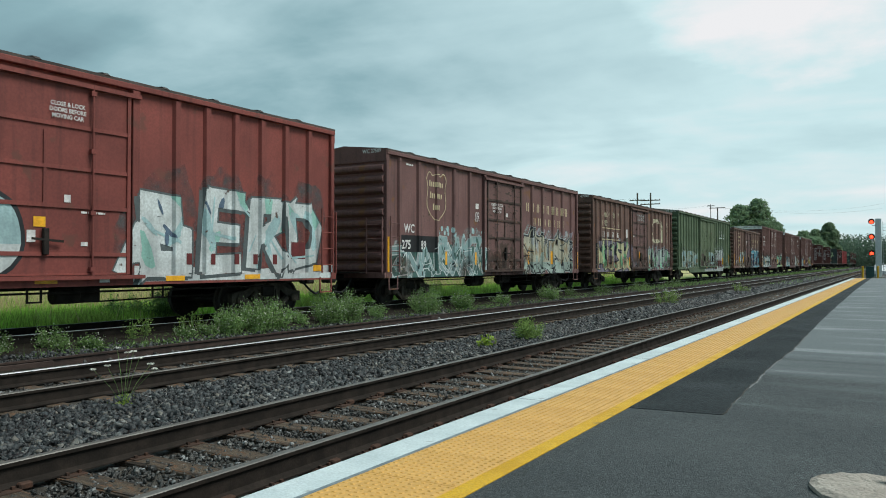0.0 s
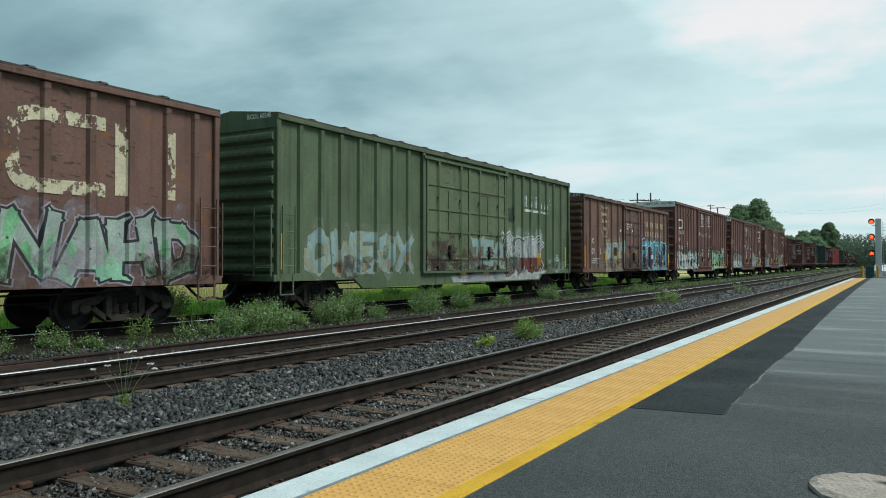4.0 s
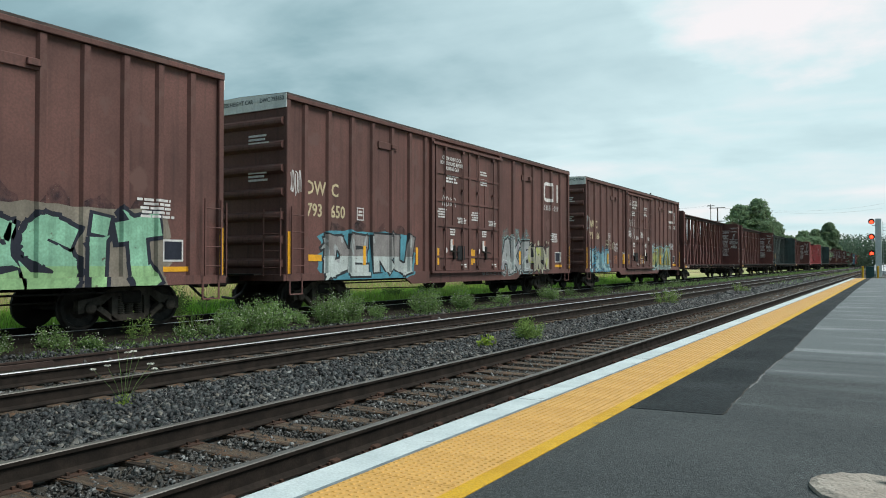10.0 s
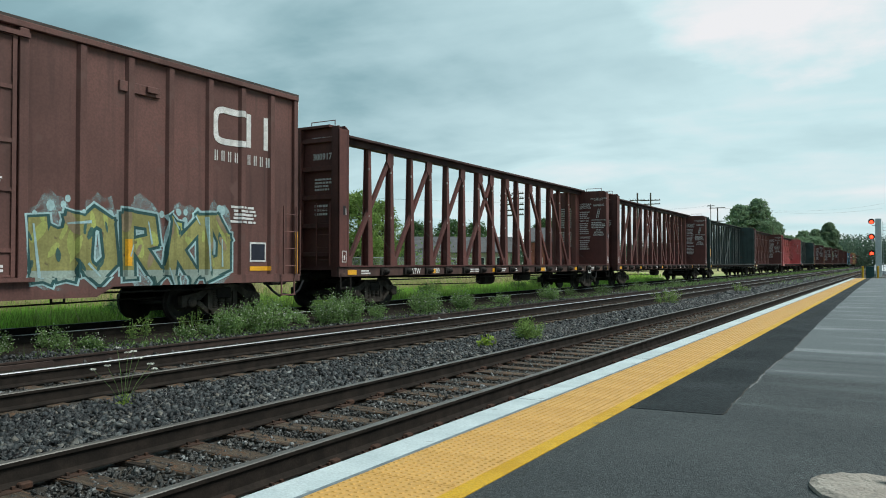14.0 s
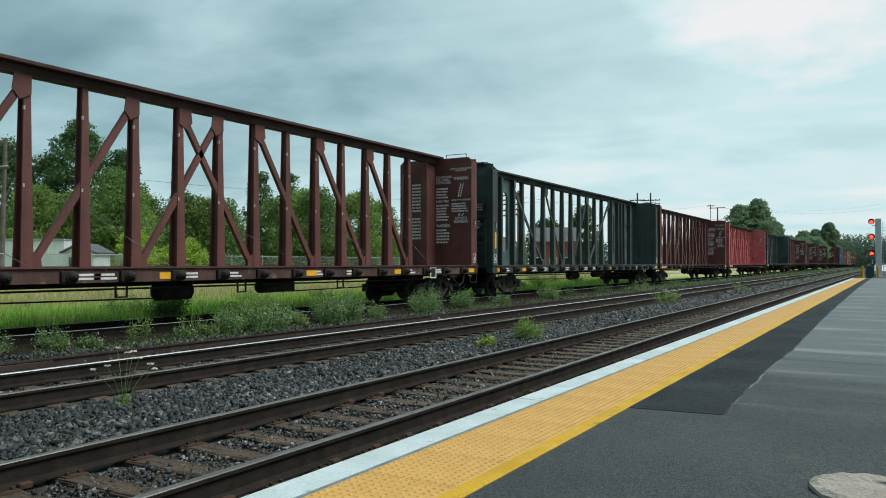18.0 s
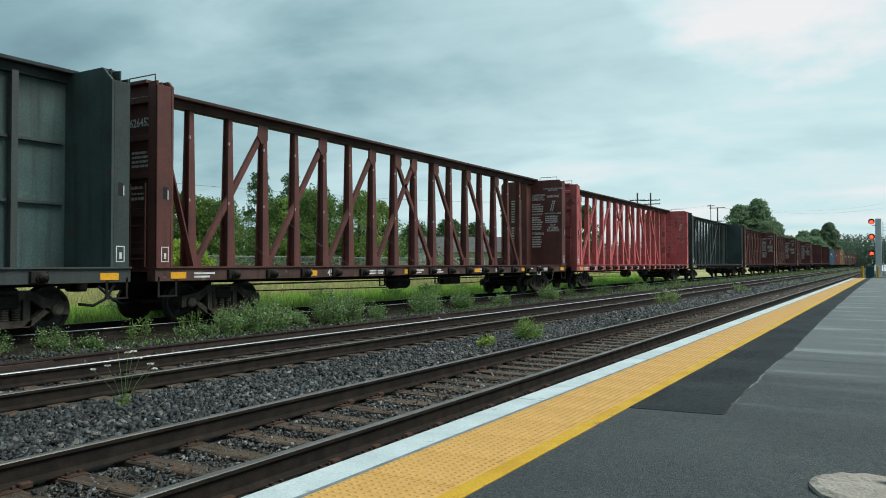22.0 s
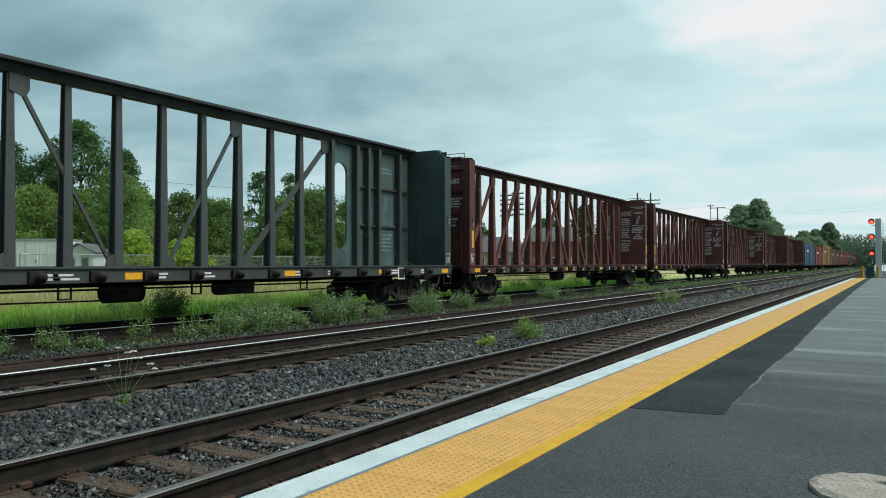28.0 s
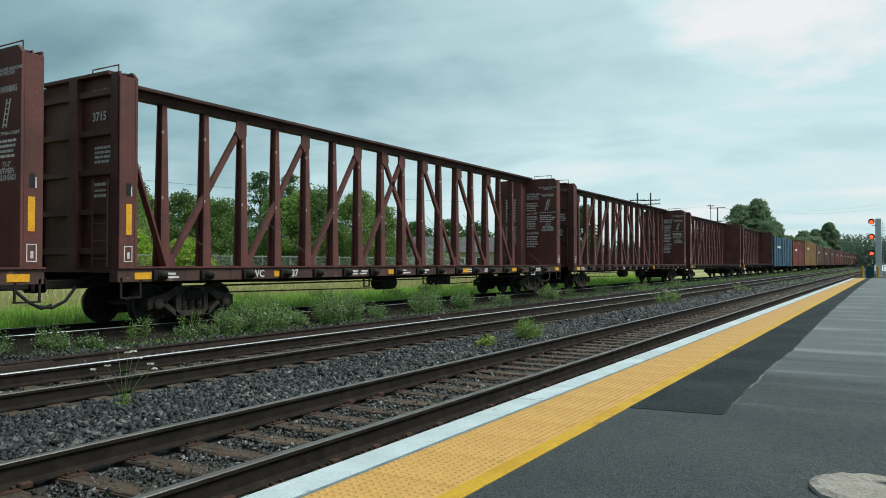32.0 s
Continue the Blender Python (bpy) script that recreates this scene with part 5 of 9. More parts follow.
def ribbon(pts, w0, w1=None):
    """Quads along a line, w0 wide at its start and w1 at its end."""
    w1 = w0 if w1 is None else w1
    n = len(pts)
    left, right = [], []
    for i, (y, z) in enumerate(pts):
        a, b = pts[max(0, i - 1)], pts[min(n - 1, i + 1)]
        dy, dz = b[0] - a[0], b[1] - a[1]
        d = math.hypot(dy, dz) or 1.0
        w = (w0 + (w1 - w0) * i / max(1, n - 1)) / 2
        ey = (dy / d * w * 0.8) * (-1 if i == 0 else 1 if i == n - 1 else 0)
        ez = (dz / d * w * 0.8) * (-1 if i == 0 else 1 if i == n - 1 else 0)
        left.append((y - dz / d * w + ey, z + dy / d * w + ez))
        right.append((y + dz / d * w + ey, z - dy / d * w + ez))
    return [[left[i], right[i], right[i + 1], left[i + 1]] for i in range(n - 1)]


def clip(poly, axis, lim, keep_above):
    out = []
    for i, b in enumerate(poly):
        a = poly[i - 1]
        ia, ib = ((q[axis] >= lim) == keep_above or q[axis] == lim for q in (a, b))
        if ia != ib:
            t = (lim - a[axis]) / (b[axis] - a[axis])
            out.append((a[0] + (b[0] - a[0]) * t, a[1] + (b[1] - a[1]) * t))
        if ib:
            out.append(b)
    return out


def zones(car):
    """The flat faces of a car's near side: (y0, y1, z0, z1, x)."""
    xi, rd, rw, ribs, doors, L, floor, H = SIDES[car.name]
    drop = car["drop"]
    d0, d1 = min(a for a, b in doors), max(b for a, b in doors)
    half = xi + 0.075
    flat = xi + 0.071
    out = [(0.0, L, floor - 0.02, floor + 0.16, flat, flat)]
    if drop:
        out.append((L * car["belly"], L * (1 - car["belly"]), floor - 0.02 - drop, floor - 0.02, flat, flat))
    z0, z1 = floor + 0.16, H - 0.13
    out += [(0.0, 0.13, z0, H, half + 0.012, half + 0.012), (L - 0.13, L, z0, H, half + 0.012, half + 0.012)]
    base = rw / 0.6
    start = 0.13
    for r in sorted(ribs) + [None]:
        end = r - base if r is not None else L - 0.13
        for p, q in ((start, min(end, d0 - 0.21)), (max(start, d1 + 0.21), end)):
            if q - p > 0.02:
                out.append((p, q, z0, z1, xi, xi))
        if r is not None:
            out += [(r - base, r - rw, z0, z1, xi, xi + rd), (r - rw, r + rw, z0, z1, xi + rd, xi + rd), (r + rw, r + base, z0, z1, xi + rd, xi)]
            start = r + base
    for y in (d0 - 0.13, d1 + 0.13):
        out.append((y - 0.08, y + 0.08, z0, z1, half + 0.035, half + 0.035))
    for a, b in doors:
        out.append((a, b, z0 + 0.02, z1 - 0.12, half + 0.01, half + 0.01))
    return out


def lay(car, polys, material, level, name, label="", zlim=None):
    """Lays flat shapes of paint on the car's side, cut to its panels and posts, level 1 being the lowest coat."""
    m = Mesh()
    zs = zones(car)
    for k, poly in enumerate(polys):
        if zlim:
            poly = clip(clip(poly, 1, zlim[0], True), 1, zlim[1], False)
            if len(poly) < 3:
                continue
        ys, zz = [p[0] for p in poly], [p[1] for p in poly]
        a0, a1, b0, b1 = min(ys), max(ys), min(zz), max(zz)
        for y0, y1, z0, z1, x, xb in zs:
            if a1 <= y0 or a0 >= y1 or b1 <= z0 or b0 >= z1:
                continue
            q = poly
            for ax, lim, up in ((0, y0, True), (0, y1, False), (1, z0, True), (1, z1, False)):
                q = clip(q, ax, lim, up) if q else q
            if len(q) > 2:
                d = x + 0.0022 * level + 0.00012 * (k % 12)
                m.add([(d + (xb - x) * (y - y0) / (y1 - y0), y, z) for y, z in q], [tuple(range(len(q)))])
    if m.v:
        ob = part(name, m, material, car, label)
        if name.startswith(("graffiti", "company", "tag", "stencil")):
            ob["kind"] = "stuff"
        return ob


SPRAYED = {}


def spray(name, col, dirt=0.62):
    m = mat("spray_" + name, col, tuple(c * dirt for c in col), rough=0.72, scale=1.7, fine=22, bump=0.03, streak=0.5, spots=(0.085, 0.055, 0.045), spot_at=0.665, scab=(0.07, 0.045, 0.036), scab_at=0.79)
    SPRAYED[m.name] = col
    return m


def mist(base, flaked=False):
    """Overspray in the colour of another paint, thin and patchy, or paint that has flaked off in places: the wall shows through."""
    name = ("flaked_" if flaked else "mist_") + base.name
    if name in MATS:
        return MATS[name]
    m = mat(name, SPRAYED[base.name], rough=0.8, scale=2, fine=20, bump=0)
    nt = m.node_tree
    tc, n, r = nt.nodes.new("ShaderNodeTexCoord"), nt.nodes.new("ShaderNodeTexNoise"), nt.nodes.new("ShaderNodeMapRange")
    n.inputs["Scale"].default_value = 2.4
    n.inputs["Detail"].default_value = 9.0
    n.inputs["Roughness"].default_value = 0.7
    for i, v in enumerate((0.46, 0.50, 0.0, 1.0) if flaked else (0.40, 0.66, 0.0, 0.7)):
        r.inputs[i + 1].default_value = v
    clear, mix = nt.nodes.new("ShaderNodeBsdfTransparent"), nt.nodes.new("ShaderNodeMixShader")
    nt.links.new(tc.outputs["Object"], n.inputs["Vector"])
    nt.links.new(n.outputs["Fac"], r.inputs[0])
    nt.links.new(r.outputs[0], mix.inputs[0])
    nt.links.new(clear.outputs[0], mix.inputs[1])
    nt.links.new(nt.nodes["Principled BSDF"].outputs[0], mix.inputs[2])
    nt.links.new(mix.outputs[0], nt.nodes["Material Output"].inputs[0])
    return m


FORMS = [
    [[(0.15, 0.0), (0.2, 1.0), (0.75, 0.9), (0.7, 0.62), (0.25, 0.52), (0.8, 0.42), (0.8, 0.08), (0.2, 0.02)]],
    [[(0.85, 0.95), (0.2, 0.9), (0.15, 0.5), (0.15, 0.06), (0.85, 0.05)], [(0.2, 0.5), (0.75, 0.52)]],
    [[(0.15, 0.0), (0.15, 0.95), (0.7, 0.95), (0.75, 0.6), (0.2, 0.5)], [(0.4, 0.5), (0.85, 0.0)]],
    [[(0.2, 0.0), (0.15, 0.95)], [(0.2, 0.95), (0.75, 0.85), (0.85, 0.5), (0.7, 0.1), (0.2, 0.02)]],
    [[(0.85, 0.85), (0.5, 1.0), (0.15, 0.8), (0.4, 0.55), (0.8, 0.4), (0.7, 0.08), (0.15, 0.05)]],
    [[(0.2, 0.0), (0.18, 1.0)], [(0.85, 0.95), (0.3, 0.45), (0.85, 0.0)]],
    [[(0.15, 0.1), (0.2, 0.8), (0.5, 1.0), (0.8, 0.8), (0.85, 0.25), (0.5, 0.0), (0.15, 0.2)]],
    [[(0.1, 0.92), (0.9, 0.95)], [(0.5, 0.95), (0.45, 0.05), (0.7, 0.0)]],
    [[(0.1, 0.9), (0.85, 0.95), (0.3, 0.35), (0.12, 0.05), (0.9, 0.08)]],
    [[(0.15, 0.0), (0.2, 0.7), (0.5, 0.95), (0.8, 0.7), (0.85, 0.0)]],
]


def graffiti(car, y0, y1, z0, z1, fill, edge, seed, forms, back=None, low=None, low_at=0.4, shine=None, weight=0.30, lean=0.0, extra=None, spread=1.3, glow=0.13, label="spray-painted graffiti"):
    """A spray-painted piece: a cloudy ground, heavy outlined forms, a second colour low down, shading and highlights."""
    rng = random.Random(seed)
    w = (y1 - y0) / len(forms)
    h = z1 - z0
    if back:
        n = 46
        blob = []
        for i in range(n):
            a = 2 * math.pi * i / n
            r = 1 + rng.uniform(-0.06, 0.08)
            c, s = math.cos(a), math.sin(a)
            k = (abs(c) ** 5 + abs(s) ** 5) ** -0.2
            blob.append(((y0 + y1) / 2 + c * k * r * ((y1 - y0) / 2 + 0.12), (z0 + z1) / 2 + s * k * r * (h / 2 + 0.07)))
        lay(car, [blob], back, 1, "graffiti_ground", label)
    lines = []
    for i, f in enumerate(forms):
        oy = y0 + i * w + rng.uniform(-0.04, 0.04) * w
        oz = z0 + rng.uniform(-0.03, 0.05) * h
        hh = h * rng.uniform(0.88, 1.02)
        for stroke in FORMS[f]:
            pts = [(oy + w * ((u - 0.5) * spread * 0.86 + 0.5) + lean * (v - 0.5) * h + rng.uniform(-0.07, 0.07) * w, oz + hh * (0.08 + 0.84 * v) + rng.uniform(-0.05, 0.05) * h) for u, v in stroke]
            lines.append((smooth_line(pts, 4) if len(pts) > 2 else pts, w * weight * rng.uniform(0.9, 1.15)))
    lay(car, [q for p, t in lines for q in ribbon(p, t + glow, t + glow * 1.25)], edge, 2, "graffiti_outline", label)
    fills = [q for p, t in lines for q in ribbon(p, t * 0.92, t * 1.06)]
    if low:
        zc = z0 + h * low_at
        lay(car, fills, fill, 3, "graffiti_fill", label, (zc, 99))
        lay(car, fills, low, 3, "graffiti_low_fill", label, (-9, zc))
    else:
        lay(car, fills, fill, 3, "graffiti_fill", label)
    if shine:
        sh = []
        for p, t in lines:
            a = rng.randrange(0, max(1, len(p) - 4))
            seg = p[a:a + rng.randint(3, 5)]
            if len(seg) > 1:
                d = rng.choice((-1, 1)) * t * 0.22
                sh += ribbon([(y + d, z + t * 0.12) for y, z in seg], t * 0.13, t * 0.28)
        for _ in range(len(forms) * 3):
            cy, cz, r = rng.uniform(y0, y1), rng.uniform(z0, z1), rng.uniform(0.03, 0.09)
            sh.append([(cy + r * math.cos(a * 1.047), cz + r * 1.2 * math.sin(a * 1.047)) for a in range(6)])
        lay(car, sh, shine, 4, "graffiti_shading", label)
    if extra:
        ex = []
        for _ in range(len(forms) * 2):
            cy, cz = rng.uniform(y0, y1), rng.uniform(z0, z1)
            a, l = rng.uniform(0.5, 2.6), rng.uniform(0.15, 0.5)
            ex.append([(cy, cz), (cy + l * math.cos(a), cz + l * math.sin(a)), (cy + l * 0.6 * math.cos(a + 0.5), cz + l * 0.5 * math.sin(a + 0.5))])
        lay(car, ex, extra, 5, "graffiti_marks", label)


LETTERS = {
    "A": [[(0.0, 0.0), (0.42, 1.0), (0.58, 1.0), (1.0, 0.0)], [(0.22, 0.36), (0.78, 0.36)]],
    "B": [[(0.1, 0.0), (0.1, 1.0), (0.75, 0.95), (0.8, 0.62), (0.3, 0.52), (0.9, 0.40), (0.85, 0.04), (0.1, 0.0)]],
    "D": [[(0.1, 0.0), (0.1, 1.0)], [(0.0, 0.98), (0.65, 0.95), (0.95, 0.6), (0.85, 0.15), (0.1, 0.02)]],
    "E": [[(0.95, 0.95), (0.1, 0.98), (0.1, 0.02), (0.95, 0.04)], [(0.1, 0.5), (0.8, 0.52)]],
    "H": [[(0.1, 0.0), (0.15, 1.0)], [(0.9, 0.0), (0.85, 1.0)], [(0.1, 0.45), (0.9, 0.5)]],
    "I": [[(0.5, 0.0), (0.45, 0.66)], [(0.48, 0.9), (0.48, 1.0)]],
    "K": [[(0.1, 0.0), (0.12, 1.0)], [(0.9, 1.0), (0.25, 0.48), (0.95, 0.0)]],
    "M": [[(0.0, 0.0), (0.15, 1.0), (0.5, 0.35), (0.85, 1.0), (1.0, 0.0)]],
    "N": [[(0.08, 0.0), (0.12, 1.0), (0.88, 0.05), (0.92, 1.0)]],
    "O": [[(0.12, 0.3), (0.2, 0.85), (0.5, 1.0), (0.82, 0.82), (0.88, 0.25), (0.5, 0.0), (0.15, 0.15), (0.12, 0.4)]],
    "P": [[(0.12, 0.0), (0.12, 0.98), (0.8, 0.92), (0.85, 0.55), (0.2, 0.45)]],
    "R": [[(0.1, 0.0), (0.1, 0.98), (0.8, 0.94), (0.85, 0.6), (0.2, 0.48)], [(0.4, 0.46), (0.98, 0.0)]],
    "S": [[(0.92, 0.92), (0.3, 1.0), (0.1, 0.72), (0.85, 0.4), (0.8, 0.05), (0.05, 0.04)]],
    "T": [[(0.0, 0.92), (1.0, 0.98)], [(0.5, 0.95), (0.45, 0.02), (0.85, 0.0)]],
    "U": [[(0.08, 1.0), (0.15, 0.15), (0.5, 0.0), (0.85, 0.15), (0.9, 1.0)]],
    "W": [[(0.0, 1.0), (0.22, 0.0), (0.5, 0.7), (0.78, 0.0), (1.0, 1.0)]],
    "X": [[(0.05, 0.0), (0.95, 1.0)], [(0.05, 1.0), (0.95, 0.0)]],
    "Z": [[(0.05, 0.95), (0.95, 0.98), (0.08, 0.03), (0.98, 0.05)]],
}


def slab(pts, w0, w1, grow=0.0):
    """Flat bars along a line, each one pushed past its corners, so that the corners stay sharp."""
    out, n = [], len(pts) - 1
    for i, (a, b) in enumerate(zip(pts, pts[1:])):
        d = math.hypot(b[0] - a[0], b[1] - a[1]) or 1.0
        ty, tz = (b[0] - a[0]) / d, (b[1] - a[1]) / d
        wa, wb = ((w0 + (w1 - w0) * k / n) / 2 + grow for k in (i, i + 1))
        ea, eb = wa * 0.72, wb * 0.72
        a, b = (a[0] - ty * ea, a[1] - tz * ea), (b[0] + ty * eb, b[1] + tz * eb)
        out.append([(a[0] - tz * wa, a[1] + ty * wa), (a[0] + tz * wa, a[1] - ty * wa), (b[0] + tz * wb, b[1] - ty * wb), (b[0] - tz * wb, b[1] + ty * wb)])
    return out


def inside(poly, shape):
    """The part of a polygon that lies in a convex shape (corners counter-clockwise)."""
    for a, b in zip(shape, shape[1:] + shape[:1]):
        out = []
        side = [(b[0] - a[0]) * (q[1] - a[1]) - (b[1] - a[1]) * (q[0] - a[0]) for q in poly]
        for i in range(len(poly)):
            p0, p1, s0, s1 = poly[i - 1], poly[i], side[i - 1], side[i]
            if (s0 > 0) != (s1 > 0):
                t = s0 / (s0 - s1)
                out.append((p0[0] + (p1[0] - p0[0]) * t, p0[1] + (p1[1] - p0[1]) * t))
            if s1 > 0:
                out.append(p1)
        poly = out
        if len(poly) < 3:
            return []
    return poly


def piece(car, y0, y1, z0, z1, letters, fill, edge, seed, weight=0.30, rim=0.06, halo=None, halo_rim=0.12, shade=None, low=None, low_at=0.35, patches=(), back=None,
          spikes=0, rounded=False, drops=None, strokes=None, label="large spray-painted graffiti lettering"):
    """Heavy angular sprayed letters that overlap: ground, outer rim, drop shadow, outline, fill, patches of other colours."""
    rng = random.Random(seed)
    n = len(letters)
    w, h = (y1 - y0) / n, z1 - z0
    lines = []
    for i, ch in enumerate(letters):
        oy, wide = y0 + w * (i - 0.06) + rng.uniform(-0.05, 0.05) * w, w * rng.uniform(1.0, 1.14)
        oz, tall = z0 + h * rng.uniform(-0.02, 0.08), h * rng.uniform(0.84, 1.0)
        lean = rng.uniform(-0.12, 0.14) * w
        t = w * weight * rng.uniform(0.88, 1.15)
        for line in LETTERS[ch]:
            pts = [(oy + t / 2 + (wide - t) * u + lean * v + rng.uniform(-.05, .05) * w, oz + t * 0.45 + (tall - t * 0.9) * v + rng.uniform(-.035, .035) * h) for u, v in line]
            if rounded and len(pts) > 2:
                pts = smooth_line(pts, 4)
            t0, t1 = t * rng.uniform(0.8, 1.1), t * rng.uniform(0.85, 1.3)
            lines.append((pts, t0, t1))
            # pointed ends that kick out of the letter
            for end, near, tt in ((pts[0], pts[1], t0), (pts[-1], pts[-2], t1)):
                if rng.random() < (0.25 if rounded else 0.6):
                    a = math.atan2(end[1] - near[1], end[0] - near[0]) + rng.choice((-1, 1)) * rng.uniform(0.5, 1.15)
                    reach = tt * rng.uniform(0.7, 1.25)
                    lines.append(([(end[0] - 0.2 * tt * math.cos(a), end[1] - 0.2 * tt * math.sin(a)), (end[0] + reach * math.cos(a), end[1] + reach * math.sin(a))], tt * 0.8, 0.015))
    fog = mist(halo or (shade[2] if shade else None) or strokes or edge)
    for i in range(n):
        ring = []
        for k in range(22):
            a = 2 * math.pi * k / 22
            r = 1 + rng.uniform(-0.12, 0.14)
            ring.append((y0 + w * (i + 0.5) + 0.52 * w * r * math.cos(a), z0 + h * 0.56 + 0.66 * h * r * math.sin(a)))
        lay(car, [ring], fog, 0.5 + 0.25 * (i % 2), "graffiti_overspray", label)
    for _ in range(spikes):
        yy, zz = rng.uniform(y0, y1), z1 - h * 0.2
        lines.append(([(yy, zz), (yy + rng.uniform(-0.2, 0.35), zz + h * rng.uniform(0.25, 0.4))], w * weight * 0.9, 0.01))
    if back:
        blob = []
        for i in range(54):
            a = 2 * math.pi * i / 54
            c, s = math.cos(a), math.sin(a)
            k = (abs(c) ** 7 + abs(s) ** 7) ** (-1 / 7) * (1 + rng.uniform(-0.05, 0.06))
            blob.append(((y0 + y1) / 2 + c * k * ((y1 - y0) / 2 + 0.12), (z0 + z1) / 2 + s * k * (h / 2 + 0.07)))
        lay(car, [blob], back, 1, "graffiti_ground", label)
    if halo:
        lay(car, [q for a, t0, t1 in lines for q in slab(a, t0, t1, halo_rim)], halo, 1.5, "graffiti_rim", label)
    if shade:
        dy, dz, m = shade
        lay(car, [[(y + dy, z + dz) for y, z in q] for a, t0, t1 in lines for q in slab(a, t0, t1, rim * 0.6)], m, 2, "graffiti_shadow", label)
    lay(car, [q for a, t0, t1 in lines for q in slab(a, t0, t1, rim)], edge, 2.6, "graffiti_outline", label)
    fills = [q for a, t0, t1 in lines for q in slab(a, t0, t1)]
    zc = z0 + h * low_at
    if low:
        lay(car, fills, fill, 3.6, "graffiti_fill", label, (zc, 99))
        lay(car, fills, low, 3.6, "graffiti_low_fill", label, (-9, zc))
    else:
        lay(car, fills, fill, 3.6, "graffiti_fill", label)
    for k, (m, count, size, za, zb) in enumerate((a, int(b * 1.7), c * 1.15, d, e) for a, b, c, d, e in patches):
        got = []
        for _ in range(count):
            cy, cz, r = rng.uniform(y0, y1), z0 + h * rng.uniform(za, zb), size * rng.uniform(0.6, 1.3)
            tilt, thin = rng.uniform(0.9, 2.4), rng.uniform(0.22, 0.55)
            ring = [(1.35 * r * math.cos(0.785 * i) * rng.uniform(0.8, 1.15), thin * r * math.sin(0.785 * i)) for i in range(8)]
            shape = [(cy + u * math.cos(tilt) - v * math.sin(tilt), cz + u * math.sin(tilt) + v * math.cos(tilt)) for u, v in ring]
            got += [q for q in (inside(f, shape) for f in fills) if q]
        lay(car, got, m, 4.6 + 0.8 * k, "graffiti_patch", label)
    if strokes:
        got = []
        for a, t0, t1 in lines:
            if rng.random() < 0.75 and len(a) > 1:
                i = rng.randrange(len(a) - 1)
                d = rng.choice((-0.22, 0.22)) * t0
                b, c = a[i], a[i + 1]
                got += ribbon([(b[0] + d, b[1]), (c[0] + d * 0.6, c[1] + d)], t0 * 0.10, t0 * 0.18)
        lay(car, got, strokes, 6.6, "graffiti_stroke", label)
    if drops:
        got = []
        for _ in range(n * 4):
            cy, cz, r = rng.uniform(y0, y1), z1 + h * rng.uniform(-0.1, 0.16), rng.uniform(0.04, 0.09)
            got.append([(cy + r * math.cos(a * 0.785), cz + r * 1.25 * math.sin(a * 0.785)) for a in range(8)])
        lay(car, got, drops, 1.2, "graffiti_drop", label)


def scribble(car, y0, y1, z0, z1, material, seed, width=0.025, n=5):
    """A quick one-line tag."""
    rng = random.Random(seed)
    polys = []
    w = (y1 - y0) / n
    for i in range(n):
        for stroke in FORMS[rng.randrange(len(FORMS))]:
            pts = [(y0 + w * (i + 0.1 + 0.8 * u) + rng.uniform(-.06, .06) * w, z0 + (z1 - z0) * (v * 0.8 + 0.1 + rng.uniform(-.1, .1))) for u, v in stroke]
            polys += ribbon(smooth_line(pts, 3) if len(pts) > 2 else pts, width)
    lay(car, polys, material, 5, "tag", "scribbled tag")


def plates(car, rects, material, name, level=5):
    for y0, y1, z0, z1 in rects:
        lay(car, [[(y0, z0), (y1, z0), (y1, z1), (y0, z1)]], material, level, name)


def bars(car, y0, y1, z0, z1, rows, material, seed=1, level=5, name="stencil"):
    """Lines of small print that cannot be read."""
    rng = random.Random(seed)
    h = (z1 - z0) / rows
    polys = []
    for r in range(rows):
        zt = z1 - r * h
        a = y0 + rng.uniform(0, 0.18) * (y1 - y0)
        end = y1 - rng.uniform(0, 0.22) * (y1 - y0)
        while a < end:
            b = min(end, a + rng.uniform(0.14, 0.34) * (y1 - y0))
            polys.append([(a, zt - h * 0.62), (b, zt - h * 0.62), (b, zt), (a, zt)])
            a = b + 0.035 * (y1 - y0)
    lay(car, polys, material, level, name)


def words_as_bars(car, y0, y1, z0, z1, count, material, gaps=(), name="company_name"):
    """A company's name, two plain strokes for a letter."""
    step = (y1 - y0) / count
    for i in range(count):
        if i in gaps:
            continue
        a = y0 + step * (i + 0.26)
        lay(car, [[(a + d, z0), (a + d + step * 0.13, z0), (a + d + step * 0.13, z1), (a + d, z1)] for d in (0.0, step * 0.3)], material, 5, name)


def monogram(car, y0, y1, z0, z1, material):
    """The company mark in plain shapes: a rounded ribbon and two bars."""
    w, h = y1 - y0, z1 - z0
    t = 0.17 * h
    loop = [(0.50, 1.0), (0.30, 1.0), (0.14, 1.0), (0.05, 0.82), (0.05, 0.18), (0.14, 0.0), (0.40, 0.0), (0.50, 0.0)]
    lay(car, ribbon(smooth_line([(y0 + u * w, z0 + t / 2 + v * (h - t)) for u, v in loop], 4), t), material, 5, "company_mark")
    for u0, u1 in ((0.62, 0.62), (0.94, 0.94)):
        lay(car, ribbon([(y0 + u0 * w, z1 - t * 0.6), (y0 + u1 * w, z0 + t * 0.6)], t), material, 5, "company_mark")


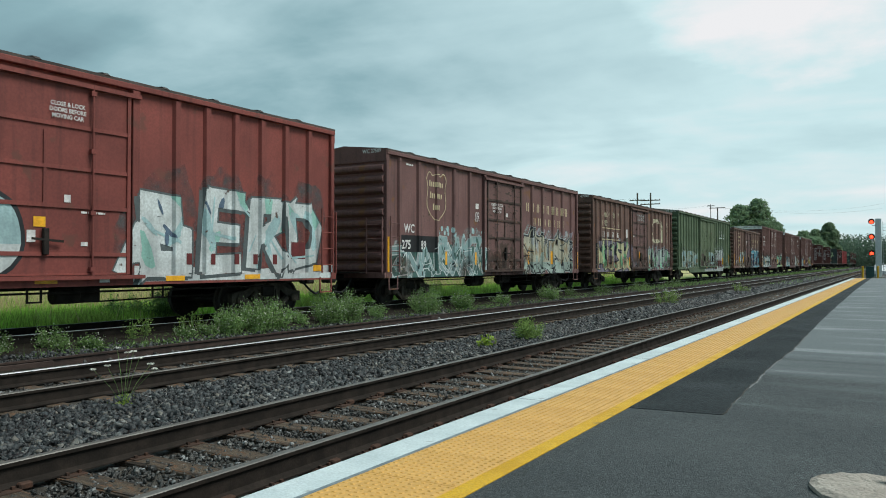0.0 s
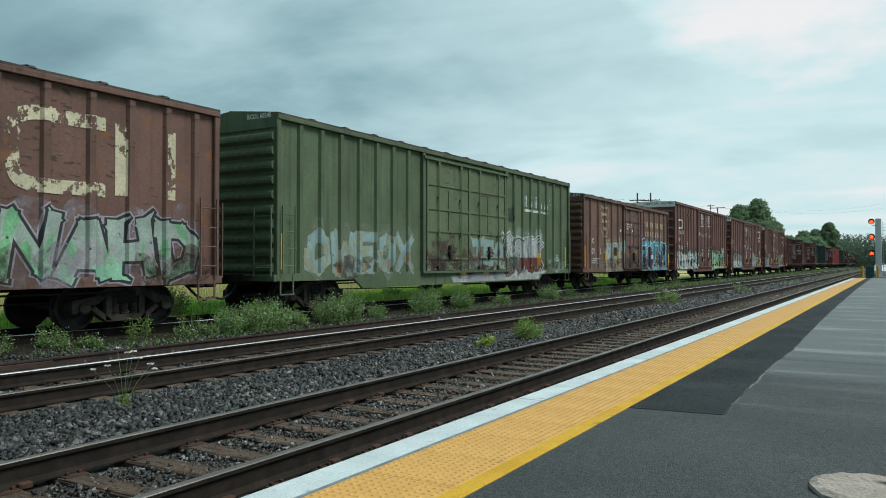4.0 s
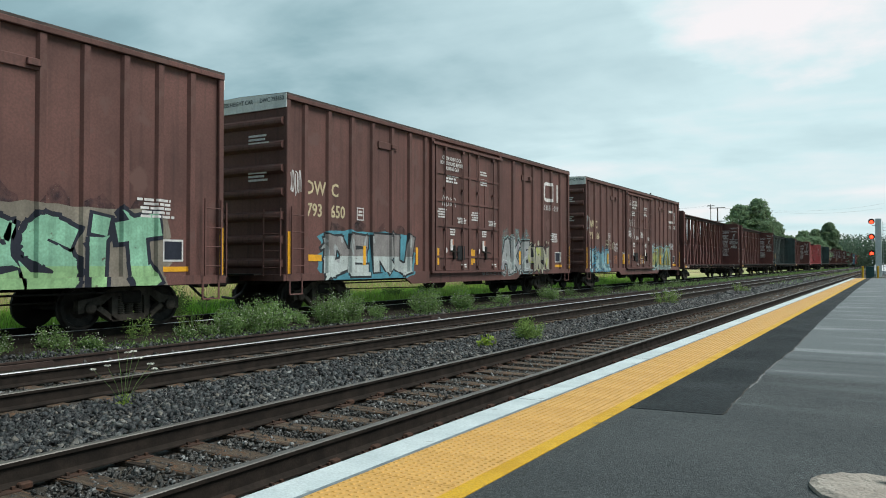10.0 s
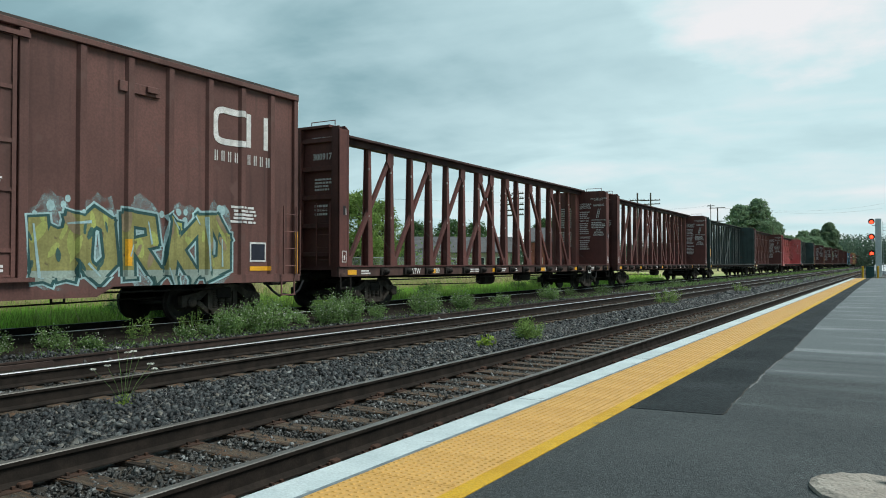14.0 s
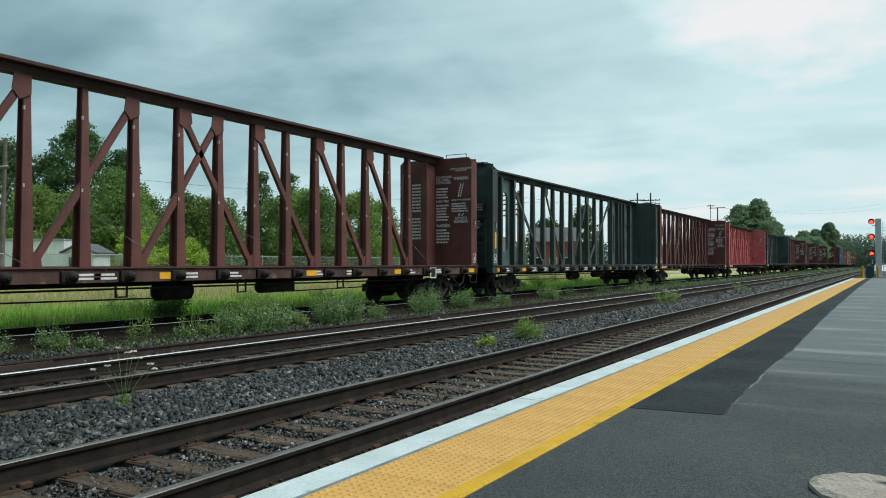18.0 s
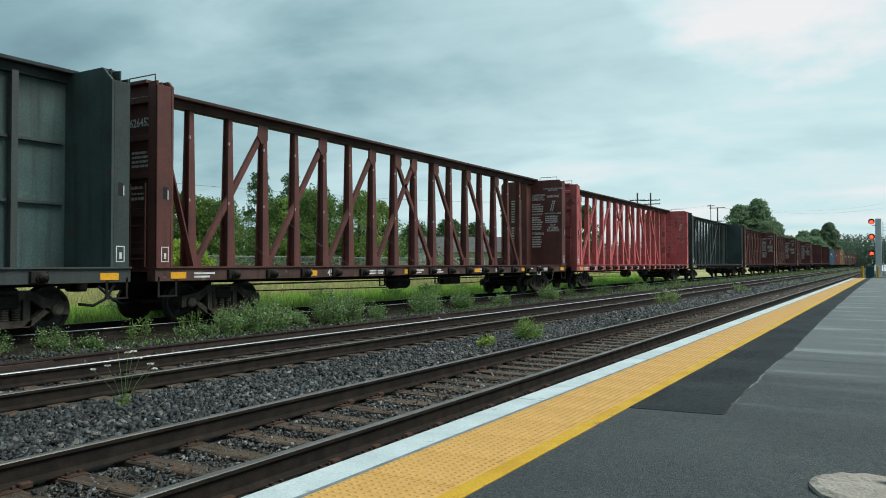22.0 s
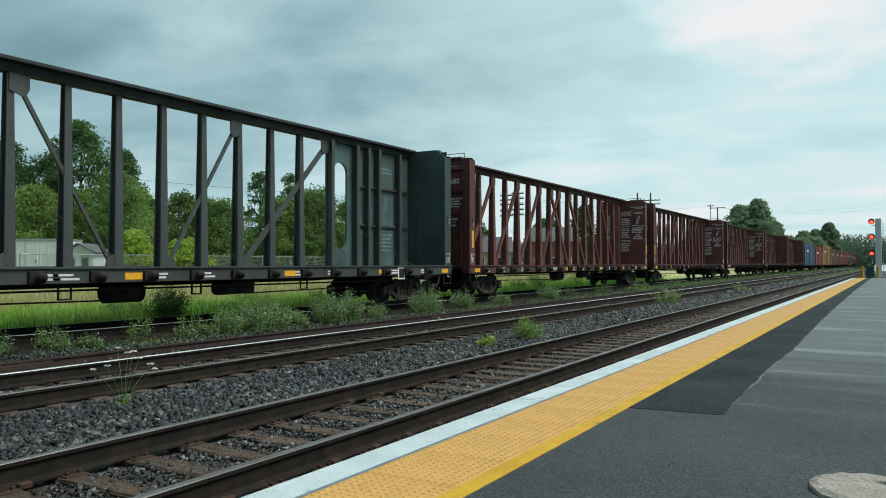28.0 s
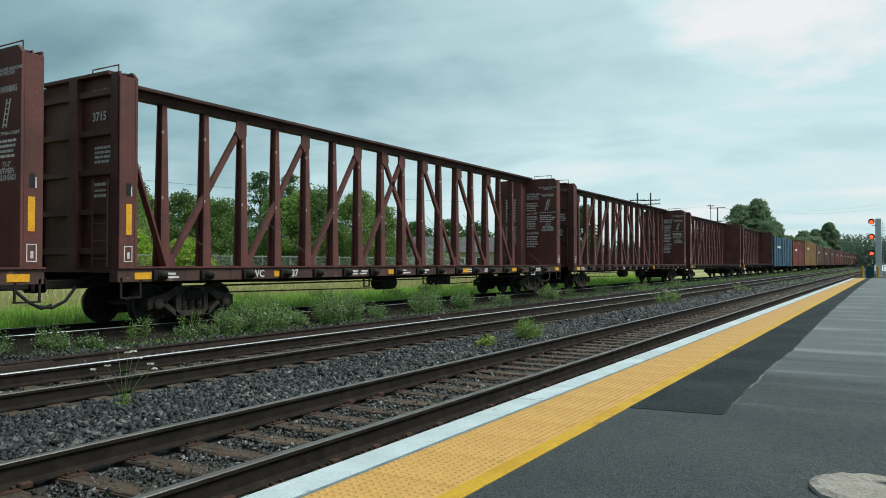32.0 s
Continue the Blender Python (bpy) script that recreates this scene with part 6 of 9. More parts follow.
def shield(car, y0, y1, z0, z1, material):
    """A shield outline with three rows of plain bars in it."""
    w, h = y1 - y0, z1 - z0
    u = [(0.0, 0.86), (0.14, 1.0), (0.3, 0.93), (0.5, 0.97), (0.7, 0.93), (0.86, 1.0), (1.0, 0.86), (0.93, 0.66), (0.98, 0.4), (0.9, 0.2), (0.5, 0.0), (0.1, 0.2), (0.02, 0.4), (0.07, 0.66), (0.0, 0.86)]
    lay(car, ribbon(smooth_line([(y0 + a * w, z0 + b * h) for a, b in u], 3), 0.028), material, 5, "company_mark")
    for a, b, v in ((0.14, 0.86, 0.70), (0.18, 0.84, 0.46), (0.32, 0.66, 0.22)):
        k, n = a, 0
        while k < b - 0.05:
            plates(car, [(y0 + k * w, y0 + (k + 0.055) * w, z0 + v * h, z0 + (v + (0.13 if n == 0 else 0.10)) * h)], material, "company_mark")
            k += 0.09
            n += 1


def number(car, words, y, z, height, material, width=0.9):
    xi = SIDES[car.name][0]
    text(words, height * 1.38, material, car, (xi + 0.014, y, z), name="car_number", width=width)


def door_words(car, words, y, z, size):
    xi = SIDES[car.name][0]
    text(words, size, M_STENCIL, car, (xi + 0.112, y, z), name="door_notice", align="CENTER", width=0.9)


def tall_door_print(car, q0, q1, first_kind, seed):
    """Small print, labels and reflectors on one leaf of a tall car's door."""
    mid = (q0 + q1) / 2
    bars(car, q0 + 0.68, q0 + 1.50, 2.44, 2.48, 1, M_STENCIL, seed + 8)
    if first_kind:
        bars(car, q0 + 0.70, q0 + 1.30, 3.84, 3.88, 1, M_STENCIL, seed + 9)
        ring = (q0 + 0.12, q0 + 0.46, 3.24, 3.52)
        for r in ((ring[0], ring[1], ring[2], ring[2] + 0.02), (ring[0], ring[1], ring[3] - 0.02, ring[3]), (ring[0], ring[0] + 0.02, ring[2], ring[3]), (ring[1] - 0.02, ring[1], ring[2], ring[3])):
            plates(car, [r], M_STENCIL, "notice_frame", 18)
        bars(car, q0 + 0.16, q0 + 0.42, 3.29, 3.47, 3, M_STENCIL, seed + 10)
        bars(car, q0 + 1.42, q0 + 1.80, 3.16, 3.36, 3, M_STENCIL, seed + 2)
        plates(car, [(mid - 0.20, mid + 0.19, 1.64, 2.36)], PAINT["gear"], "label_board", 18)
        lay(car, [[(mid - 0.17, 2.20), (mid - 0.05, 2.33), (mid - 0.01, 2.26), (mid - 0.11, 2.16)], [(mid + 0.16, 2.20), (mid + 0.06, 2.33), (mid + 0.02, 2.26), (mid + 0.11, 2.16)]], M_STENCIL, 20, "placard")
        disc = [(mid - 0.10 + 0.08 * math.cos(0.5236 * k), 1.97 + 0.10 * math.sin(0.5236 * k)) for k in range(12)]
        lay(car, [disc], M_STENCIL, 20, "placard")
        plates(car, [(mid - 0.16, mid - 0.02, 1.67, 1.83)], M_STENCIL, "placard", 20)
        bars(car, q1 - 0.42, q1 - 0.14, 1.84, 2.22, 5, M_STENCIL, seed + 3)
        plates(car, [(q1 - 0.84, q1 - 0.42, 1.40, 1.54)], M_STENCIL, "placard", 18)
        plates(car, [(q1 - 0.80, q1 - 0.46, 1.43, 1.51)], PAINT["gear"], "placard", 20)
        reflectors(car, [(q0 + 0.05, q0 + 0.17, 1.42, 1.98), (q0 + 0.55, q0 + 0.68, 1.74, 1.9)])
    else:
        bars(car, q0 + 0.08, q0 + 0.70, 2.66, 2.98, 4, M_STENCIL, seed + 2)
        bars(car, q1 - 0.86, q1 - 0.18, 2.54, 2.74, 4, M_STENCIL, seed + 3)
        bars(car, mid - 0.24, mid + 0.18, 2.12, 2.36, 3, M_STENCIL, seed + 9)
        plates(car, [(mid - 0.22, mid - 0.02, 1.66, 2.02)], M_STENCIL, "placard", 18)
        plates(car, [(mid - 0.10, mid - 0.02, 1.84, 2.02)], CORAL, "placard", 20)
        disc = [(q0 + 0.62 + 0.07 * math.cos(0.5236 * k), 1.66 + 0.09 * math.sin(0.5236 * k)) for k in range(12)]
        lay(car, [disc], M_STENCIL, 18, "placard")
        reflectors(car, [(q0 + 0.10, q0 + 0.22, 1.2, 1.72)])
    bars(car, q1 - 0.56, q1 - 0.15, 1.08, 1.22, 2, M_STENCIL, seed + 5)


def reflectors(car, rects):
    plates(car, rects, M_REFLECT, "reflector", 6)


WHITE = spray("white", (0.66, 0.70, 0.70))
PALE = spray("pale_blue", (0.42, 0.60, 0.62))
LIME = spray("lime", (0.36, 0.62, 0.30))
GREYP = spray("grey", (0.40, 0.42, 0.42))
DARK = spray("dark", (0.025, 0.03, 0.035))
DTEAL = spray("dark_teal", (0.03, 0.10, 0.10))
SKYB = spray("sky_blue", (0.12, 0.38, 0.52))
NAVY = spray("navy", (0.02, 0.05, 0.13))
CREAMP = spray("cream", (0.58, 0.53, 0.38))
YELP = spray("yellow", (0.52, 0.46, 0.10))
ORANGE = spray("orange", (0.60, 0.22, 0.10))
WINE = spray("wine", (0.16, 0.025, 0.025))
LILAC = spray("lilac", (0.22, 0.19, 0.25))
LILACP = spray("pale_lilac", (0.36, 0.33, 0.38))
SLATE = spray("slate", (0.10, 0.12, 0.125))
AQUA = spray("aqua", (0.34, 0.62, 0.54))
BRUISE = spray("dusk_blue", (0.10, 0.15, 0.22))
SEA = spray("sea_green", (0.26, 0.38, 0.38))
FOREST = spray("forest", (0.055, 0.13, 0.115))
BONE = spray("bone", (0.46, 0.44, 0.34))
CELADON = spray("celadon", (0.36, 0.45, 0.40))
SANDY = spray("sandy", (0.34, 0.26, 0.16))
STRAW = spray("straw", (0.50, 0.48, 0.29))
LEAFG = spray("leaf_green", (0.20, 0.47, 0.25))
CORAL = spray("coral", (0.55, 0.24, 0.15))
MINTG = spray("mint_green", (0.30, 0.60, 0.42))
MAROONP = spray("maroon", (0.17, 0.045, 0.04))
SAGE = spray("sage", (0.28, 0.33, 0.26))
WORNBLUE = spray("worn_blue", (0.27, 0.43, 0.47), 0.6)
TAUPE = spray("taupe", (0.27, 0.235, 0.19), 0.6)
RUSTP = spray("rust", (0.10, 0.055, 0.035))
NIGHT = spray("night", (0.030, 0.028, 0.042))
CYANP = spray("cyan", (0.10, 0.33, 0.42))
FROST = spray("frost", (0.54, 0.60, 0.585))
INK = spray("ink", (0.018, 0.022, 0.04))
SMOKE = spray("smoke", (0.27, 0.25, 0.245))
OLIVEY = spray("olive_yellow", (0.33, 0.31, 0.11))
LIMEY = spray("lime_yellow", (0.44, 0.48, 0.14))


def decorate():
    a, b, c, d, e, f, g, h = car_a, car_b, car_c, car_d, car_e, car_f, car_g, car_h
    # the red car
    piece(a, 9.95, 15.35, 1.0, 2.85, "BERD", WHITE, SLATE, 4, 0.31, 0.045, shade=(-0.10, -0.05, SLATE), patches=((AQUA, 7, 0.3, 0.1, 1.0), (PALE, 6, 0.3, 0.0, 0.6), (BRUISE, 3, 0.16, 0.3, 0.8)), strokes=PALE)
    piece(a, 9.3, 10.15, 1.05, 2.15, "A", WHITE, SLATE, 2, 0.3, 0.03)
    lay(a, [[(9.7, 0.9), (15.55, 0.88), (15.55, 1.2), (13.0, 1.12), (9.7, 1.2)]], WHITE, 1, "graffiti_ground")
    graffiti(a, 5.2, 7.4, 1.0, 2.4, PALE, DARK, 3, [3, 6], low=WHITE, weight=0.32)
    door_words(a, "CLOSE & LOCK\nDOORS BEFORE\nMOVING CAR", 8.35, 3.95, 0.105)
    reflectors(a, [(7.8, 8.2, 0.9, 1.0), (10.44, 10.9, 0.9, 1.0), (12.54, 13.0, 0.9, 1.0), (14.9, 15.2, 1.05, 1.2), (7.76, 7.97, 1.86, 2.03)])
    plates(a, [(7.65, 7.8, 1.6, 1.8), (9.0, 9.2, 0.9, 1.0), (8.3, 8.42, 2.3, 2.43), (8.62, 8.75, 1.55, 1.62)], M_STENCIL, "placard")
    plates(a, [(11.0 + 0.62 * i, 11.14 + 0.62 * i, 1.22, 1.45) for i in range(5)] + [(14.1, 14.6, 1.35, 1.75)], WINE, "bare_patch", 6)
    bars(a, 8.6, 9.1, 2.1, 2.16, 1, M_STENCIL, 4)
    # the brown car with the shield
    shield(b, 2.22, 3.41, 2.58, 4.09, M_CREAM)
    number(b, "WC", 0.98, 2.16, 0.26, M_STENCIL)
    plates(b, [(0.74, 1.98, 1.58, 2.08), (1.85, 2.78, 1.58, 2.08)], M_BLACKP, "number_panel", 4)
    number(b, "275", 0.86, 1.68, 0.26, M_STENCIL)
    number(b, "89", 1.88, 1.68, 0.26, M_STENCIL)
    piece(b, 0.3, 5.95, 0.80, 1.75, "ZNAKXRN", SEA, WHITE, 11, 0.26, 0.035, back=FOREST, patches=((DARK, 22, 0.06, 0.0, 1.0), (FOREST, 10, 0.2, 0.0, 0.8), (CREAMP, 4, 0.12, 0.2, 1.0)), strokes=WHITE)
    piece(b, 2.9, 5.9, 1.2, 2.2, "RAKZ", SEA, GREYP, 12, 0.28, 0.03, patches=((FOREST, 5, 0.15, 0.0, 0.8), (DARK, 9, 0.05, 0.0, 1.0)), drops=PALE)
    piece(b, 9.25, 14.45, 0.85, 2.35, "RNUSK", BONE, DARK, 17, 0.36, 0.075, halo=FROST, halo_rim=0.105, low=CELADON, low_at=0.3, patches=((SANDY, 14, 0.2, 0.3, 1.0), (GREYP, 5, 0.2, 0.5, 1.0), (SLATE, 8, 0.13, 0.0, 0.9), (CELADON, 6, 0.2, 0.0, 0.6)), drops=LILACP, strokes=DARK, spikes=3)
    words_as_bars(b, 9.45, 14.0, 3.28, 3.62, 9, M_CREAM)
    words_as_bars(b, 10.1, 13.65, 2.76, 3.06, 7, M_CREAM)
    door_words(b, "CLOSE AND LOCK\nDOOR BEFORE\nMOVING CAR", 6.85, 3.3, 0.12)
    reflectors(b, [(0.02, 0.12, 1.0, 2.0), (3.35, 3.47, 1.2, 1.62), (5.35, 5.47, 1.2, 1.62), (7.55, 7.68, 1.4, 1.8), (9.7, 9.84, 1.2, 1.75), (12.0, 12.14, 1.2, 1.75), (14.86, 14.98, 1.0, 1.75)])
    plates(b, [(5.4, 5.62, 3.12, 3.3), (7.6, 7.74, 2.95, 3.08)], M_STENCIL, "placard")
    scribble(b, 5.35, 5.7, 2.65, 3.05, M_STENCIL, 5, n=2)
    bars(b, 1.0, 1.6, 4.12, 4.2, 1, M_STENCIL, 6)
    # the second brown car
    words_as_bars(c, 1.35, 4.3, 3.55, 3.85, 8, mist(CREAMP, True))
    words_as_bars(c, 1.35, 4.3, 3.1, 3.4, 8, mist(CREAMP, True))
    plates(c, [(1.35, 4.3, 2.98, 3.02), (1.35, 4.3, 2.42, 2.46)], M_CREAM, "stencil")
    number(c, "40", 2.15, 2.56, 0.28, M_STENCIL)
    number(c, "50", 2.97, 2.56, 0.28, M_STENCIL)
    number(c, "86", 3.75, 2.56, 0.28, M_STENCIL)
    words_as_bars(c, 1.35, 1.95, 2.56, 2.84, 3, M_STENCIL)
    piece(c, 0.7, 6.0, 0.84, 2.3, "MUSK", STRAW, DARK, 21, 0.29, 0.075, back=LILAC, shade=(-0.12, 0.02, DARK), patches=((LEAFG, 16, 0.19, 0.1, 1.0), (CORAL, 11, 0.13, 0.0, 0.5)), spikes=4, drops=LILACP)
    piece(c, 9.2, 14.5, 0.86, 2.1, "WNAHD", CELADON, DARK, 22, 0.31, 0.055, halo=LILACP, halo_rim=0.09, low=MINTG, low_at=0.3, patches=((LEAFG, 9, 0.2, 0.2, 1.0), (GREYP, 9, 0.22, 0.0, 0.8)))
    monogram(c, 10.4, 13.9, 2.45, 3.9, mist(CREAMP, True))
    scribble(c, 7.0, 8.6, 3.6, 4.0, GREYP, 6, 0.05, 4)
    reflectors(c, [(0.75, 0.85, 1.3, 2.0), (5.9, 6.02, 1.1, 1.6), (7.5, 7.62, 1.5, 1.9), (9.9, 10.0, 1.2, 1.7)])
    plates(c, [(5.35, 5.65, 2.6, 3.05), (6.3, 6.6, 2.7, 2.8)], M_STENCIL, "placard")
    # the green car
    words_as_bars(d, 13.7, 16.6, 3.45, 3.9, 6, mist(FROST, True))
    bars(d, 13.7, 16.7, 3.2, 3.36, 1, mist(FROST, True), 8)
    scribble(d, 12.15, 12.8, 2.75, 3.4, DARK, 9, 0.03, 4)
    piece(d, 11.95, 15.6, 0.86, 2.3, "ZOUK", GREYP, DARK, 31, 0.34, 0.035, halo=FROST, halo_rim=0.10, low=MAROONP, low_at=0.42, patches=((FROST, 8, 0.14, 0.5, 1.0), (FROST, 6, 0.05, 0.1, 0.4)), rounded=True, strokes=FROST)
    lay(d, [[(8.2, 0.62), (15.0, 0.62), (15.9, 0.95), (12.0, 0.98), (8.0, 0.82)]], GREYP, 1, "graffiti_ground")
    scribble(d, 11.4, 15.0, 0.62, 0.86, WHITE, 10, 0.022, 11)
    scribble(d, 8.5, 11.0, 0.63, 0.84, FROST, 11, 0.022, 8)
    piece(d, 9.5, 11.75, 1.15, 2.1, "TEO", SEA, SAGE, 32, 0.26, 0.03, patches=((WINE, 4, 0.14, 0.0, 0.6),))
    piece(d, 1.0, 6.0, 0.95, 2.1, "OWEOX", SEA, SAGE, 33, 0.24, 0.03, patches=((SANDY, 7, 0.2, 0.0, 0.5), (SAGE, 10, 0.25, 0.0, 1.0)))
    reflectors(d, [(15.05, 15.17, 1.15, 1.65), (18.0, 18.1, 1.1, 1.95), (10.2, 10.6, 0.86, 0.96), (8.6, 9.0, 0.86, 0.96), (0.2, 0.3, 1.1, 1.95)])
    bars(d, 16.95, 17.3, 1.3, 1.6, 4, WHITE, 12)
    bars(d, 10.0, 10.9, 3.55, 3.6, 1, WINE, 13)
    # the rusty car
    shield(e, 2.51, 3.69, 2.55, 4.05, M_CREAM)
    number(e, "273", 1.12, 1.70, 0.26, M_STENCIL)
    number(e, "12", 2.22, 1.70, 0.26, M_STENCIL)
    number(e, "WC", 1.0, 2.2, 0.24, M_STENCIL)
    words_as_bars(e, 9.25, 14.2, 3.33, 3.65, 9, M_CREAM)
    words_as_bars(e, 9.95, 13.75, 2.78, 3.08, 7, M_CREAM)
    piece(e, 3.15, 6.05, 0.85, 2.25, "BEK", WORNBLUE, CREAMP, 41, 0.36, 0.025, low=TAUPE, low_at=0.45, patches=((TAUPE, 12, 0.14, 0.3, 1.0), (RUSTP, 16, 0.10, 0.2, 1.0)), back=TAUPE)
    plates(e, [(4.46, 5.0, 1.63, 2.06)], M_BLACKP, "patch", 7)
    piece(e, 9.3, 14.9, 0.87, 2.45, "BOAR", NIGHT, WHITE, 42, 0.33, 0.055, back=CYANP, shade=(-0.14, -0.06, SKYB), patches=((CYANP, 12, 0.2, 0.0, 1.0), (WINE, 7, 0.17, 0.0, 0.6), (NAVY, 6, 0.2, 0.0, 0.4)), strokes=SKYB, drops=WHITE)
    door_words(e, "CLOSE AND LOCK\nDOOR BEFORE\nMOVING CAR", 6.85, 3.3, 0.12)
    scribble(e, 7.6, 8.3, 1.55, 2.0, YELP, 14, 0.03, 3)
    reflectors(e, [(0.02, 0.13, 1.05, 2.1), (3.02, 3.14, 1.3, 1.85), (5.08, 5.2, 1.3, 1.85), (9.95, 10.07, 1.15, 1.65), (12.2, 12.32, 1.15, 1.65), (15.06, 15.18, 1.1, 1.85)])
    plates(e, [(5.55, 5.75, 2.9, 3.02), (11.5, 11.8, 1.5, 1.75), (7.45, 7.55, 2.95, 3.05)], M_STENCIL, "placard")
    bars(e, 1.2, 2.1, 1.2, 1.5, 3, GREYP, 15)
    # the tall cars
    for car, num, y_num, mark, tag_seed in ((f, ("795", "001"), (1.14, 1.88), (1.11, 2.43, 3.57, 4.2), 51), (g, ("793", "650"), (0.78, 1.69), (15.37, 16.91, 3.8, 4.6), 52), (h, ("793", "166"), (0.54, 1.44), (15.12, 16.78, 3.8, 4.6), 53)):
        m = M_STENCIL if car is f else M_CREAM
        number(car, num[0], y_num[0], 2.20 if car is f else 2.42, 0.26 if car is f else 0.32, m)
        number(car, num[1], y_num[1], 2.20 if car is f else 2.42, 0.26 if car is f else 0.32, m)
        number(car, "DWC" if car is f else "DW", y_num[0] - 0.04, 2.70 if car is f else 2.96, 0.26 if car is f else 0.34, m)
        if car is not f:
            number(car, "C", y_num[1] + 0.03, 2.96, 0.34, m)
        monogram(car, *mark, M_STENCIL)
        words_as_bars(car, mark[0], mark[1] + 0.05, mark[2] - 0.36, mark[2] - 0.14, 9, M_STENCIL, gaps=(4,))
        xi, rd, rw, ribs, doors, L, floor, H = SIDES[car.name]
        (a0, a1), (b0, b1) = doors
        if car is f:
            door_words(car, "IMPORTANT\nCLOSE THIS DOOR\nBEFORE CLOSING\nMAIN DOOR\nIMPORTANT\nFERMER CETTE PORTE\nAVANT DE FERMER\nLA PORTE PRINCIPALE", (a0 + a1) / 2 - 0.02, 4.80, 0.122)
            door_words(car, "CLOSE AND LOCK\nBOTH DOORS BEFORE\nMOVING CAR\nFERMER ET VERROUILLER\nLES DEUX PORTES\nAVANT\nDE DEPLACER LE WAGON", (b0 + b1) / 2 - 0.02, 4.78, 0.125)
            plates(car, [(a0 + 0.98, a0 + 1.10, 3.22, 3.42)], M_STENCIL, "placard", 18)
        else:
            door_words(car, "CLOSE AND LOCK\nBOTH DOORS BEFORE\nMOVING CAR", (a0 + a1) / 2 - 0.1, 4.55, 0.16)
            bars(car, a0 + 0.55, a1 - 0.75, 3.80, 4.10, 3, M_STENCIL, tag_seed)
            bars(car, b0 + 0.70, b1 - 0.85, 4.25, 4.42, 2, M_STENCIL, tag_seed + 1)
            bars(car, b0 + 0.70, b1 - 0.85, 3.90, 4.16, 3, M_STENCIL, tag_seed + 7)
        for q0, q1 in doors:
            tall_door_print(car, q0, q1, car is f, tag_seed)
        bars(car, L - 2.1, L - 1.2, 2.1, 2.5, 5, M_STENCIL, tag_seed + 6)
        plates(car, [(L - 1.5, L - 1.0, 1.28, 1.72)], M_STENCIL, "placard", 5)
        plates(car, [(L - 1.46, L - 1.04, 1.32, 1.68)], INK, "placard", 7)
        plates(car, [(L - 1.5, L - 0.9, 1.08, 1.18)], M_REFLECT, "placard", 5)
        py = {f: 3.5, g: 2.8, h: 3.4}[car]
        plates(car, [(py, py + 0.30, 2.40, 2.74)], M_STENCIL, "placard", 5)
        plates(car, [(py + 0.025, py + 0.275, 2.425, 2.715)], PAINT["maroon"], "placard", 6)
        bars(car, py + 0.05, py + 0.25, 2.48, 2.66, 2, M_STENCIL, tag_seed + 11, 7)
        reflectors(car, [(0.02, 0.12, 1.0, 2.0), (3.08, 3.2, 1.2, 1.72), (5.7, 5.82, 1.2, 1.72), (9.15, 9.27, 1.25, 1.7), (13.0, 13.12, 1.2, 1.7), (L - 0.12, L - 0.02, 1.0, 2.0)])
        vent_boxes(car, xi, H, (4.3, L - 4.3))
        text(("EXCESS HEIGHT CAR" if car is g else "HEIGHT CAR") + "      " + "DWC " + num[0] + num[1], 0.15, SLATE, car, (1.45, -0.02, H - 0.12), FRONT, "end_lettering", 0.9, "RIGHT")
        end_bars(car, H)
    piece(f, 0.7, 6.9, 0.80, 2.05, "REOXAE", FROST, DTEAL, 54, 0.34, 0.05, halo=SLATE, halo_rim=0.075, patches=((DTEAL, 12, 0.13, 0.1, 0.9), (GREYP, 9, 0.2, 0.0, 0.5), (SEA, 6, 0.14, 0.3, 1.0)), spikes=7, strokes=DTEAL)
    piece(f, 11.8, 16.4, 0.70, 2.2, "HESIT", MINTG, INK, 55, 0.37, 0.085, back=TAUPE, shade=(-0.08, -0.04, INK), low=LIME, low_at=0.33, rounded=True)
    scribble(f, 6.1, 6.8, 1.7, 2.1, GREYP, 16, 0.03, 3)
    piece(g, 1.4, 5.5, 0.87, 2.05, "DERU", SMOKE, DARK, 56, 0.33, 0.06, back=CYANP, low=FROST, low_at=0.48, patches=((GREYP, 8, 0.16, 0.5, 1.0),))
    piece(g, 11.4, 14.1, 0.9, 2.25, "AKE", GREYP, DARK, 57, 0.30, 0.07, halo=SEA, halo_rim=0.10, patches=((FROST, 5, 0.2, 0.0, 0.4), (LILACP, 6, 0.2, 0.0, 1.0)), strokes=WHITE)
    piece(g, 13.8, 15.95, 0.9, 1.95, "HRN", BONE, DARK, 60, 0.33, 0.05, patches=((LIMEY, 5, 0.16, 0.0, 1.0),), drops=BONE)
    scribble(g, 0.1, 0.6, 2.85, 3.55, M_STENCIL, 17, 0.025, 4)
    scribble(g, 7.1, 8.0, 3.05, 3.4, M_STENCIL, 18, 0.022, 4)
    scribble(g, 9.8, 12.4, 0.84, 0.98, GREYP, 19, 0.02, 9)
    reflectors(g, [(0.85, 1.35, 1.3, 1.46)])
    piece(h, 0.6, 3.6, 0.85, 1.85, "PRMA", WORNBLUE, INK, 58, 0.36, 0.03, halo=SKYB, halo_rim=0.07, patches=((PALE, 9, 0.15, 0.0, 1.0), (SKYB, 7, 0.12, 0.0, 1.0), (FOREST, 2, 0.1, 0.5, 1.0), (INK, 4, 0.09, 0.0, 1.0)), strokes=INK, spikes=2)
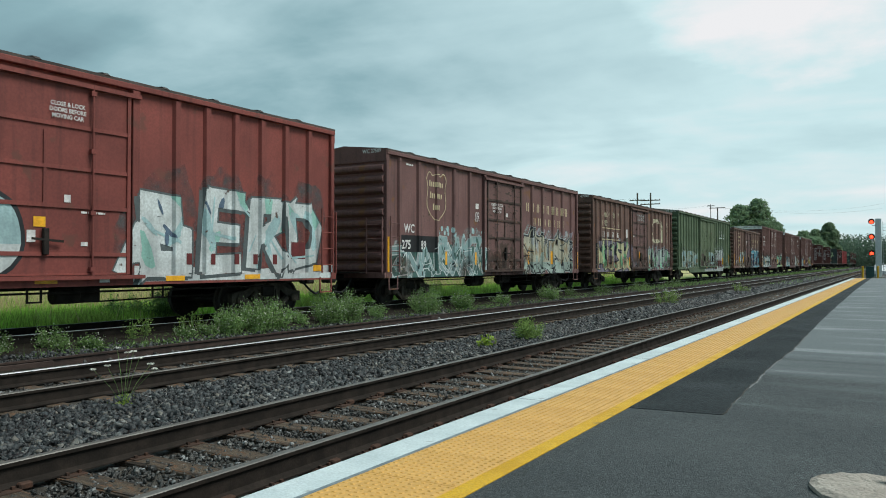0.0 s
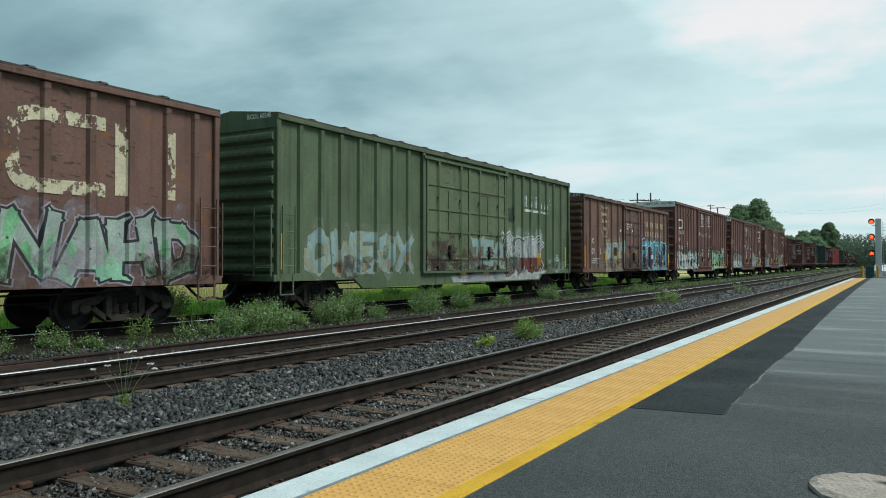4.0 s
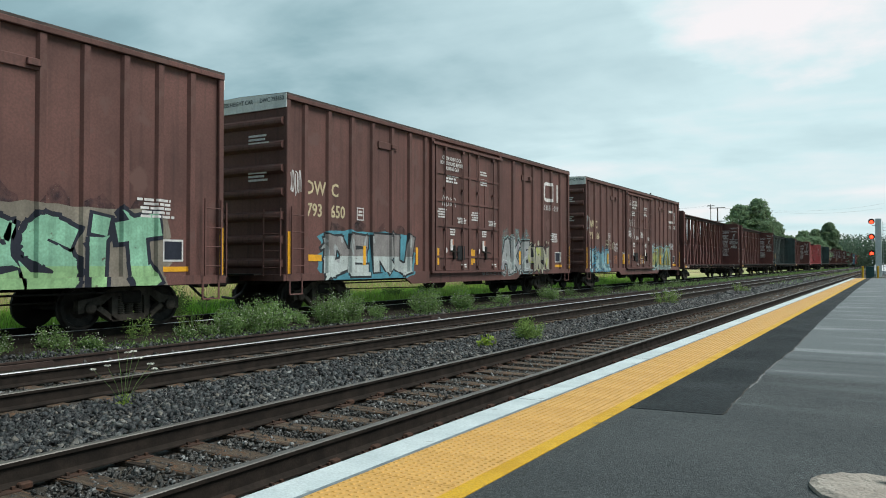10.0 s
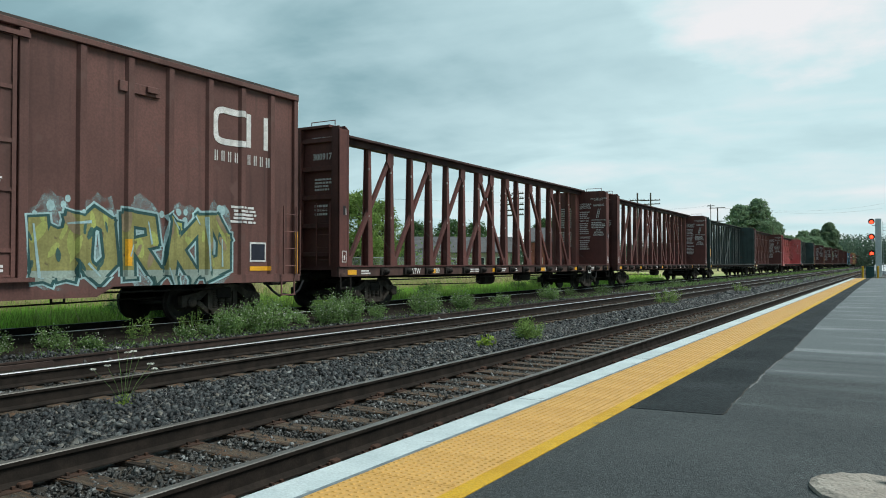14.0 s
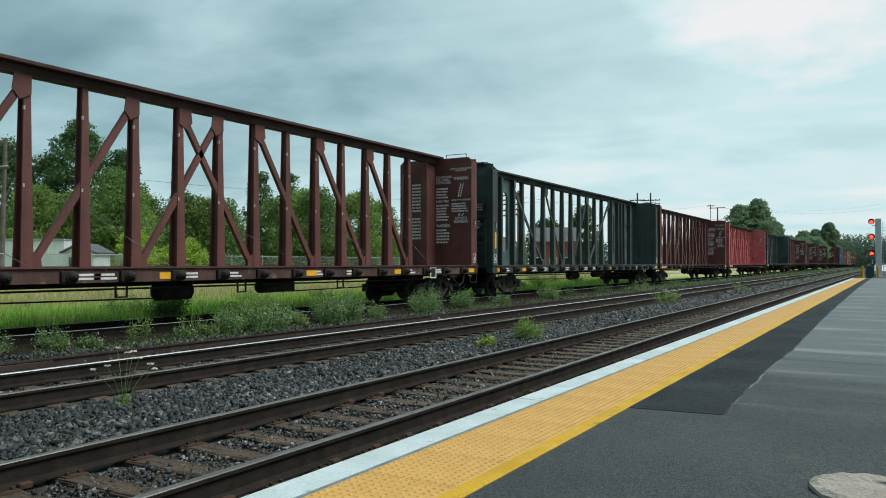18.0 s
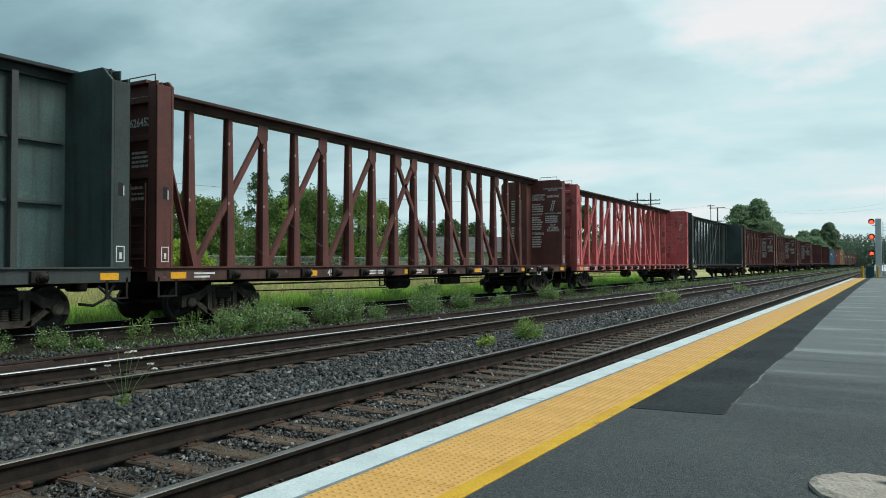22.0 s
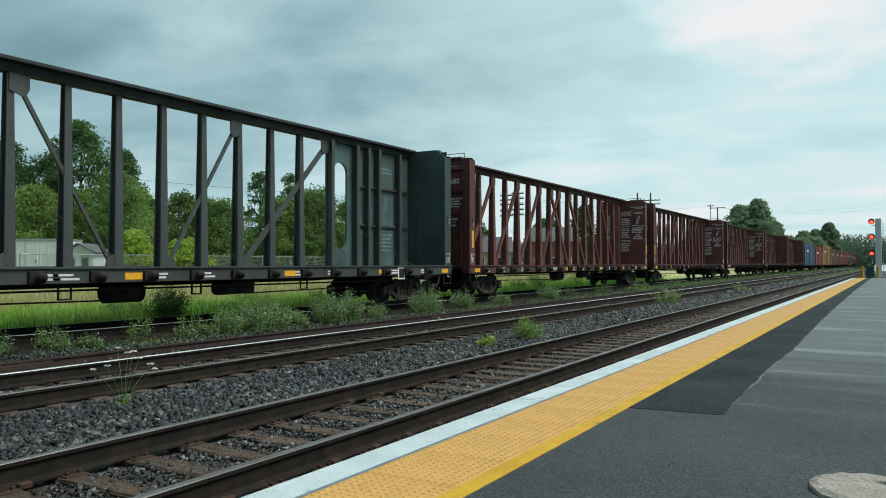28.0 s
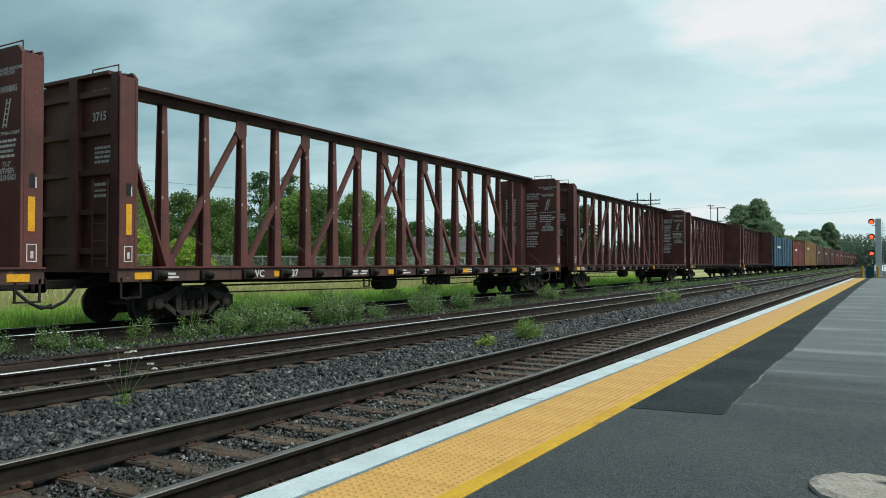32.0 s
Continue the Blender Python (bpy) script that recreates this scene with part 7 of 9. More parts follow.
    piece(h, 11.15, 15.7, 0.85, 2.2, "WORKD", OLIVEY, DTEAL, 59, 0.32, 0.06, halo=PALE, halo_rim=0.10, low=CELADON, low_at=0.2, patches=((LIMEY, 12, 0.15, 0.3, 1.0), (FOREST, 9, 0.09, 0.0, 0.9), (SANDY, 5, 0.14, 0.4, 1.0)), drops=PALE, strokes=PALE)
    for car in (g, h):
        y = SIDES[car.name][4][0][1]
        plates(car, [(y - 0.85, y - 0.38, 1.36, 1.82)], M_BLACKP, "vent_cover", 18)
    for y0, y1, z0, z1, m, sd, n in ((6.65, 7.7, 2.55, 3.7, M_STENCIL, 20, 4), (2.95, 4.2, 1.95, 2.4, CREAMP, 21, 4), (4.25, 4.9, 1.8, 2.3, M_STENCIL, 22, 4), (4.2, 4.8, 1.2, 1.7, ORANGE, 23, 3), (5.6, 6.1, 1.4, 1.9, M_STENCIL, 24, 3), (8.7, 9.6, 1.2, 1.6, M_STENCIL, 25, 5), (0.05, 0.5, 2.7, 3.6, GREYP, 26, 4), (3.3, 3.9, 1.05, 1.4, GREYP, 27, 3)):
        scribble(h, y0, y1, z0, z1, m, sd, 0.026, n)
    rng = random.Random(71)
    for car, tone, n in ((b, RUSTP, 7), (c, RUSTP, 9), (c, LILACP, 3), (d, CELADON, 6), (d, RUSTP, 5), (e, TAUPE, 8), (e, RUSTP, 9)):
        L = SIDES[car.name][5]
        for k in range(n):
            cy, ry, rz = rng.uniform(0.6, L - 0.6), rng.uniform(0.4, 1.1), rng.uniform(0.2, 0.55)
            ring = [(cy + ry * rng.uniform(0.75, 1.2) * math.cos(0.42 * i), 1.15 + rz * rng.uniform(0.7, 1.25) * math.sin(0.42 * i)) for i in range(15)]
            lay(car, [ring], mist(tone), 7.4, "graffiti_scuff", "scuffed and rusted patch")
    for car in (b, c, d, e):
        H = SIDES[car.name][7]
        text({b: "WC 27589", c: "405086", d: "BCOL 60245", e: "WC 27312"}[car], 0.16, M_STENCIL, car, (1.35, -0.02, H - 0.05), FRONT, "end_lettering", 0.9, "RIGHT")


def vent_boxes(car, xi, H, ys):
    for y in ys:
        m = Mesh().box(xi, xi + 0.05, y - 0.55, y + 0.35, H - 0.78, H - 0.58, 0.01).box(xi + 0.05, xi + 0.11, y + 0.02, y + 0.26, H - 0.72, H - 0.6, 0.01)
        part("roof_hatch_gear", m, PAINT["maroon"], car)


def end_bars(car, H):
    """Small print on the car's end."""
    rng = random.Random(7)
    for zc in (H - 0.95, H - 1.75):
        for k in range(4):
            w = rng.uniform(0.5, 0.75)
            part("end_stencil", Mesh().box(0.35, 0.35 + w, -0.064, -0.058, zc - 0.09 * k, zc - 0.09 * k + 0.05), M_STENCIL, car)


decorate()


# ---------------------------------------------------------------- writing on the lumber cars
def plate_bars(parent, x0, x1, y, z_top, rows, pitch, seed, ink):
    rng = random.Random(seed)
    for k in range(rows):
        z = z_top - k * pitch
        e = x1 - rng.uniform(0, 0.25) * (x1 - x0)
        row, a = Mesh(), x0
        while a < e:
            b = min(e, a + rng.uniform(0.05, 0.13))
            row.box(a, b, y - 0.003, y, z - pitch * 0.55, z)
            a = b + 0.02
        tagged(part("small_print", row, ink, parent), kind="stuff")


def beam_writing(car, L, marks, seed, teal, ink):
    deck, half, bulk = 1.13, 1.46, 0.42
    face = L - bulk - 0.004
    if not teal:
        for words, z, size in (("LOADING AND UNLOADING\nINSTRUCTION", 4.48, 0.082), ("WARNING", 4.12, 0.15), ("AVOID TIPPING ACCIDENT", 3.40, 0.078), ("73'-0\"\nBETWEEN\nBULKHEADS", 2.86, 0.13)):
            text(words, size, ink, car, (1.05, face, z), FRONT, "bulkhead_notice", 0.80, "CENTER", 0.85)
        for words, z, size in (("LOADING AND\nUNLOADING\nINSTRUCTION", 4.2, 0.115), ("SAFETY FIRST", 3.36, 0.11), ("WARNING", 2.5, 0.15)):
            text(words, size, ink, car, (0.06, face, z), FRONT, "bulkhead_notice", 0.78, "LEFT", 0.85)
        plate_bars(car, 0.06, 0.60, face, 3.86, 4, 0.10, seed, ink)
        plate_bars(car, 0.06, 0.58, face, 3.28, 6, 0.10, seed + 1, ink)
        plate_bars(car, 0.06, 0.60, face, 2.42, 5, 0.105, seed + 2, ink)
        plate_bars(car, 0.68, 1.40, face, 3.32, 4, 0.085, seed + 3, ink)
        plate_bars(car, -0.95, -0.25, face, 4.05, 9, 0.115, seed + 4, ink)
        plate_bars(car, -0.95, -0.25, face, 2.85, 7, 0.115, seed + 5, ink)
        # the small pictogram: a leaning ladder
        s = Mesh()
        for dx in (0.0, 0.1):
            s.bar((0.93 + dx, face - 0.003, 3.52), (1.05 + dx, face - 0.003, 4.0), 0.004, 0.025, (0, 1, 0))
        for k in range(5):
            s.bar((0.95 + 0.022 * k, face - 0.003, 3.57 + 0.09 * k), (1.05 + 0.022 * k, face - 0.003, 3.57 + 0.09 * k), 0.004, 0.02, (0, 1, 0))
        part("pictogram", s, M_STENCIL, car)
        text("ATTENTION", 0.14, M_STENCIL, car, (1.1, 0.155, 4.5), FRONT, "end_lettering", 0.9, "RIGHT")
    x = half + 0.014
    for words, yy in marks:
        text(words, 0.235, M_STENCIL, car, (x, yy, deck - 0.195), name="car_number", width=0.95)
    rng = random.Random(seed)
    for yy in (0.95, 6.9, 7.3, 9.3, 10.4, 13.2, 14.6, 17.4, 19.0):
        for k in range(2):
            w = rng.uniform(0.3, 0.55)
            part("sill_print", Mesh().box(x - 0.004, x, yy, yy + w, deck - 0.11 - 0.07 * k, deck - 0.07 - 0.07 * k), M_STENCIL, car)
    # placard with its white frame near the far truck
    p = part("placard", Mesh().box(x - 0.004, x + 0.004, L - 3.1, L - 2.75, deck - 0.35, deck - 0.0), M_STENCIL, car)
    part("placard_face", Mesh().box(x + 0.004, x + 0.008, L - 3.05, L - 2.8, deck - 0.31, deck - 0.04), M_BLACKP, p)
    # number and small print on the front bulkhead
    plate_bars(car, 0.5, 1.1, 0.176, 3.50, 4, 0.09, seed + 7, ink)
    plate_bars(car, 0.5, 0.95, 0.176, 2.80, 3, 0.11, seed + 8, ink)


M_FADED = mat("faded_stencil", (0.50, 0.26, 0.25), (0.44, 0.17, 0.17), rough=0.8, scale=6, fine=30, bump=0)
FRONT_NUM = ["300917", "3711", "730", "626452", "627", "730", "62682", "3715", "", "", ""]
SILL_NUM = [("ATW", "300", "917"), ("WC", "37", "118"), ("BCOL", "730084"), ("626", "452"), ("DWC", "627", "610"), ("BCOL", "730161"), ("DWC", "626", "321"), ("WC", "37", "36"), (), (), ()]
for k, (car, spec) in enumerate(zip(BEAM_CARS, BEAMS)):
    L, teal = spec[2], spec[4] == "arched"
    marks = list(zip(SILL_NUM[k], (3.3, 4.29) if teal else (2.15, 3.27, 4.12) if SILL_NUM[k][:1] == ("DWC",) else (4.3, 5.2) if len(SILL_NUM[k]) == 2 else (3.4, 4.7, 5.45)))
    if k < 9:
        beam_writing(car, L, marks, 100 + k, teal, M_FADED if spec[3] == "bright" else M_STENCIL)
    if FRONT_NUM[k]:
        text(FRONT_NUM[k], 0.24, M_STENCIL, car, (0.45, 0.155, 4.00), FRONT, "end_lettering", 0.9)
    for e, inward, strips in ((0.0, 1, (2, 6, 7)), (L, -1, (6,))):
        if k in strips:
            y = e + inward * 0.235
            part("reflector", Mesh().box(1.461, 1.468, y - 0.06, y + 0.06, 1.78, 2.36), M_REFLECT, car)
    if k == 3:
        part("sticker", Mesh().box(-1.38, -1.02, L - 0.43, L - 0.426, 1.75, 2.6), PALE, car, "pale blue painted figure")


# ---------------------------------------------------------------- the cars far back in the train
def far_car(label, s, L, H, paint):
    M = PAINT[paint]
    car = thing("boxcar", label, "freight car", (TRAIN_X, s, TRAIN_Z), "freight train")
    car["s"] = s
    half = 1.5
    part("body", Mesh().box(-half, half, 0, L, 0.84, H, 0.03), M, car)
    part("roof", Mesh().prism([(-half, H), (0, H + 0.18), (half, H)], 0, L, "y"), M, car)
    door = part("door", Mesh().box(half, half + 0.06, L * 0.40, L * 0.60, 1.0, H - 0.25, 0.01), M, car)
    part("lock_rod", Mesh().bar((half + 0.08, L * 0.5, 1.0), (half + 0.08, L * 0.5, H - 0.3), 0.04, 0.05), M_STEEL, door)
    rib = Mesh().box(half, half + 0.05, -0.06, 0.06, 0.9, H - 0.02).mesh("side_post")
    for i in list(range(1, 5)) + list(range(7, 11)):
        part("side_post", rib, M, car, at=(0, L * i / 11, 0))
    part("centre_sill", Mesh().box(-0.3, 0.3, 0.2, L - 0.2, 0.55, 0.84), M_STEEL, car)
    add_truck(car, 1.9)
    add_truck(car, L - 1.9)
    part("small_lettering", Mesh().box(half + 0.052, half + 0.056, L * 0.12, L * 0.3, H - 1.4, H - 1.1), M_STENCIL, car)
    return car


TAIL = [("dusty blue box car far back in the train", 396.2, 18.0, 4.5, "blue"), ("red-brown box car far back in the train", 416.0, 15.3, 4.4, "red"), ("ochre box car far back in the train", 433.0, 20.0, 4.9, "yellow"),
        ("brown box car at the train's far end", 455.0, 16.0, 4.5, "rust")]
TAIL += [("brown box car at the train's far end", 455.0 + 17.8 * i, 16.0, 4.5, ("brown", "maroon", "rust", "red")[i % 4]) for i in range(1, 11)]
CARS += [far_car(*c) for c in TAIL]

# ---------------------------------------------------------------- plants
def leafmat(name, col, col2, island=0.32):
    m = mat(name, col, col2, rough=0.6, scale=0.4, fine=3, bump=0, island=island, spec=0.25, thin=0.5)
    return m


M_BARK = mat("bark", (0.09, 0.075, 0.06), (0.05, 0.042, 0.035), rough=0.95, scale=4, fine=20, bump=0.8)
M_LEAF_D = leafmat("dark_foliage", (0.110, 0.190, 0.070), (0.078, 0.148, 0.056))
M_LEAF_M = leafmat("mid_foliage", (0.180, 0.275, 0.085), (0.125, 0.21, 0.066))
M_LEAF_L = leafmat("light_foliage", (0.255, 0.365, 0.10), (0.18, 0.275, 0.075))
# far trees: distance haze is put into this paler, greyer, more even green
M_LEAF_H = leafmat("hazy_foliage", (0.26, 0.36, 0.215), (0.20, 0.29, 0.18), 0.22)
M_LEAF_W = leafmat("wood_foliage", (0.13, 0.195, 0.135), (0.10, 0.16, 0.115), 0.22)
M_LEAF_Y = leafmat("yellow_green_foliage", (0.40, 0.53, 0.09), (0.30, 0.43, 0.07))
M_WEED = leafmat("weed_leaves", (0.205, 0.315, 0.11), (0.145, 0.235, 0.082), 0.55)
M_WEED_F = leafmat("weed_blossom", (0.78, 0.80, 0.70), (0.58, 0.63, 0.50), 0.3)
M_BLADE = leafmat("grass_blades", (0.33, 0.61, 0.09), (0.34, 0.47, 0.11), 0.5)
M_DRY = leafmat("dry_grass", (0.56, 0.48, 0.27), (0.47, 0.42, 0.22), 0.4)
M_UMBEL = mat("white_umbel", (0.75, 0.74, 0.68), (0.6, 0.6, 0.52), rough=0.8, bump=0)


def leaves(name, centres, size, material, rng, flat=0.0, shape=1.7):
    """Pointed four-cornered leaves at the centres, turned at random."""
    n = len(centres)
    base = np.array([(-0.5, 0, 0), (0, -0.5 / shape, 0.06), (0.5, 0, 0), (0, 0.5 / shape, 0.06)])
    r = turns(n, rng)
    s = size * rng.uniform(0.6, 1.3, n)
    v = np.einsum("nij,kj->nki", r, base) * s[:, None, None]
    if flat:
        v[:, :, 2] *= flat
    v = v + centres[:, None]
    f = np.arange(n * 4).reshape(n, 4)
    return fast_mesh(name, v.reshape(-1, 3), f, material)


def crown_points(rng, w, h, z0, clumps, per, tight=0.5):
    """Leaf places in clumps that fill an uneven crown, w wide and h high, from z0 upwards."""
    pts = []
    for _ in range(clumps):
        a, u = rng.uniform(0, 2 * np.pi), rng.uniform(0, 1)
        prof = np.sin(np.pi * (0.12 + 0.84 * u)) ** 0.7 * (1.0 - 0.25 * u)
        r = w / 2 * prof * np.sqrt(rng.uniform(0.25, 1.0)) * rng.uniform(0.85, 1.15)
        c = np.array([r * np.cos(a), r * np.sin(a), z0 + u * h])
        cs = tight * rng.uniform(0.6, 1.4)
        q = rng.normal(size=(per, 3))
        q /= np.linalg.norm(q, axis=1, keepdims=True)
        q *= (rng.uniform(0.3, 1.0, (per, 1)) ** 0.5) * cs
        q[:, 2] *= 0.7
        pts.append(c + q)
    return np.concatenate(pts)


def tree(label, x, y, h, w, leaf, seed, trunk=0.25, clumps=70, per=70, size=0.26, base=0.18, tight=0.085, name="tree", ground=-0.12, group=""):
    rng = np.random.default_rng(seed)
    t = thing(name, label, "tree", (x, y, ground), group)
    m = Mesh()
    m.tube((0, 0, -0.1), (0.1, 0, h * 0.35), trunk, trunk * 0.7, 9)
    m.tube((0.1, 0, h * 0.35), (0, 0.1, h * 0.85), trunk * 0.7, trunk * 0.15, 7)
    part("trunk", m, M_BARK, t)
    for k in range(7):
        a = k * 2.4 + rng.uniform(0, 1)
        z = h * (0.25 + 0.07 * k)
        l = w * 0.38
        mm = Mesh().tube((0.08, 0, z), (l * 0.6 * math.cos(a), l * 0.6 * math.sin(a), z + h * 0.12), trunk * 0.4, trunk * 0.2, 6)
        mm.tube((l * 0.6 * math.cos(a), l * 0.6 * math.sin(a), z + h * 0.12), (l * math.cos(a), l * math.sin(a), z + h * 0.24), trunk * 0.2, trunk * 0.06, 5)
        part("limb", mm, M_BARK, t)
    pts = crown_points(rng, w, h * (1 - base) * 0.97, h * base, clumps, per, max(0.25, (w + h) * tight))
    part("crown", leaves("crown", pts, size, leaf, rng), None, t)
    return t


def build_trees():
    spec = [  # label, x, y, height, width, leaves, clumps, leaf size
        ("tall dark green broadleaf tree behind the meadow", -71.9, 47.5, 16.0, 8.2, M_LEAF_D, 110, 0.34, 0.05),
        ("tall dark broadleaf tree at the wood's edge", -80.5, 44.6, 14.5, 7.5, M_LEAF_D, 90, 0.34, 0.06),
        ("tall dark broadleaf tree with an open crown", -68.5, 50.0, 13.2, 5.5, M_LEAF_D, 70, 0.32, 0.05),
        ("dark green tree behind lighter bushes", -75.5, 46.0, 12.5, 7.5, M_LEAF_D, 90, 0.32, 0.07),
        ("light green young tree beside the sheds", -60.3, 35.9, 7.6, 5.5, M_LEAF_L, 80, 0.27, 0.08),
        ("light green young tree behind the white hut", -57.5, 38.0, 7.2, 6.0, M_LEAF_L, 80, 0.27, 0.08),
        ("fresh green tree behind the fence", -52.8, 38.1, 8.7, 5.0, M_LEAF_M, 80, 0.27, 0.08),
        ("fresh green round tree behind the fence", -55.5, 41.0, 7.8, 6.0, M_LEAF_L, 80, 0.27, 0.08),
        ("dark green tree in the belt", -59.3, 45.8, 7.6, 5.5, M_LEAF_M, 80, 0.27, 0.08),
        ("dark green tree in the belt", -58.0, 49.0, 8.0, 5.5, M_LEAF_M, 80, 0.27, 0.08),
        ("dark green tree in the belt", -56.5, 50.0, 7.7, 5.5, M_LEAF_L, 80, 0.27, 0.08),
        ("mid green tree in the belt", -54.8, 51.0, 7.4, 5.0, M_LEAF_M, 80, 0.27, 0.08),
        ("tall slender poplar with a gappy crown", -68.3, 69.5, 13.0, 4.6, M_LEAF_D, 46, 0.34, 0.05),
        ("tall slender poplar with a gappy crown", -65.0, 71.5, 12.6, 4.6, M_LEAF_D, 46, 0.34, 0.05),
        ("mid green tree in the belt", -51.6, 55.2, 7.6, 6.0, M_LEAF_M, 85, 0.27, 0.08),
        ("mid green tree in the belt", -49.2, 55.4, 8.3, 6.0, M_LEAF_L, 85, 0.27, 0.08),
        ("broad green tree in the belt", -47.0, 55.6, 8.5, 5.6, M_LEAF_M, 85, 0.27, 0.08),
        ("broad green tree in the belt", -45.0, 59.2, 8.4, 5.6, M_LEAF_L, 85, 0.27, 0.08),
        ("green tree at the end of the belt", -44.9, 63.0, 7.6, 4.6, M_LEAF_L, 70, 0.27, 0.08),
        ("yellow-green bush by the fence", -41.3, 31.1, 3.4, 3.0, M_LEAF_Y, 45, 0.2, 0.08),
        ("yellow-green bush by the fence", -38.1, 32.2, 2.8, 3.6, M_LEAF_Y, 45, 0.2, 0.08),
        ("distant dark green broadleaf tree", -76.0, 117.5, 8.6, 8.0, M_LEAF_D, 60, 0.45, 0.08),
        ("distant dark green broadleaf tree", -70.7, 120.7, 9.2, 8.0, M_LEAF_D, 60, 0.45, 0.08),
        ("distant dark green broadleaf tree", -71.0, 132.0, 9.0, 9.0, M_LEAF_D, 60, 0.45, 0.08),
        ("distant dark green broadleaf tree", -59.0, 139.0, 10.0, 9.0, M_LEAF_D, 60, 0.45, 0.08),
        ("distant tall green broadleaf tree", -52.5, 142.5, 12.5, 7.0, M_LEAF_D, 60, 0.45, 0.07),
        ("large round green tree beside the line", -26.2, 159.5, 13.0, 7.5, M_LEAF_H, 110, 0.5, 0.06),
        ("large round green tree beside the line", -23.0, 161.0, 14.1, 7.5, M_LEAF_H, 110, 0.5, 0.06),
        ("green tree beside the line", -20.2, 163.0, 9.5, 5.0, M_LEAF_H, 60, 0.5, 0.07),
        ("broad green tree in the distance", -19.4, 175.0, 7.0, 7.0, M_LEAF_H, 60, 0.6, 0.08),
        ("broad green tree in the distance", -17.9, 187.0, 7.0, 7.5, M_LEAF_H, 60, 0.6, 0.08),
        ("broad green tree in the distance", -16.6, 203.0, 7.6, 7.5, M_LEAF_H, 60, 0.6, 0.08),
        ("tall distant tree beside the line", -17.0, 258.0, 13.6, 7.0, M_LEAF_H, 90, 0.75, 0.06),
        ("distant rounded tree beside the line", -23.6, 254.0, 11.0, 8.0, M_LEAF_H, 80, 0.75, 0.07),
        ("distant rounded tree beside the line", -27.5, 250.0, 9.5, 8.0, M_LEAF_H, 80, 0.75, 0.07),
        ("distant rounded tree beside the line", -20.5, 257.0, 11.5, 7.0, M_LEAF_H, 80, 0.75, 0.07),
    ]
    for i, (label, x, y, h, w, leaf, clumps, size, tight) in enumerate(spec):
        low = 0.02 if h < 9.5 and y < 70 else 0.12
        more, fine = (3.2, 0.62) if y > 150 else (2.2, 0.8)
        tree(label, x, y, h, w, leaf, 200 + i, 0.12 + h * 0.012, int(clumps * more), 78, size * (0.75 if y > 150 else 0.85), low, tight * fine, name="bush" if h < 4 else "tree", group="trees behind the line")
    # undergrowth below the belt and woods that close the horizon
    rng = np.random.default_rng(77)
    pts = []
    for k in range(150):
        u = rng.uniform(0, 1)
        x, y = -70 + 30 * u + rng.normal() * 2, 36 + 30 * u + rng.normal() * 2
        pts.append(np.array([x, y, -0.1]) + np.abs(rng.normal(size=(90, 3))) * np.array([1.1, 1.1, 1.3]) * rng.choice([-1, 1], (90, 3)) * np.array([1, 1, 0]) + np.array([0, 0, 1]) * np.abs(rng.normal(size=(90, 1))) * 1.5)
    tagged(new("undergrowth", leaves("undergrowth", np.concatenate(pts), 0.27, M_LEAF_M, rng)), "tangled green undergrowth below the tree belt", "undergrowth", kind="stuff")
    pts = []
    for k in range(420):
        u = rng.uniform(0, 1)
        if k % 3 == 0:
            x, y, hh = -120 + 40 * rng.uniform(), 30 + 170 * u, 7
        elif k % 3 == 1:
            x, y, hh = -95 + 80 * u, 190 + 90 * u + rng.normal() * 8, 7
        else:
            x, y, hh = -30 + 40 * u, 330 + 60 * rng.uniform(), 12.0
        c = np.array([x, y, 0.0])
        q = rng.normal(size=(190, 3)) * np.array([2.6, 2.6, 0.0])
        q[:, 2] = rng.uniform(0, 1, 190) ** 0.8 * hh * rng.uniform(0.6, 1.1)
        pts.append(c + q)
    tagged(new("distant_woods", leaves("distant_woods", np.concatenate(pts), 0.8, M_LEAF_W, rng)), "dark green woods along the horizon", "woods", kind="stuff")


build_trees()


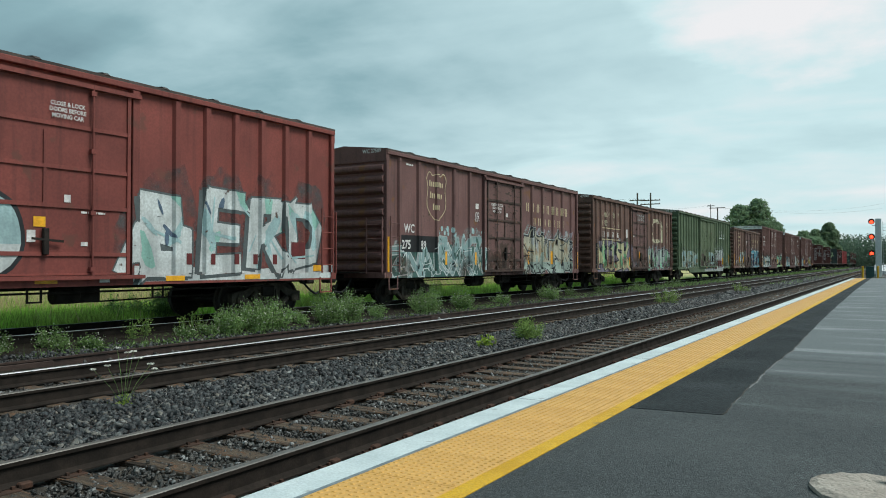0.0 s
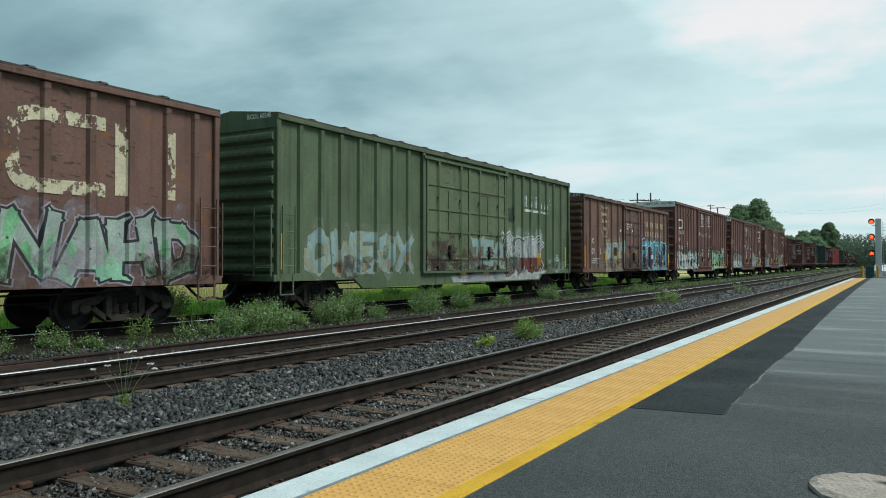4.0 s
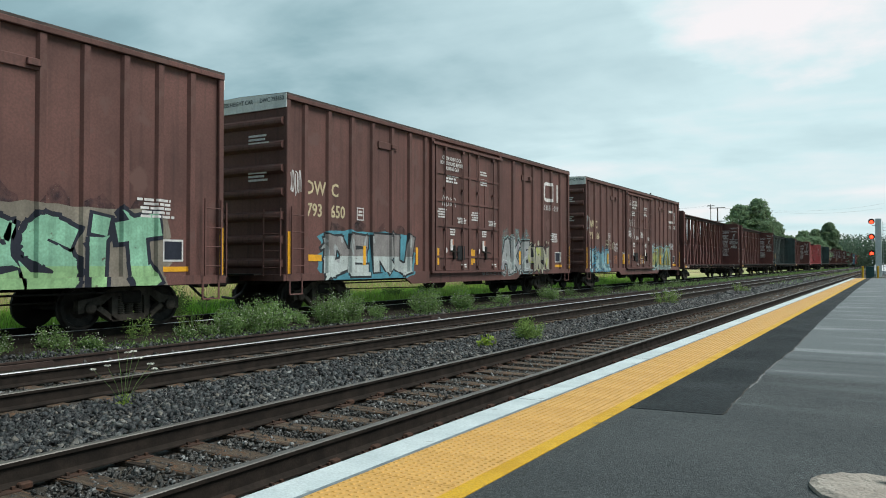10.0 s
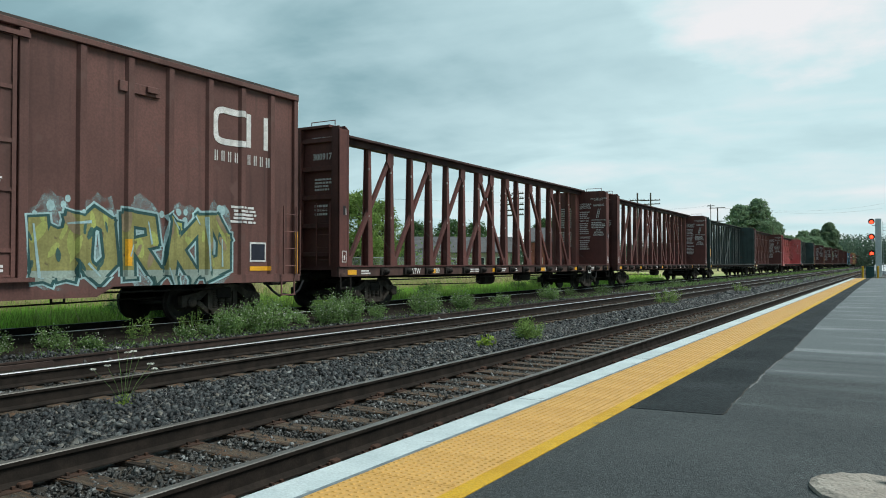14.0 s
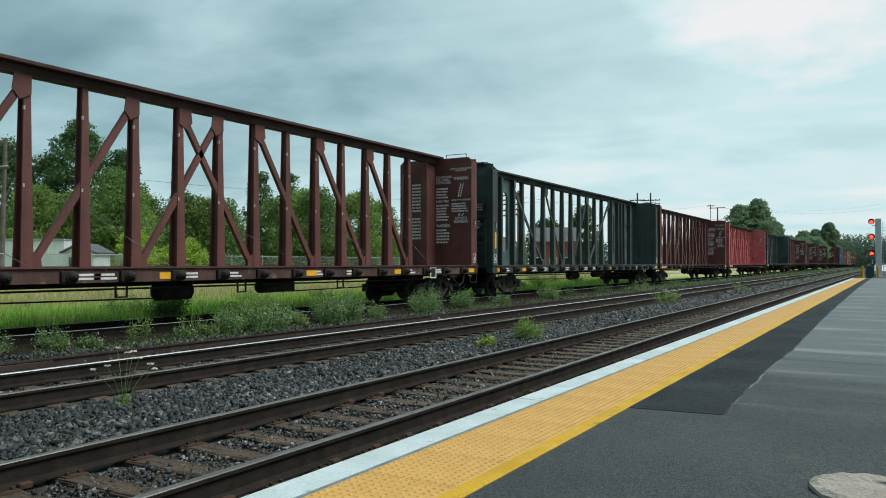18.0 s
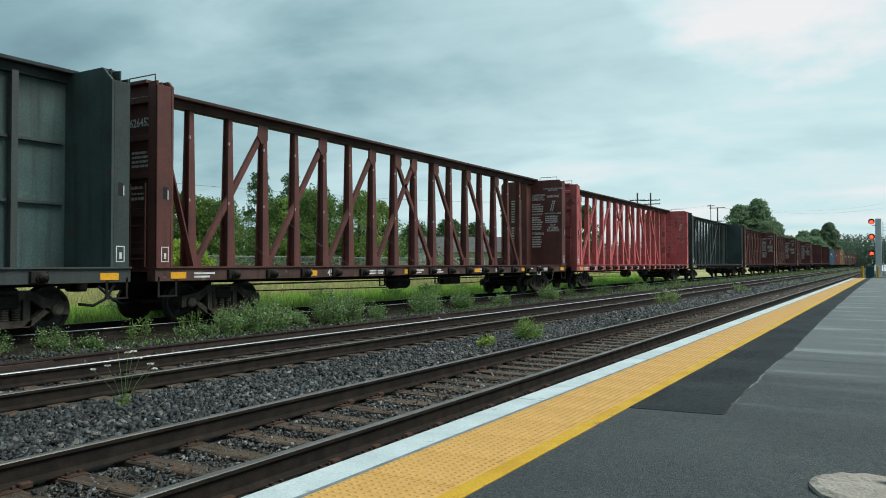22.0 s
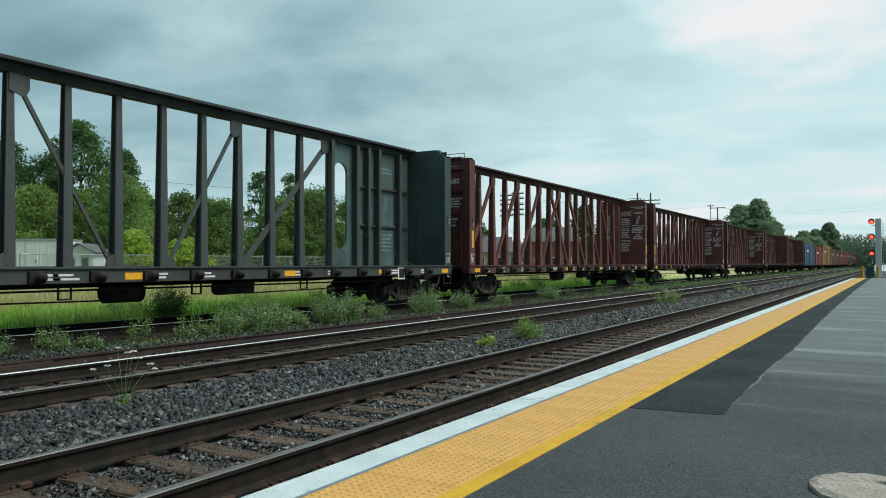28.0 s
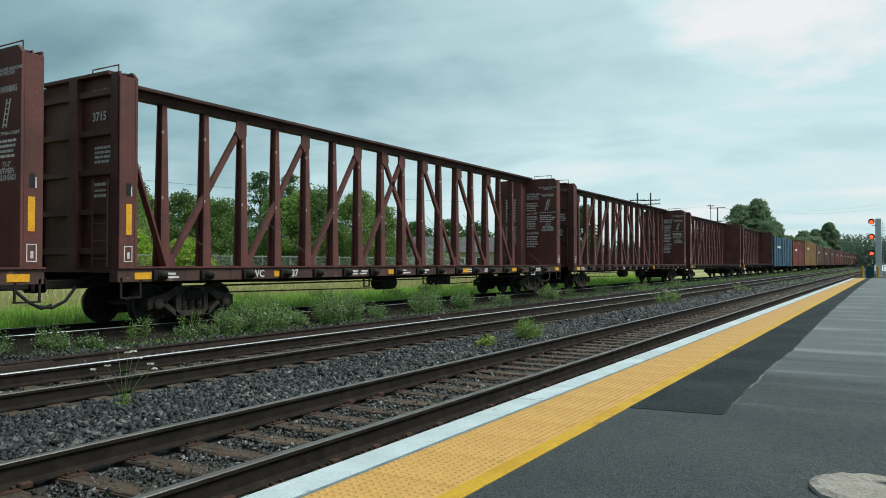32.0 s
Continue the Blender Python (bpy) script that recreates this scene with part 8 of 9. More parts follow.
def build_grass():
    rng = np.random.default_rng(9)

    def blades(name, n, x0, x1, y0, y1, z, h, w, material, label):
        u = rng.uniform(0, 1, n)
        x = rng.uniform(x0, x1, n)
        y = y0 + (y1 - y0) * u ** 1.5
        zz = np.full(n, z)
        hh = h * rng.uniform(0.4, 1.25, n)
        a = rng.uniform(0, 2 * np.pi, n)
        ww = w * (1 + y / 30)
        lean = hh[:, None] * rng.normal(0, 0.28, (n, 2))
        p = np.stack([x, y, zz], -1)
        d = np.stack([np.cos(a) * ww, np.sin(a) * ww, np.zeros(n)], -1)
        v = np.stack([p - d, p + d, p + np.concatenate([lean, hh[:, None]], -1)], 1)
        tagged(new(name, fast_mesh(name, v.reshape(-1, 3), np.arange(3 * n).reshape(n, 3), material)), label, "grass", kind="stuff")
    blades("meadow_grass", 48000, -19.5, -15.4, 3, 60, -0.17, 0.34, 0.012, M_BLADE, "bright green tall grass beside the track")
    blades("meadow_grass", 14000, -40, -20, 8, 80, -0.14, 0.42, 0.02, M_BLADE, "green meadow grass")
    blades("dry_grass", 1800, -20, -15.6, 4, 60, -0.15, 0.38, 0.010, M_DRY, "dry stalks in the grass beside the track")
    blades("dry_grass", 22000, -26, -19.6, 4, 60, -0.15, 0.42, 0.012, M_DRY, "dry straw-coloured grass beside the track")
    blades("dry_grass", 22000, -40, -23, 8, 80, -0.14, 0.55, 0.016, M_DRY, "dry straw-coloured grass in the meadow")
    blades("track_grass", 1300, -12.7, -11.5, 3, 70, -0.26, 0.17, 0.007, M_WEED, "low grass along the track")
    blades("verge_grass", 4200, -12.7, -11.5, 40, 260, -0.26, 0.26, 0.010, M_WEED, "grass strip between the tracks")
    blades("verge_grass", 700, -8.0, -6.2, 60, 260, -0.33, 0.18, 0.010, M_WEED, "thin grass between the tracks")
    blades("track_grass", 3500, -15.3, -14.7, 3, 70, -0.18, 0.22, 0.009, M_BLADE, "low grass along the track")


build_grass()


def weed(label, x, y, h, w, seed, blossoms=True, leaf=None, ground=-0.25, name="weed", n=900, size=0.05):
    """A bushy weed: thin stems that fan out, small leaves along them, pale blossoms on top."""
    rng = np.random.default_rng(seed)
    t = thing(name, label, "weed", (x, y, ground), "weeds along the tracks")
    st = Mesh()
    pts, tips = [], []
    k = max(8, n // 45)
    for i in range(k):
        a, r = rng.uniform(0, 2 * np.pi), w / 2 * np.sqrt(rng.uniform(0, 1))
        hh = h * rng.uniform(0.55, 1.05) * (1 - 0.35 * (r / (w / 2)) ** 2)
        foot = np.array([r * 0.55 * np.cos(a), r * 0.55 * np.sin(a), 0])
        tip = np.array([r * np.cos(a), r * np.sin(a), hh])
        st.tube(foot, tip, 0.005, 0.003, 4)
        m = n // k
        u = rng.uniform(0.12, 1.0, (m, 1)) ** 0.8
        pts.append(foot + (tip - foot) * u + rng.normal(0, 0.045 + 0.02 * h, (m, 3)))
        tips.append(foot + (tip - foot) * rng.uniform(0.45, 1.05, (9, 1)) + rng.normal(0, 0.06, (9, 3)))
    tagged(part("stem", st, M_WEED, t), kind="stuff")
    part("foliage", leaves("foliage", np.concatenate(pts), size, leaf or M_WEED, rng), None, t)
    if blossoms:
        part("blossoms", leaves("blossoms", np.concatenate(tips), size * 0.6, M_WEED_F, rng, shape=1.6), None, t)
    return t


def build_weeds():
    rows = [(-12.35, 6.75, 0.42, 0.5), (-12.2, 7.6, 0.5, 0.6), (-12.0, 8.15, 0.22, 0.35), (-12.1, 10.3, 0.22, 0.4), (-12.15, 10.9, 0.28, 0.4), (-12.1, 11.4, 0.6, 0.7), (-12.0, 12.1, 0.8, 1.0), (-12.1, 12.8, 0.7, 0.8), (-12.2, 13.7, 0.4, 0.5),
            (-12.0, 14.6, 0.8, 0.9), (-12.1, 15.5, 0.85, 0.9), (-12.15, 16.8, 0.5, 0.5), (-12.05, 19.2, 0.9, 1.2), (-12.1, 21.5, 0.65, 0.8), (-12.3, 24.6, 0.45, 0.8), (-12.25, 29.0, 0.6, 1.0),
            (-12.35, 31.8, 0.4, 0.8), (-12.3, 36.0, 0.5, 1.0), (-12.3, 42.0, 0.5, 1.2), (-12.3, 50.0, 0.5, 1.2)]
    for i, (x, y, h, w) in enumerate(rows):
        weed("grey-green bushy weed with pale blossoms", x, y, h, w, 300 + i, n=2200 if h > 0.55 else 800, size=0.046)
    weed("dense green weed clump in the ballast", -6.55, 14.4, 0.46, 0.62, 320, False, M_LEAF_L, -0.33, n=1500, size=0.045)
    weed("small yellow-green plant in the ballast", -6.65, 12.75, 0.2, 0.3, 321, False, M_LEAF_Y, -0.33, n=160, size=0.07)
    weed("pale straggly weed beside the middle track", -7.55, 29.5, 0.7, 1.2, 322, True, M_LEAF_L, -0.34, n=900, size=0.05)
    weed("pale straggly weed beside the middle track", -7.3, 44.0, 0.5, 1.2, 323, True, M_LEAF_L, -0.34, n=500, size=0.06)
    weed("dark leafy shrub beside the far track", -15.5, 12.6, 1.0, 1.15, 324, False, M_LEAF_M, -0.17, n=2200, size=0.065)
    # taller weeds in the grass behind the train
    rw = random.Random(61)
    for i in range(16):
        weed("leafy green weed in the tall grass", -16.1 - rw.uniform(0, 2.6), 7.5 + i * 2.7 + rw.uniform(-0.8, 0.8), rw.uniform(0.4, 0.8), rw.uniform(0.7, 1.3), 360 + i, False, rw.choice((M_LEAF_M, M_LEAF_L, M_WEED)), -0.15, n=900, size=0.07)
    # low leaves along the spare rail
    rng = np.random.default_rng(31)
    c = np.stack([rng.uniform(-12.6, -11.4, 15000), 4 + 60 * rng.uniform(0, 1, 15000) ** 1.3, -0.26 + np.abs(rng.normal(0, 0.055, 15000))], -1)
    c = c[np.sin(c[:, 1] * 1.7) + np.sin(c[:, 1] * 0.61 + 1) + rng.normal(0, 0.7, len(c)) > -0.6]
    tagged(new("ground_cover", leaves("ground_cover", c, 0.055, M_WEED, rng)), "low green weeds along the track", "weeds", kind="stuff")
    # spikes of taller weeds
    for i, (x, y, h) in enumerate([(-12.3, 9.2, 0.55), (-12.5, 9.7, 0.6), (-12.3, 10.4, 0.5), (-12.6, 11.0, 0.62), (-12.2, 11.6, 0.45)]):
        weed("thin upright green weed", x, y, h, 0.25, 340 + i, False, M_LEAF_L, -0.26, n=160, size=0.045)


build_weeds()


def umbel_plant():
    """The wild carrot in the ballast: thin branching stems with flat white flower heads."""
    t = thing("wild_carrot", "tall thin weed with white umbel flowers in the ballast", "weed", (-7.25, 5.33, -0.33), "weeds along the tracks")
    nrng = np.random.default_rng(4)
    heads = [(-0.28, -0.18, 0.56), (-0.12, -0.12, 0.62), (0.0, 0.05, 0.80), (0.10, 0.12, 0.72), (0.06, 0.30, 0.60), (-0.05, -0.05, 0.88), (0.16, 0.0, 0.84), (0.25, 0.2, 0.56)]
    for x, y, z in heads:
        z *= 0.74
        m = Mesh()
        mid = (x * 0.45, y * 0.45, z * 0.55)
        m.tube((0, 0, 0), mid, 0.003, 0.0022, 5).tube(mid, (x, y, z), 0.0022, 0.0016, 5)
        part("stem", m, M_WEED, t)
        n = 26
        a, r = nrng.uniform(0, 2 * np.pi, n), 0.032 * np.sqrt(nrng.uniform(0, 1, n))
        c = np.stack([x + r * np.cos(a), y + r * np.sin(a), np.full(n, z + 0.005)], -1)
        part("flower_head", leaves("flower_head", c, 0.022, M_UMBEL, nrng, shape=1.0), None, t)
    c = nrng.normal(0, 1, (40, 3)) * np.array([0.07, 0.07, 0.05]) + np.array([0, 0, 0.06])
    part("leaves", leaves("leaves", c, 0.05, M_LEAF_Y, nrng, shape=3), None, t)


umbel_plant()


# ---------------------------------------------------------------- beyond the meadow
M_SHED = mat("white_sheet_metal", (0.62, 0.66, 0.68), (0.52, 0.56, 0.58), rough=0.6, scale=1.2, fine=20, bump=0.1, streak=0.3)
M_GALV = mat("galvanised_steel", (0.36, 0.38, 0.39), (0.28, 0.3, 0.31), rough=0.5, metal=0.5, scale=4, fine=30, bump=0.05)
M_ROOFG = mat("grey_shingles", (0.12, 0.12, 0.125), (0.09, 0.09, 0.095), rough=0.9, scale=2, fine=15, bump=0.4)
M_BRICKW = mat("pale_siding", (0.34, 0.33, 0.31), (0.28, 0.27, 0.26), rough=0.8, scale=1, fine=10)
M_BRICKR = mat("red_brick", (0.27, 0.095, 0.07), (0.20, 0.07, 0.055), rough=0.85, scale=1.5, fine=14)
M_GLASS = mat("window_glass", (0.02, 0.025, 0.03), rough=0.08, bump=0, spec=0.6)
M_WOODPOLE = mat("weathered_pole", (0.13, 0.115, 0.10), (0.09, 0.08, 0.07), rough=0.95, scale=3, fine=20, bump=0.4)
M_DARKS = mat("signal_black", (0.012, 0.013, 0.014), rough=0.5, bump=0)
M_REDLAMP = mat("red_signal_lens", (0.8, 0.04, 0.02), rough=0.3, bump=0, emit=(1.0, 0.045, 0.018), emit_power=3.4)
M_CARW = mat("white_car_paint", (0.75, 0.76, 0.78), (0.7, 0.71, 0.73), rough=0.25, bump=0)
M_TYRE = mat("tyre_rubber", (0.02, 0.02, 0.02), rough=0.9)


def build_fence():
    f = thing("chain_link_fence", "galvanised chain-link fence along the meadow", "fence", (-40, 0, -0.12))
    y0, y1, h = 8.0, 74.0, 1.86
    post = Mesh().tube((0, 0, 0), (0, 0, h + 0.05), 0.035, n=8).lathe([(0, 0.045), (0.03, 0.04), (0.05, 0.01)], (0, 0, h + 0.05), "z", 8).mesh("post")
    n = int((y1 - y0) / 3)
    for i in range(n + 1):
        part("post", post, M_GALV, f, at=(0, y0 + 3 * i, 0))
    part("top_rail", Mesh().tube((0, y0, h), (0, y1, h), 0.026, n=8), M_GALV, f)
    m = Mesh()
    step = 0.13
    for i in range(int((y1 - y0) / step)):
        y = y0 + i * step
        m.bar((0.03, y, 0.05), (0.03, min(y1, y + h), h), 0.006, 0.006)
        m.bar((0.03, y + h, 0.05), (0.03, y, h), 0.006, 0.006)
    tagged(part("chain_link", m, M_GALV, f), kind="stuff")


build_fence()


def build_sheds():
    # the long white trailer: side walls with ribs, roof edge and doors
    t = thing("white_trailer", "long white corrugated storage trailer behind the fence", "trailer", pose(-51.0, 29.9, -0.1, 0, 0, 31))
    part("body", Mesh().box(-3.2, 2.75, -0.6, 2.0, 0.35, 2.95, 0.02), M_SHED, t)
    rib = Mesh().box(-0.02, 0.02, -0.63, -0.6, 0.4, 2.9).mesh("rib")
    for i in range(11):
        part("rib", rib, M_SHED, t, at=(-3.0 + 0.52 * i, 0, 0))
    part("roof_edge", Mesh().box(-3.24, 2.79, -0.66, 2.04, 2.88, 3.0, 0.02), M_GALV, t)
    d = part("door", Mesh().box(0.2, 1.0, -0.66, -0.61, 0.5, 2.5, 0.01), M_SHED, t)
    part("handle", Mesh().box(0.85, 0.92, -0.70, -0.66, 1.4, 1.55), M_DARKS, d)
    part("skirt", Mesh().box(-3.1, 2.3, -0.55, 1.9, 0, 0.35), M_DARKS, t)
    # the small gabled hut
    h = thing("white_hut", "small white wooden hut with a gabled grey roof", "hut", pose(-46.25, 30.55, -0.1, 0, 0, 31))
    part("walls", Mesh().box(-1.0, 1.0, -0.1, 2.4, 0, 2.05, 0.01), M_SHED, h)
    part("gable", Mesh().prism([(-1.0, 2.05), (0, 2.55), (1.0, 2.05)], -0.1, 2.4, "y"), M_SHED, h)
    for s in (-1, 1):
        part("roof", Mesh().prism([(s * 1.2, 1.98), (0, 2.6), (0, 2.68), (s * 1.22, 2.06)], -0.3, 2.6, "y"), M_ROOFG, h)
    w = part("window", Mesh().box(-0.65, -0.2, -0.14, -0.1, 0.9, 1.75), M_GALV, h)
    part("pane", Mesh().box(-0.6, -0.25, -0.15, -0.14, 0.95, 1.7), M_GLASS, w)
    w = part("door", Mesh().box(0.15, 0.75, -0.14, -0.1, 0.05, 1.9), M_GALV, h)
    part("pane", Mesh().box(0.25, 0.65, -0.15, -0.14, 1.0, 1.7), M_GLASS, w)
    c = thing("grey_container", "low grey container beside the hut", "container", pose(-43.2, 32.4, -0.1, 0, 0, 31))
    part("body", Mesh().box(-1.3, 1.2, 0, 1.6, 0.1, 1.95, 0.02), M_GALV, c)
    part("window", Mesh().box(-0.6, 0.1, -0.03, 0.0, 1.0, 1.5), M_GLASS, c)
    part("plinth", Mesh().box(-1.2, 1.1, 0.1, 1.5, 0, 0.1), M_DARKS, c)
    # houses beyond the trees
    for k, (x, y, w, dd, hh, rz, col) in enumerate(((-57.0, 93.0, 6.0, 7.0, 3.0, 28, M_SHED), (-50.5, 95.0, 8.5, 7.0, 2.9, 28, M_BRICKW), (-44.0, 106.0, 6.5, 8.0, 4.6, 22, M_BRICKR))):
        g = thing("house", ("grey-roofed bungalow behind the meadow", "long low house with grey shingles", "red brick house with white windows and a grey roof")[k], "house", pose(x, y, -0.1, 0, 0, rz))
        part("wall", Mesh().box(-w / 2, w / 2, 0, dd, 0, hh, 0.01), col, g)
        part("roof", Mesh().prism([(-0.5, hh), (dd / 2, hh + 2.3), (dd + 0.5, hh), (dd + 0.5, hh - 0.15), (-0.5, hh - 0.15)], -w / 2 - 0.4, w / 2 + 0.4, "x"), M_ROOFG, g)
        for i in range(3):
            xx = -w / 3 + i * w / 3
            wn = part("window", Mesh().box(xx - 0.6, xx + 0.6, -0.05, 0.0, 1.0, 2.2), M_SHED, g)
            part("pane", Mesh().box(xx - 0.5, xx + 0.5, -0.06, -0.05, 1.1, 2.1), M_GLASS, wn)


build_sheds()


def gravel_heap(x, y, r, h, seed):
    """A heap of dumped gravel: a slumped cone with a lumpy outline and loose stones on it."""
    rng = np.random.default_rng(seed)
    t = thing("gravel_heap", "heap of grey gravel dumped behind the fence", "gravel heap", (x, y, -0.14), "gravel heaps")
    m, n, k = Mesh(), 30, 9
    lump = 1 + 0.12 * np.sin(np.arange(n) * 0.63 + seed) + rng.normal(0, 0.04, n)
    for j in range(k + 1):
        u = j / k
        m.v += [(r * u * lump[i] * math.cos(6.2832 * i / n), r * u * lump[i] * math.sin(6.2832 * i / n), h * (1 - u) ** 1.15 + rng.normal(0, 0.05) * (0.2 < u < 0.95) - (0.1 if j == k else 0)) for i in range(n)]
    m.f = [(j * n + i, j * n + (i + 1) % n, (j + 1) * n + (i + 1) % n, (j + 1) * n + i) for j in range(k) for i in range(n)]
    part("pile", m, M_GRAVEL, t, smooth=True)
    q = 2600
    a, u = rng.uniform(0, 6.2832, q), np.sqrt(rng.uniform(0.01, 0.95, q))
    c = np.stack([r * u * np.cos(a), r * u * np.sin(a), h * (1 - u) ** 1.15 + 0.02], -1)
    tagged(part("loose_stones", stones("loose_stones", c, rng.uniform(0.06, 0.16, q), M_GRAVEL, rng, (OCT_V, OCT_F)), None, t), kind="stuff")


M_GRAVEL = mat("grey_gravel", (0.21, 0.215, 0.21), (0.13, 0.135, 0.135), rough=0.9, scale=1.5, fine=9, bump=1.0, island=0.4)
gravel_heap(-46.5, 74.5, 6.5, 3.6, 5)
gravel_heap(-46.0, 61.5, 6.0, 1.95, 6)


def utility_pole(label, x, y, h, arms, width=2.4, lean=0.0, r=0.14, name="utility_pole"):
    t = thing(name, label, "utility pole", (x, y, -0.15))
    part("mast", Mesh().tube((0, 0, 0), (lean, 0, h), r, r * 0.7, 9), M_WOODPOLE, t)
    ins = Mesh().lathe([(0, 0.03), (0.05, 0.05), (0.1, 0.03)], (0, 0, 0), "z", 7).mesh("insulator")
    for k, z in enumerate(arms):
        part("cross_arm", Mesh().box(lean - width / 2, lean + width / 2, -0.2, -0.08, z - 0.06, z + 0.06, 0.01), M_WOODPOLE, t)
        for i in range(6):
            part("insulator", ins, M_GALV, t, at=(lean - width / 2 + 0.1 + i * (width - 0.2) / 5, -0.14, z + 0.06))
    return t


utility_pole("old telegraph pole with many cross arms", -33.0, 67.6, 8.6, (8.1, 7.65, 7.2, 6.6, 6.1), 1.3)
utility_pole("old telegraph pole with many cross arms", -32.0, 68.2, 8.6, (8.3, 7.8, 7.2, 6.7, 6.2), 1.3)
utility_pole("wooden pole of a portal carrying wires", -29.1, 99.0, 10.7, (9.7,), 2.0)
utility_pole("wooden pole of a portal carrying wires", -27.6, 99.9, 10.7, (9.7, 9.2), 2.6)
utility_pole("wooden utility pole with one cross arm", -26.0, 135.9, 11.0, (10.9, 8.6), 2.6)
utility_pole("thin pole with a short cross arm", -29.1, 145.7, 12.3, (12.0,), 1.4, r=0.08)
utility_pole("pale leaning pole beside the meadow", -45.4, 25.0, 8.8, (7.0,), 1.2, 0.3, 0.16)
utility_pole("slim pole behind the train", -19.0, 150.0, 8.0, (), r=0.08)
utility_pole("slim pole behind the signal", -1.0, 160.0, 12.0, (), r=0.1)
for x0, y0, z0, x1, y1, z1 in ((-26, 136, 10.8, -2, 230, 17.0), (-26, 136, 10.8, -2, 225, 15.5), (-45.2, 25, 7.0, -29.1, 99, 9.8), (-29, 145.7, 12.0, -34, 68, 8.3)):
    wm = Mesh()
    pr = None
    for i in range(13):
        u = i / 12
        q = (x0 + (x1 - x0) * u, y0 + (y1 - y0) * u, z0 + (z1 - z0) * u - 1.2 * 4 * u * (1 - u))
        if pr:
            wm.tube(pr, q, 0.012, n=4)
        pr = q
    tagged(part("overhead_wire", wm, M_DARKS), "thin overhead wire between poles", "wire")


def signal_head(parent, x, z, y=-0.25):
    h = part("signal_head", Mesh().lathe([(-0.10, 0.27), (0.1, 0.27), (0.16, 0.2)], (x, y, z), "y", 22), M_DARKS, parent)
    part("housing", Mesh().box(x - 0.17, x + 0.17, y + 0.02, y + 0.34, z - 0.22, z + 0.24, 0.03), M_DARKS, h)
    hood = Mesh()
    n = 16
    for r, flip in ((0.25, False), (0.235, True)):
        for i in range(n):
            a0, a1 = math.pi * (-0.12 + 1.24 * i / n), math.pi * (-0.12 + 1.24 * (i + 1) / n)
            q = [(x + r * math.cos(a), y - d, z + r * math.sin(a)) for a, d in ((a0, 0.1), (a1, 0.1), (a1, 0.42), (a0, 0.42))]
            hood.add(q, [(0, 1, 2, 3) if flip else (3, 2, 1, 0)])
    part("hood", hood, M_DARKS, h)
    part("lens", Mesh().lathe([(-0.17, 0.04), (-0.15, 0.11), (-0.11, 0.165)], (x, y, z - 0.05), "y", 18), M_REDLAMP, h, "lit red lens")


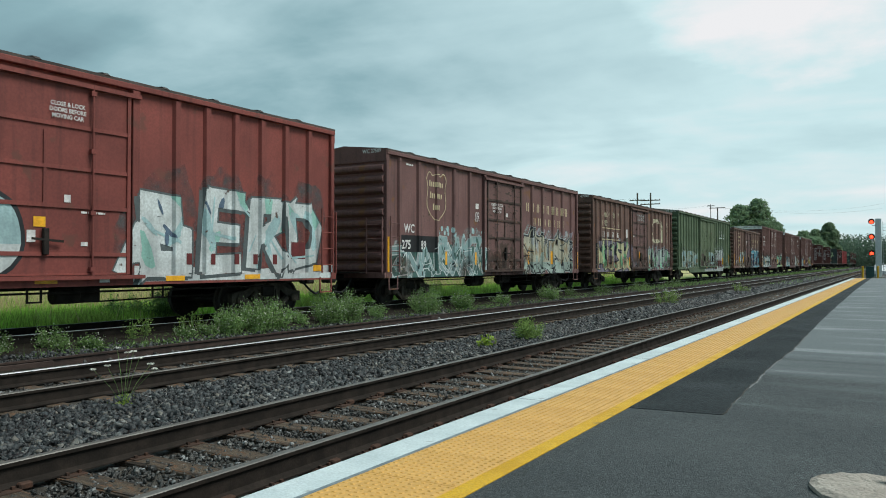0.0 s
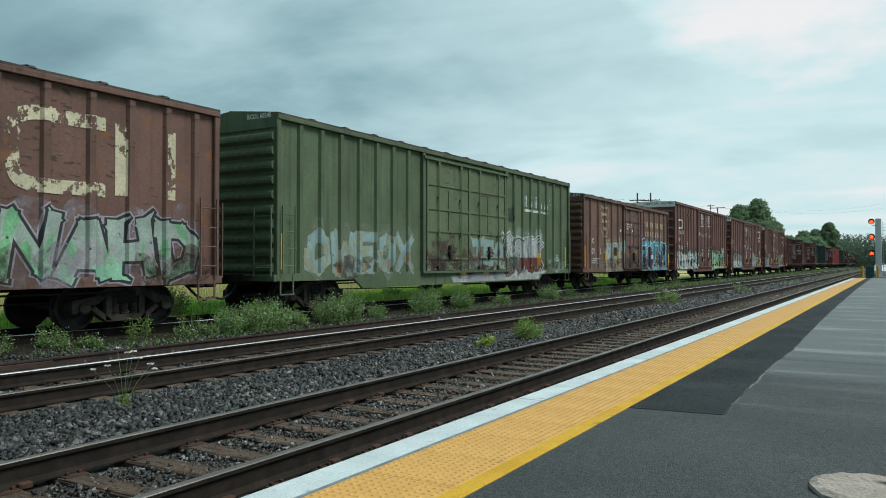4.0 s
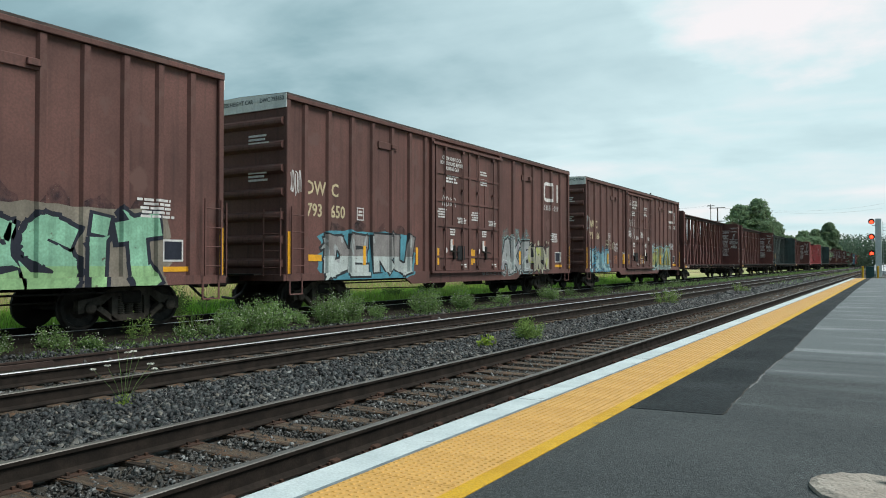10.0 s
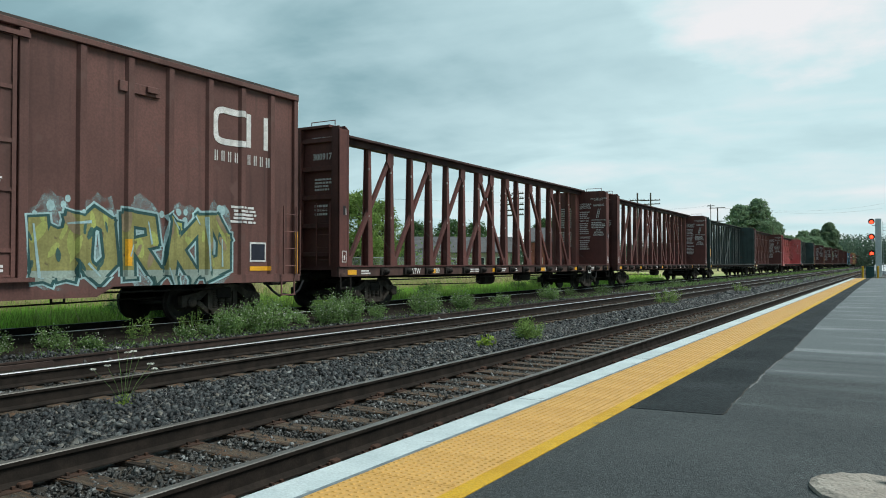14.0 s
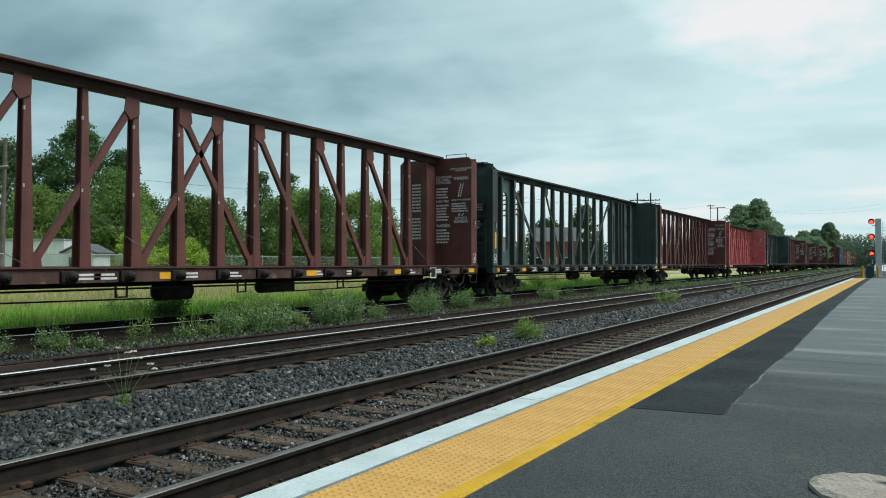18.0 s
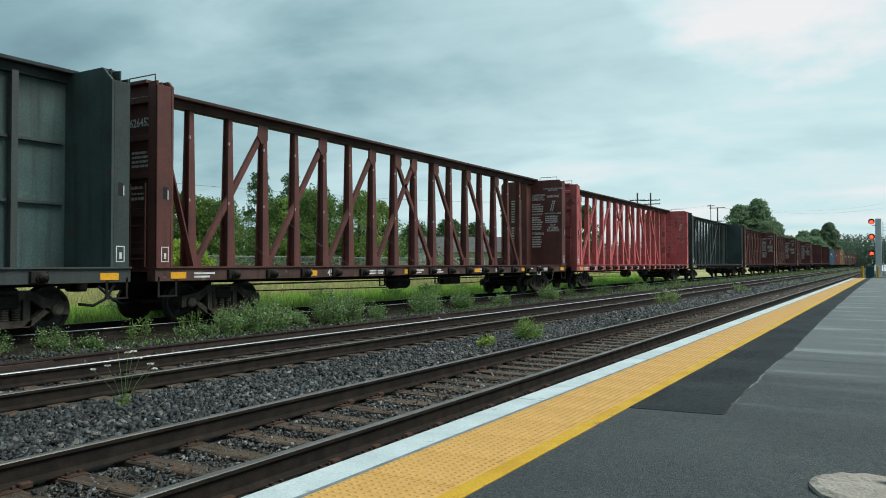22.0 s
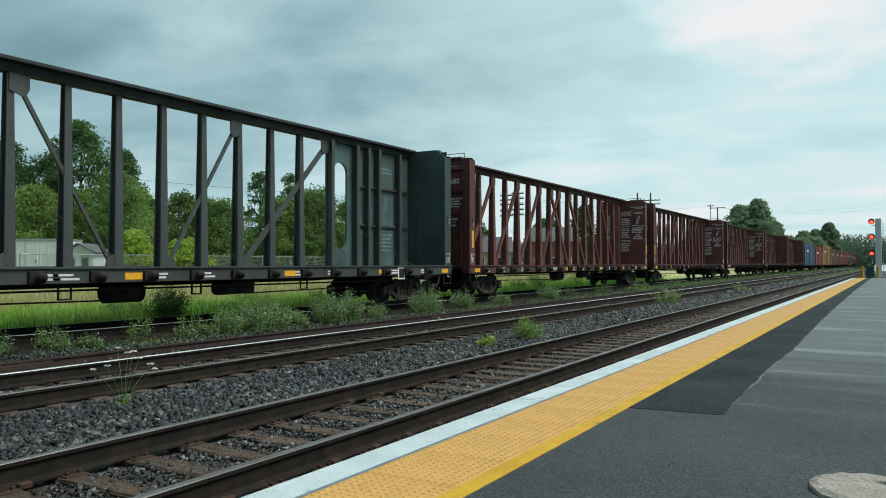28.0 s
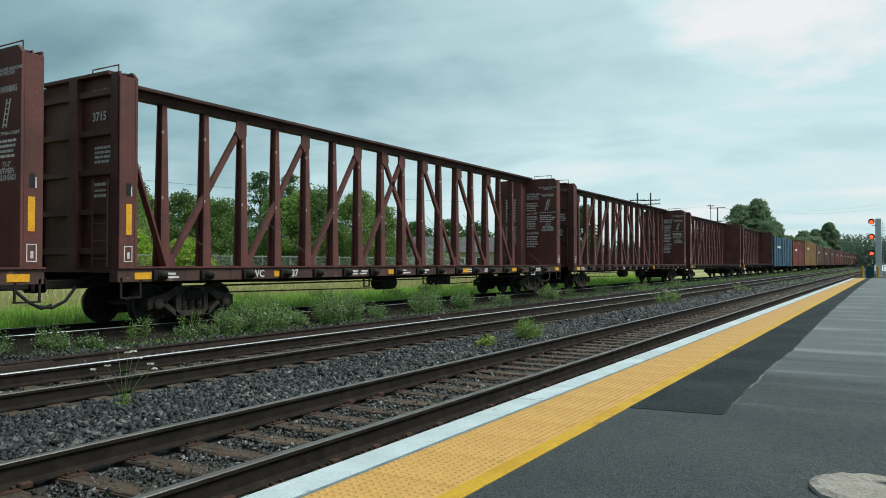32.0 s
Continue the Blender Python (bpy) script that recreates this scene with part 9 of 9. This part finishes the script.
def build_signals():
    s = thing("railway_signal", "railway signal mast with three lit red lamps", "signal", (-1.14, 83.0, -0.4))
    part("mast", Mesh().box(-0.36, 0.16, -0.12, 0.2, 0, 5.9, 0.02), M_SHED, s)
    part("base", Mesh().box(-0.6, 0.6, -0.5, 0.6, 0, 0.35, 0.03), M_CONCRETE, s)
    for z in (5.62, 4.2, 2.62):
        signal_head(s, -0.66, z)
        part("bracket", Mesh().bar((-0.6, 0, z - 0.35), (0, 0, z - 0.35), 0.06, 0.06, (0, 1, 0)), M_GALV, s)
    part("cabinet", Mesh().box(-1.15, -0.45, -0.4, 0.3, 0.05, 1.35, 0.03), mat("green_cabinet", (0.02, 0.07, 0.07), rough=0.5), s)
    ld = Mesh()
    for x in (0.28, 0.62):
        ld.bar((x, 0.1, 0.2), (x, 0.1, 5.6), 0.04, 0.04)
    for k in range(17):
        ld.tube((0.28, 0.1, 0.4 + 0.31 * k), (0.62, 0.1, 0.4 + 0.31 * k), 0.015, n=5)
    part("ladder", ld, M_GALV, s)
    b = thing("yellow_bollard", "yellow bollard at the platform's end", "bollard", (-2.35, 76.0, -0.4))
    part("post", Mesh().tube((0, 0, 0), (0, 0, 1.35), 0.09, n=12), M_YPAINT, b)
    part("cap", Mesh().lathe([(0, 0.09), (0.04, 0.07), (0.06, 0.02)], (0, 0, 1.35), "z", 12), M_YPAINT, b)
    b = copy_thing(b, pose(-1.2, 76.4, -0.4))
    r = thing("railway_signal", "railway signal with one lit red lamp beyond the train", "signal", (-16.1, 211.0, 0.1))
    part("mast", Mesh().tube((0, 0, 0), (0, 0, 7.4), 0.09, n=10), M_GALV, r)
    h = part("signal_head", Mesh().lathe([(-0.12, 0.45), (0.1, 0.45)], (0, -0.25, 7.2), "y", 20), M_DARKS, r)
    part("lens", Mesh().lathe([(-0.16, 0.15), (-0.12, 0.3)], (0, -0.25, 7.2), "y", 18), M_REDLAMP, h, "lit red lens")


build_signals()


def parked_car():
    t = thing("parked_car", "white parked car beyond the platform's end", "car", pose(-1.1, 104.0, -0.4, 0, 0, 90))
    prof = [(-2.1, 0.35), (-2.15, 0.75), (-1.4, 0.9), (-0.8, 1.42), (0.7, 1.45), (1.4, 0.95), (2.1, 0.85), (2.15, 0.35)]
    part("body", Mesh().prism([(u, w) for u, w in prof], -0.85, 0.85, "y"), M_CARW, t)
    for s in (-1, 1):
        part("side_window", Mesh().prism([(-1.2, 0.95), (-0.75, 1.36), (0.65, 1.38), (1.2, 0.97)], s * 0.852 - 0.004, s * 0.852 + 0.004, "y"), M_GLASS, t)
        for x in (-1.3, 1.35):
            w = part("wheel", Mesh().lathe([(-0.1, 0.2), (-0.1, 0.33), (0.1, 0.33), (0.1, 0.2)], (x, s * 0.8, 0.33), "y", 18), M_TYRE, t)
            part("rim", Mesh().lathe([(-0.11, 0.05), (-0.11, 0.2), (0.11, 0.2), (0.11, 0.05)], (x, s * 0.8, 0.33), "y", 14), M_GALV, w)


parked_car()

finish_texts()


# ---------------------------------------------------------------- what moves
def travelled(t):
    """Metres that the train has gone since the start."""
    return 9.5425 * t - 0.0073955 * t * t


def motions():
    times = [CLIP * i / 16 for i in range(17)]
    for car in CARS:
        walk(car, [(t, Matrix.Translation((TRAIN_X, car["s"] - travelled(t), TRAIN_Z))) for t in times])
    # the wheels turn while their car is near enough to be seen
    for wheel, dy, car in AXLES:
        near = [t / 14 for t in range(int(CLIP * 14) + 1) if -6 < car["s"] - travelled(t / 14) < 42]
        if not near or car["s"] > 345:
            continue
        ts = sorted({0.0, CLIP, *near})
        base = travelled(near[0])
        rows = [(t, Matrix.Translation((0, dy, WHEEL_R)) @ Matrix.Rotation((travelled(min(max(t, near[0]), near[-1])) - base) / WHEEL_R, 4, "X")) for t in ts]
        walk(wheel, rows)


motions()
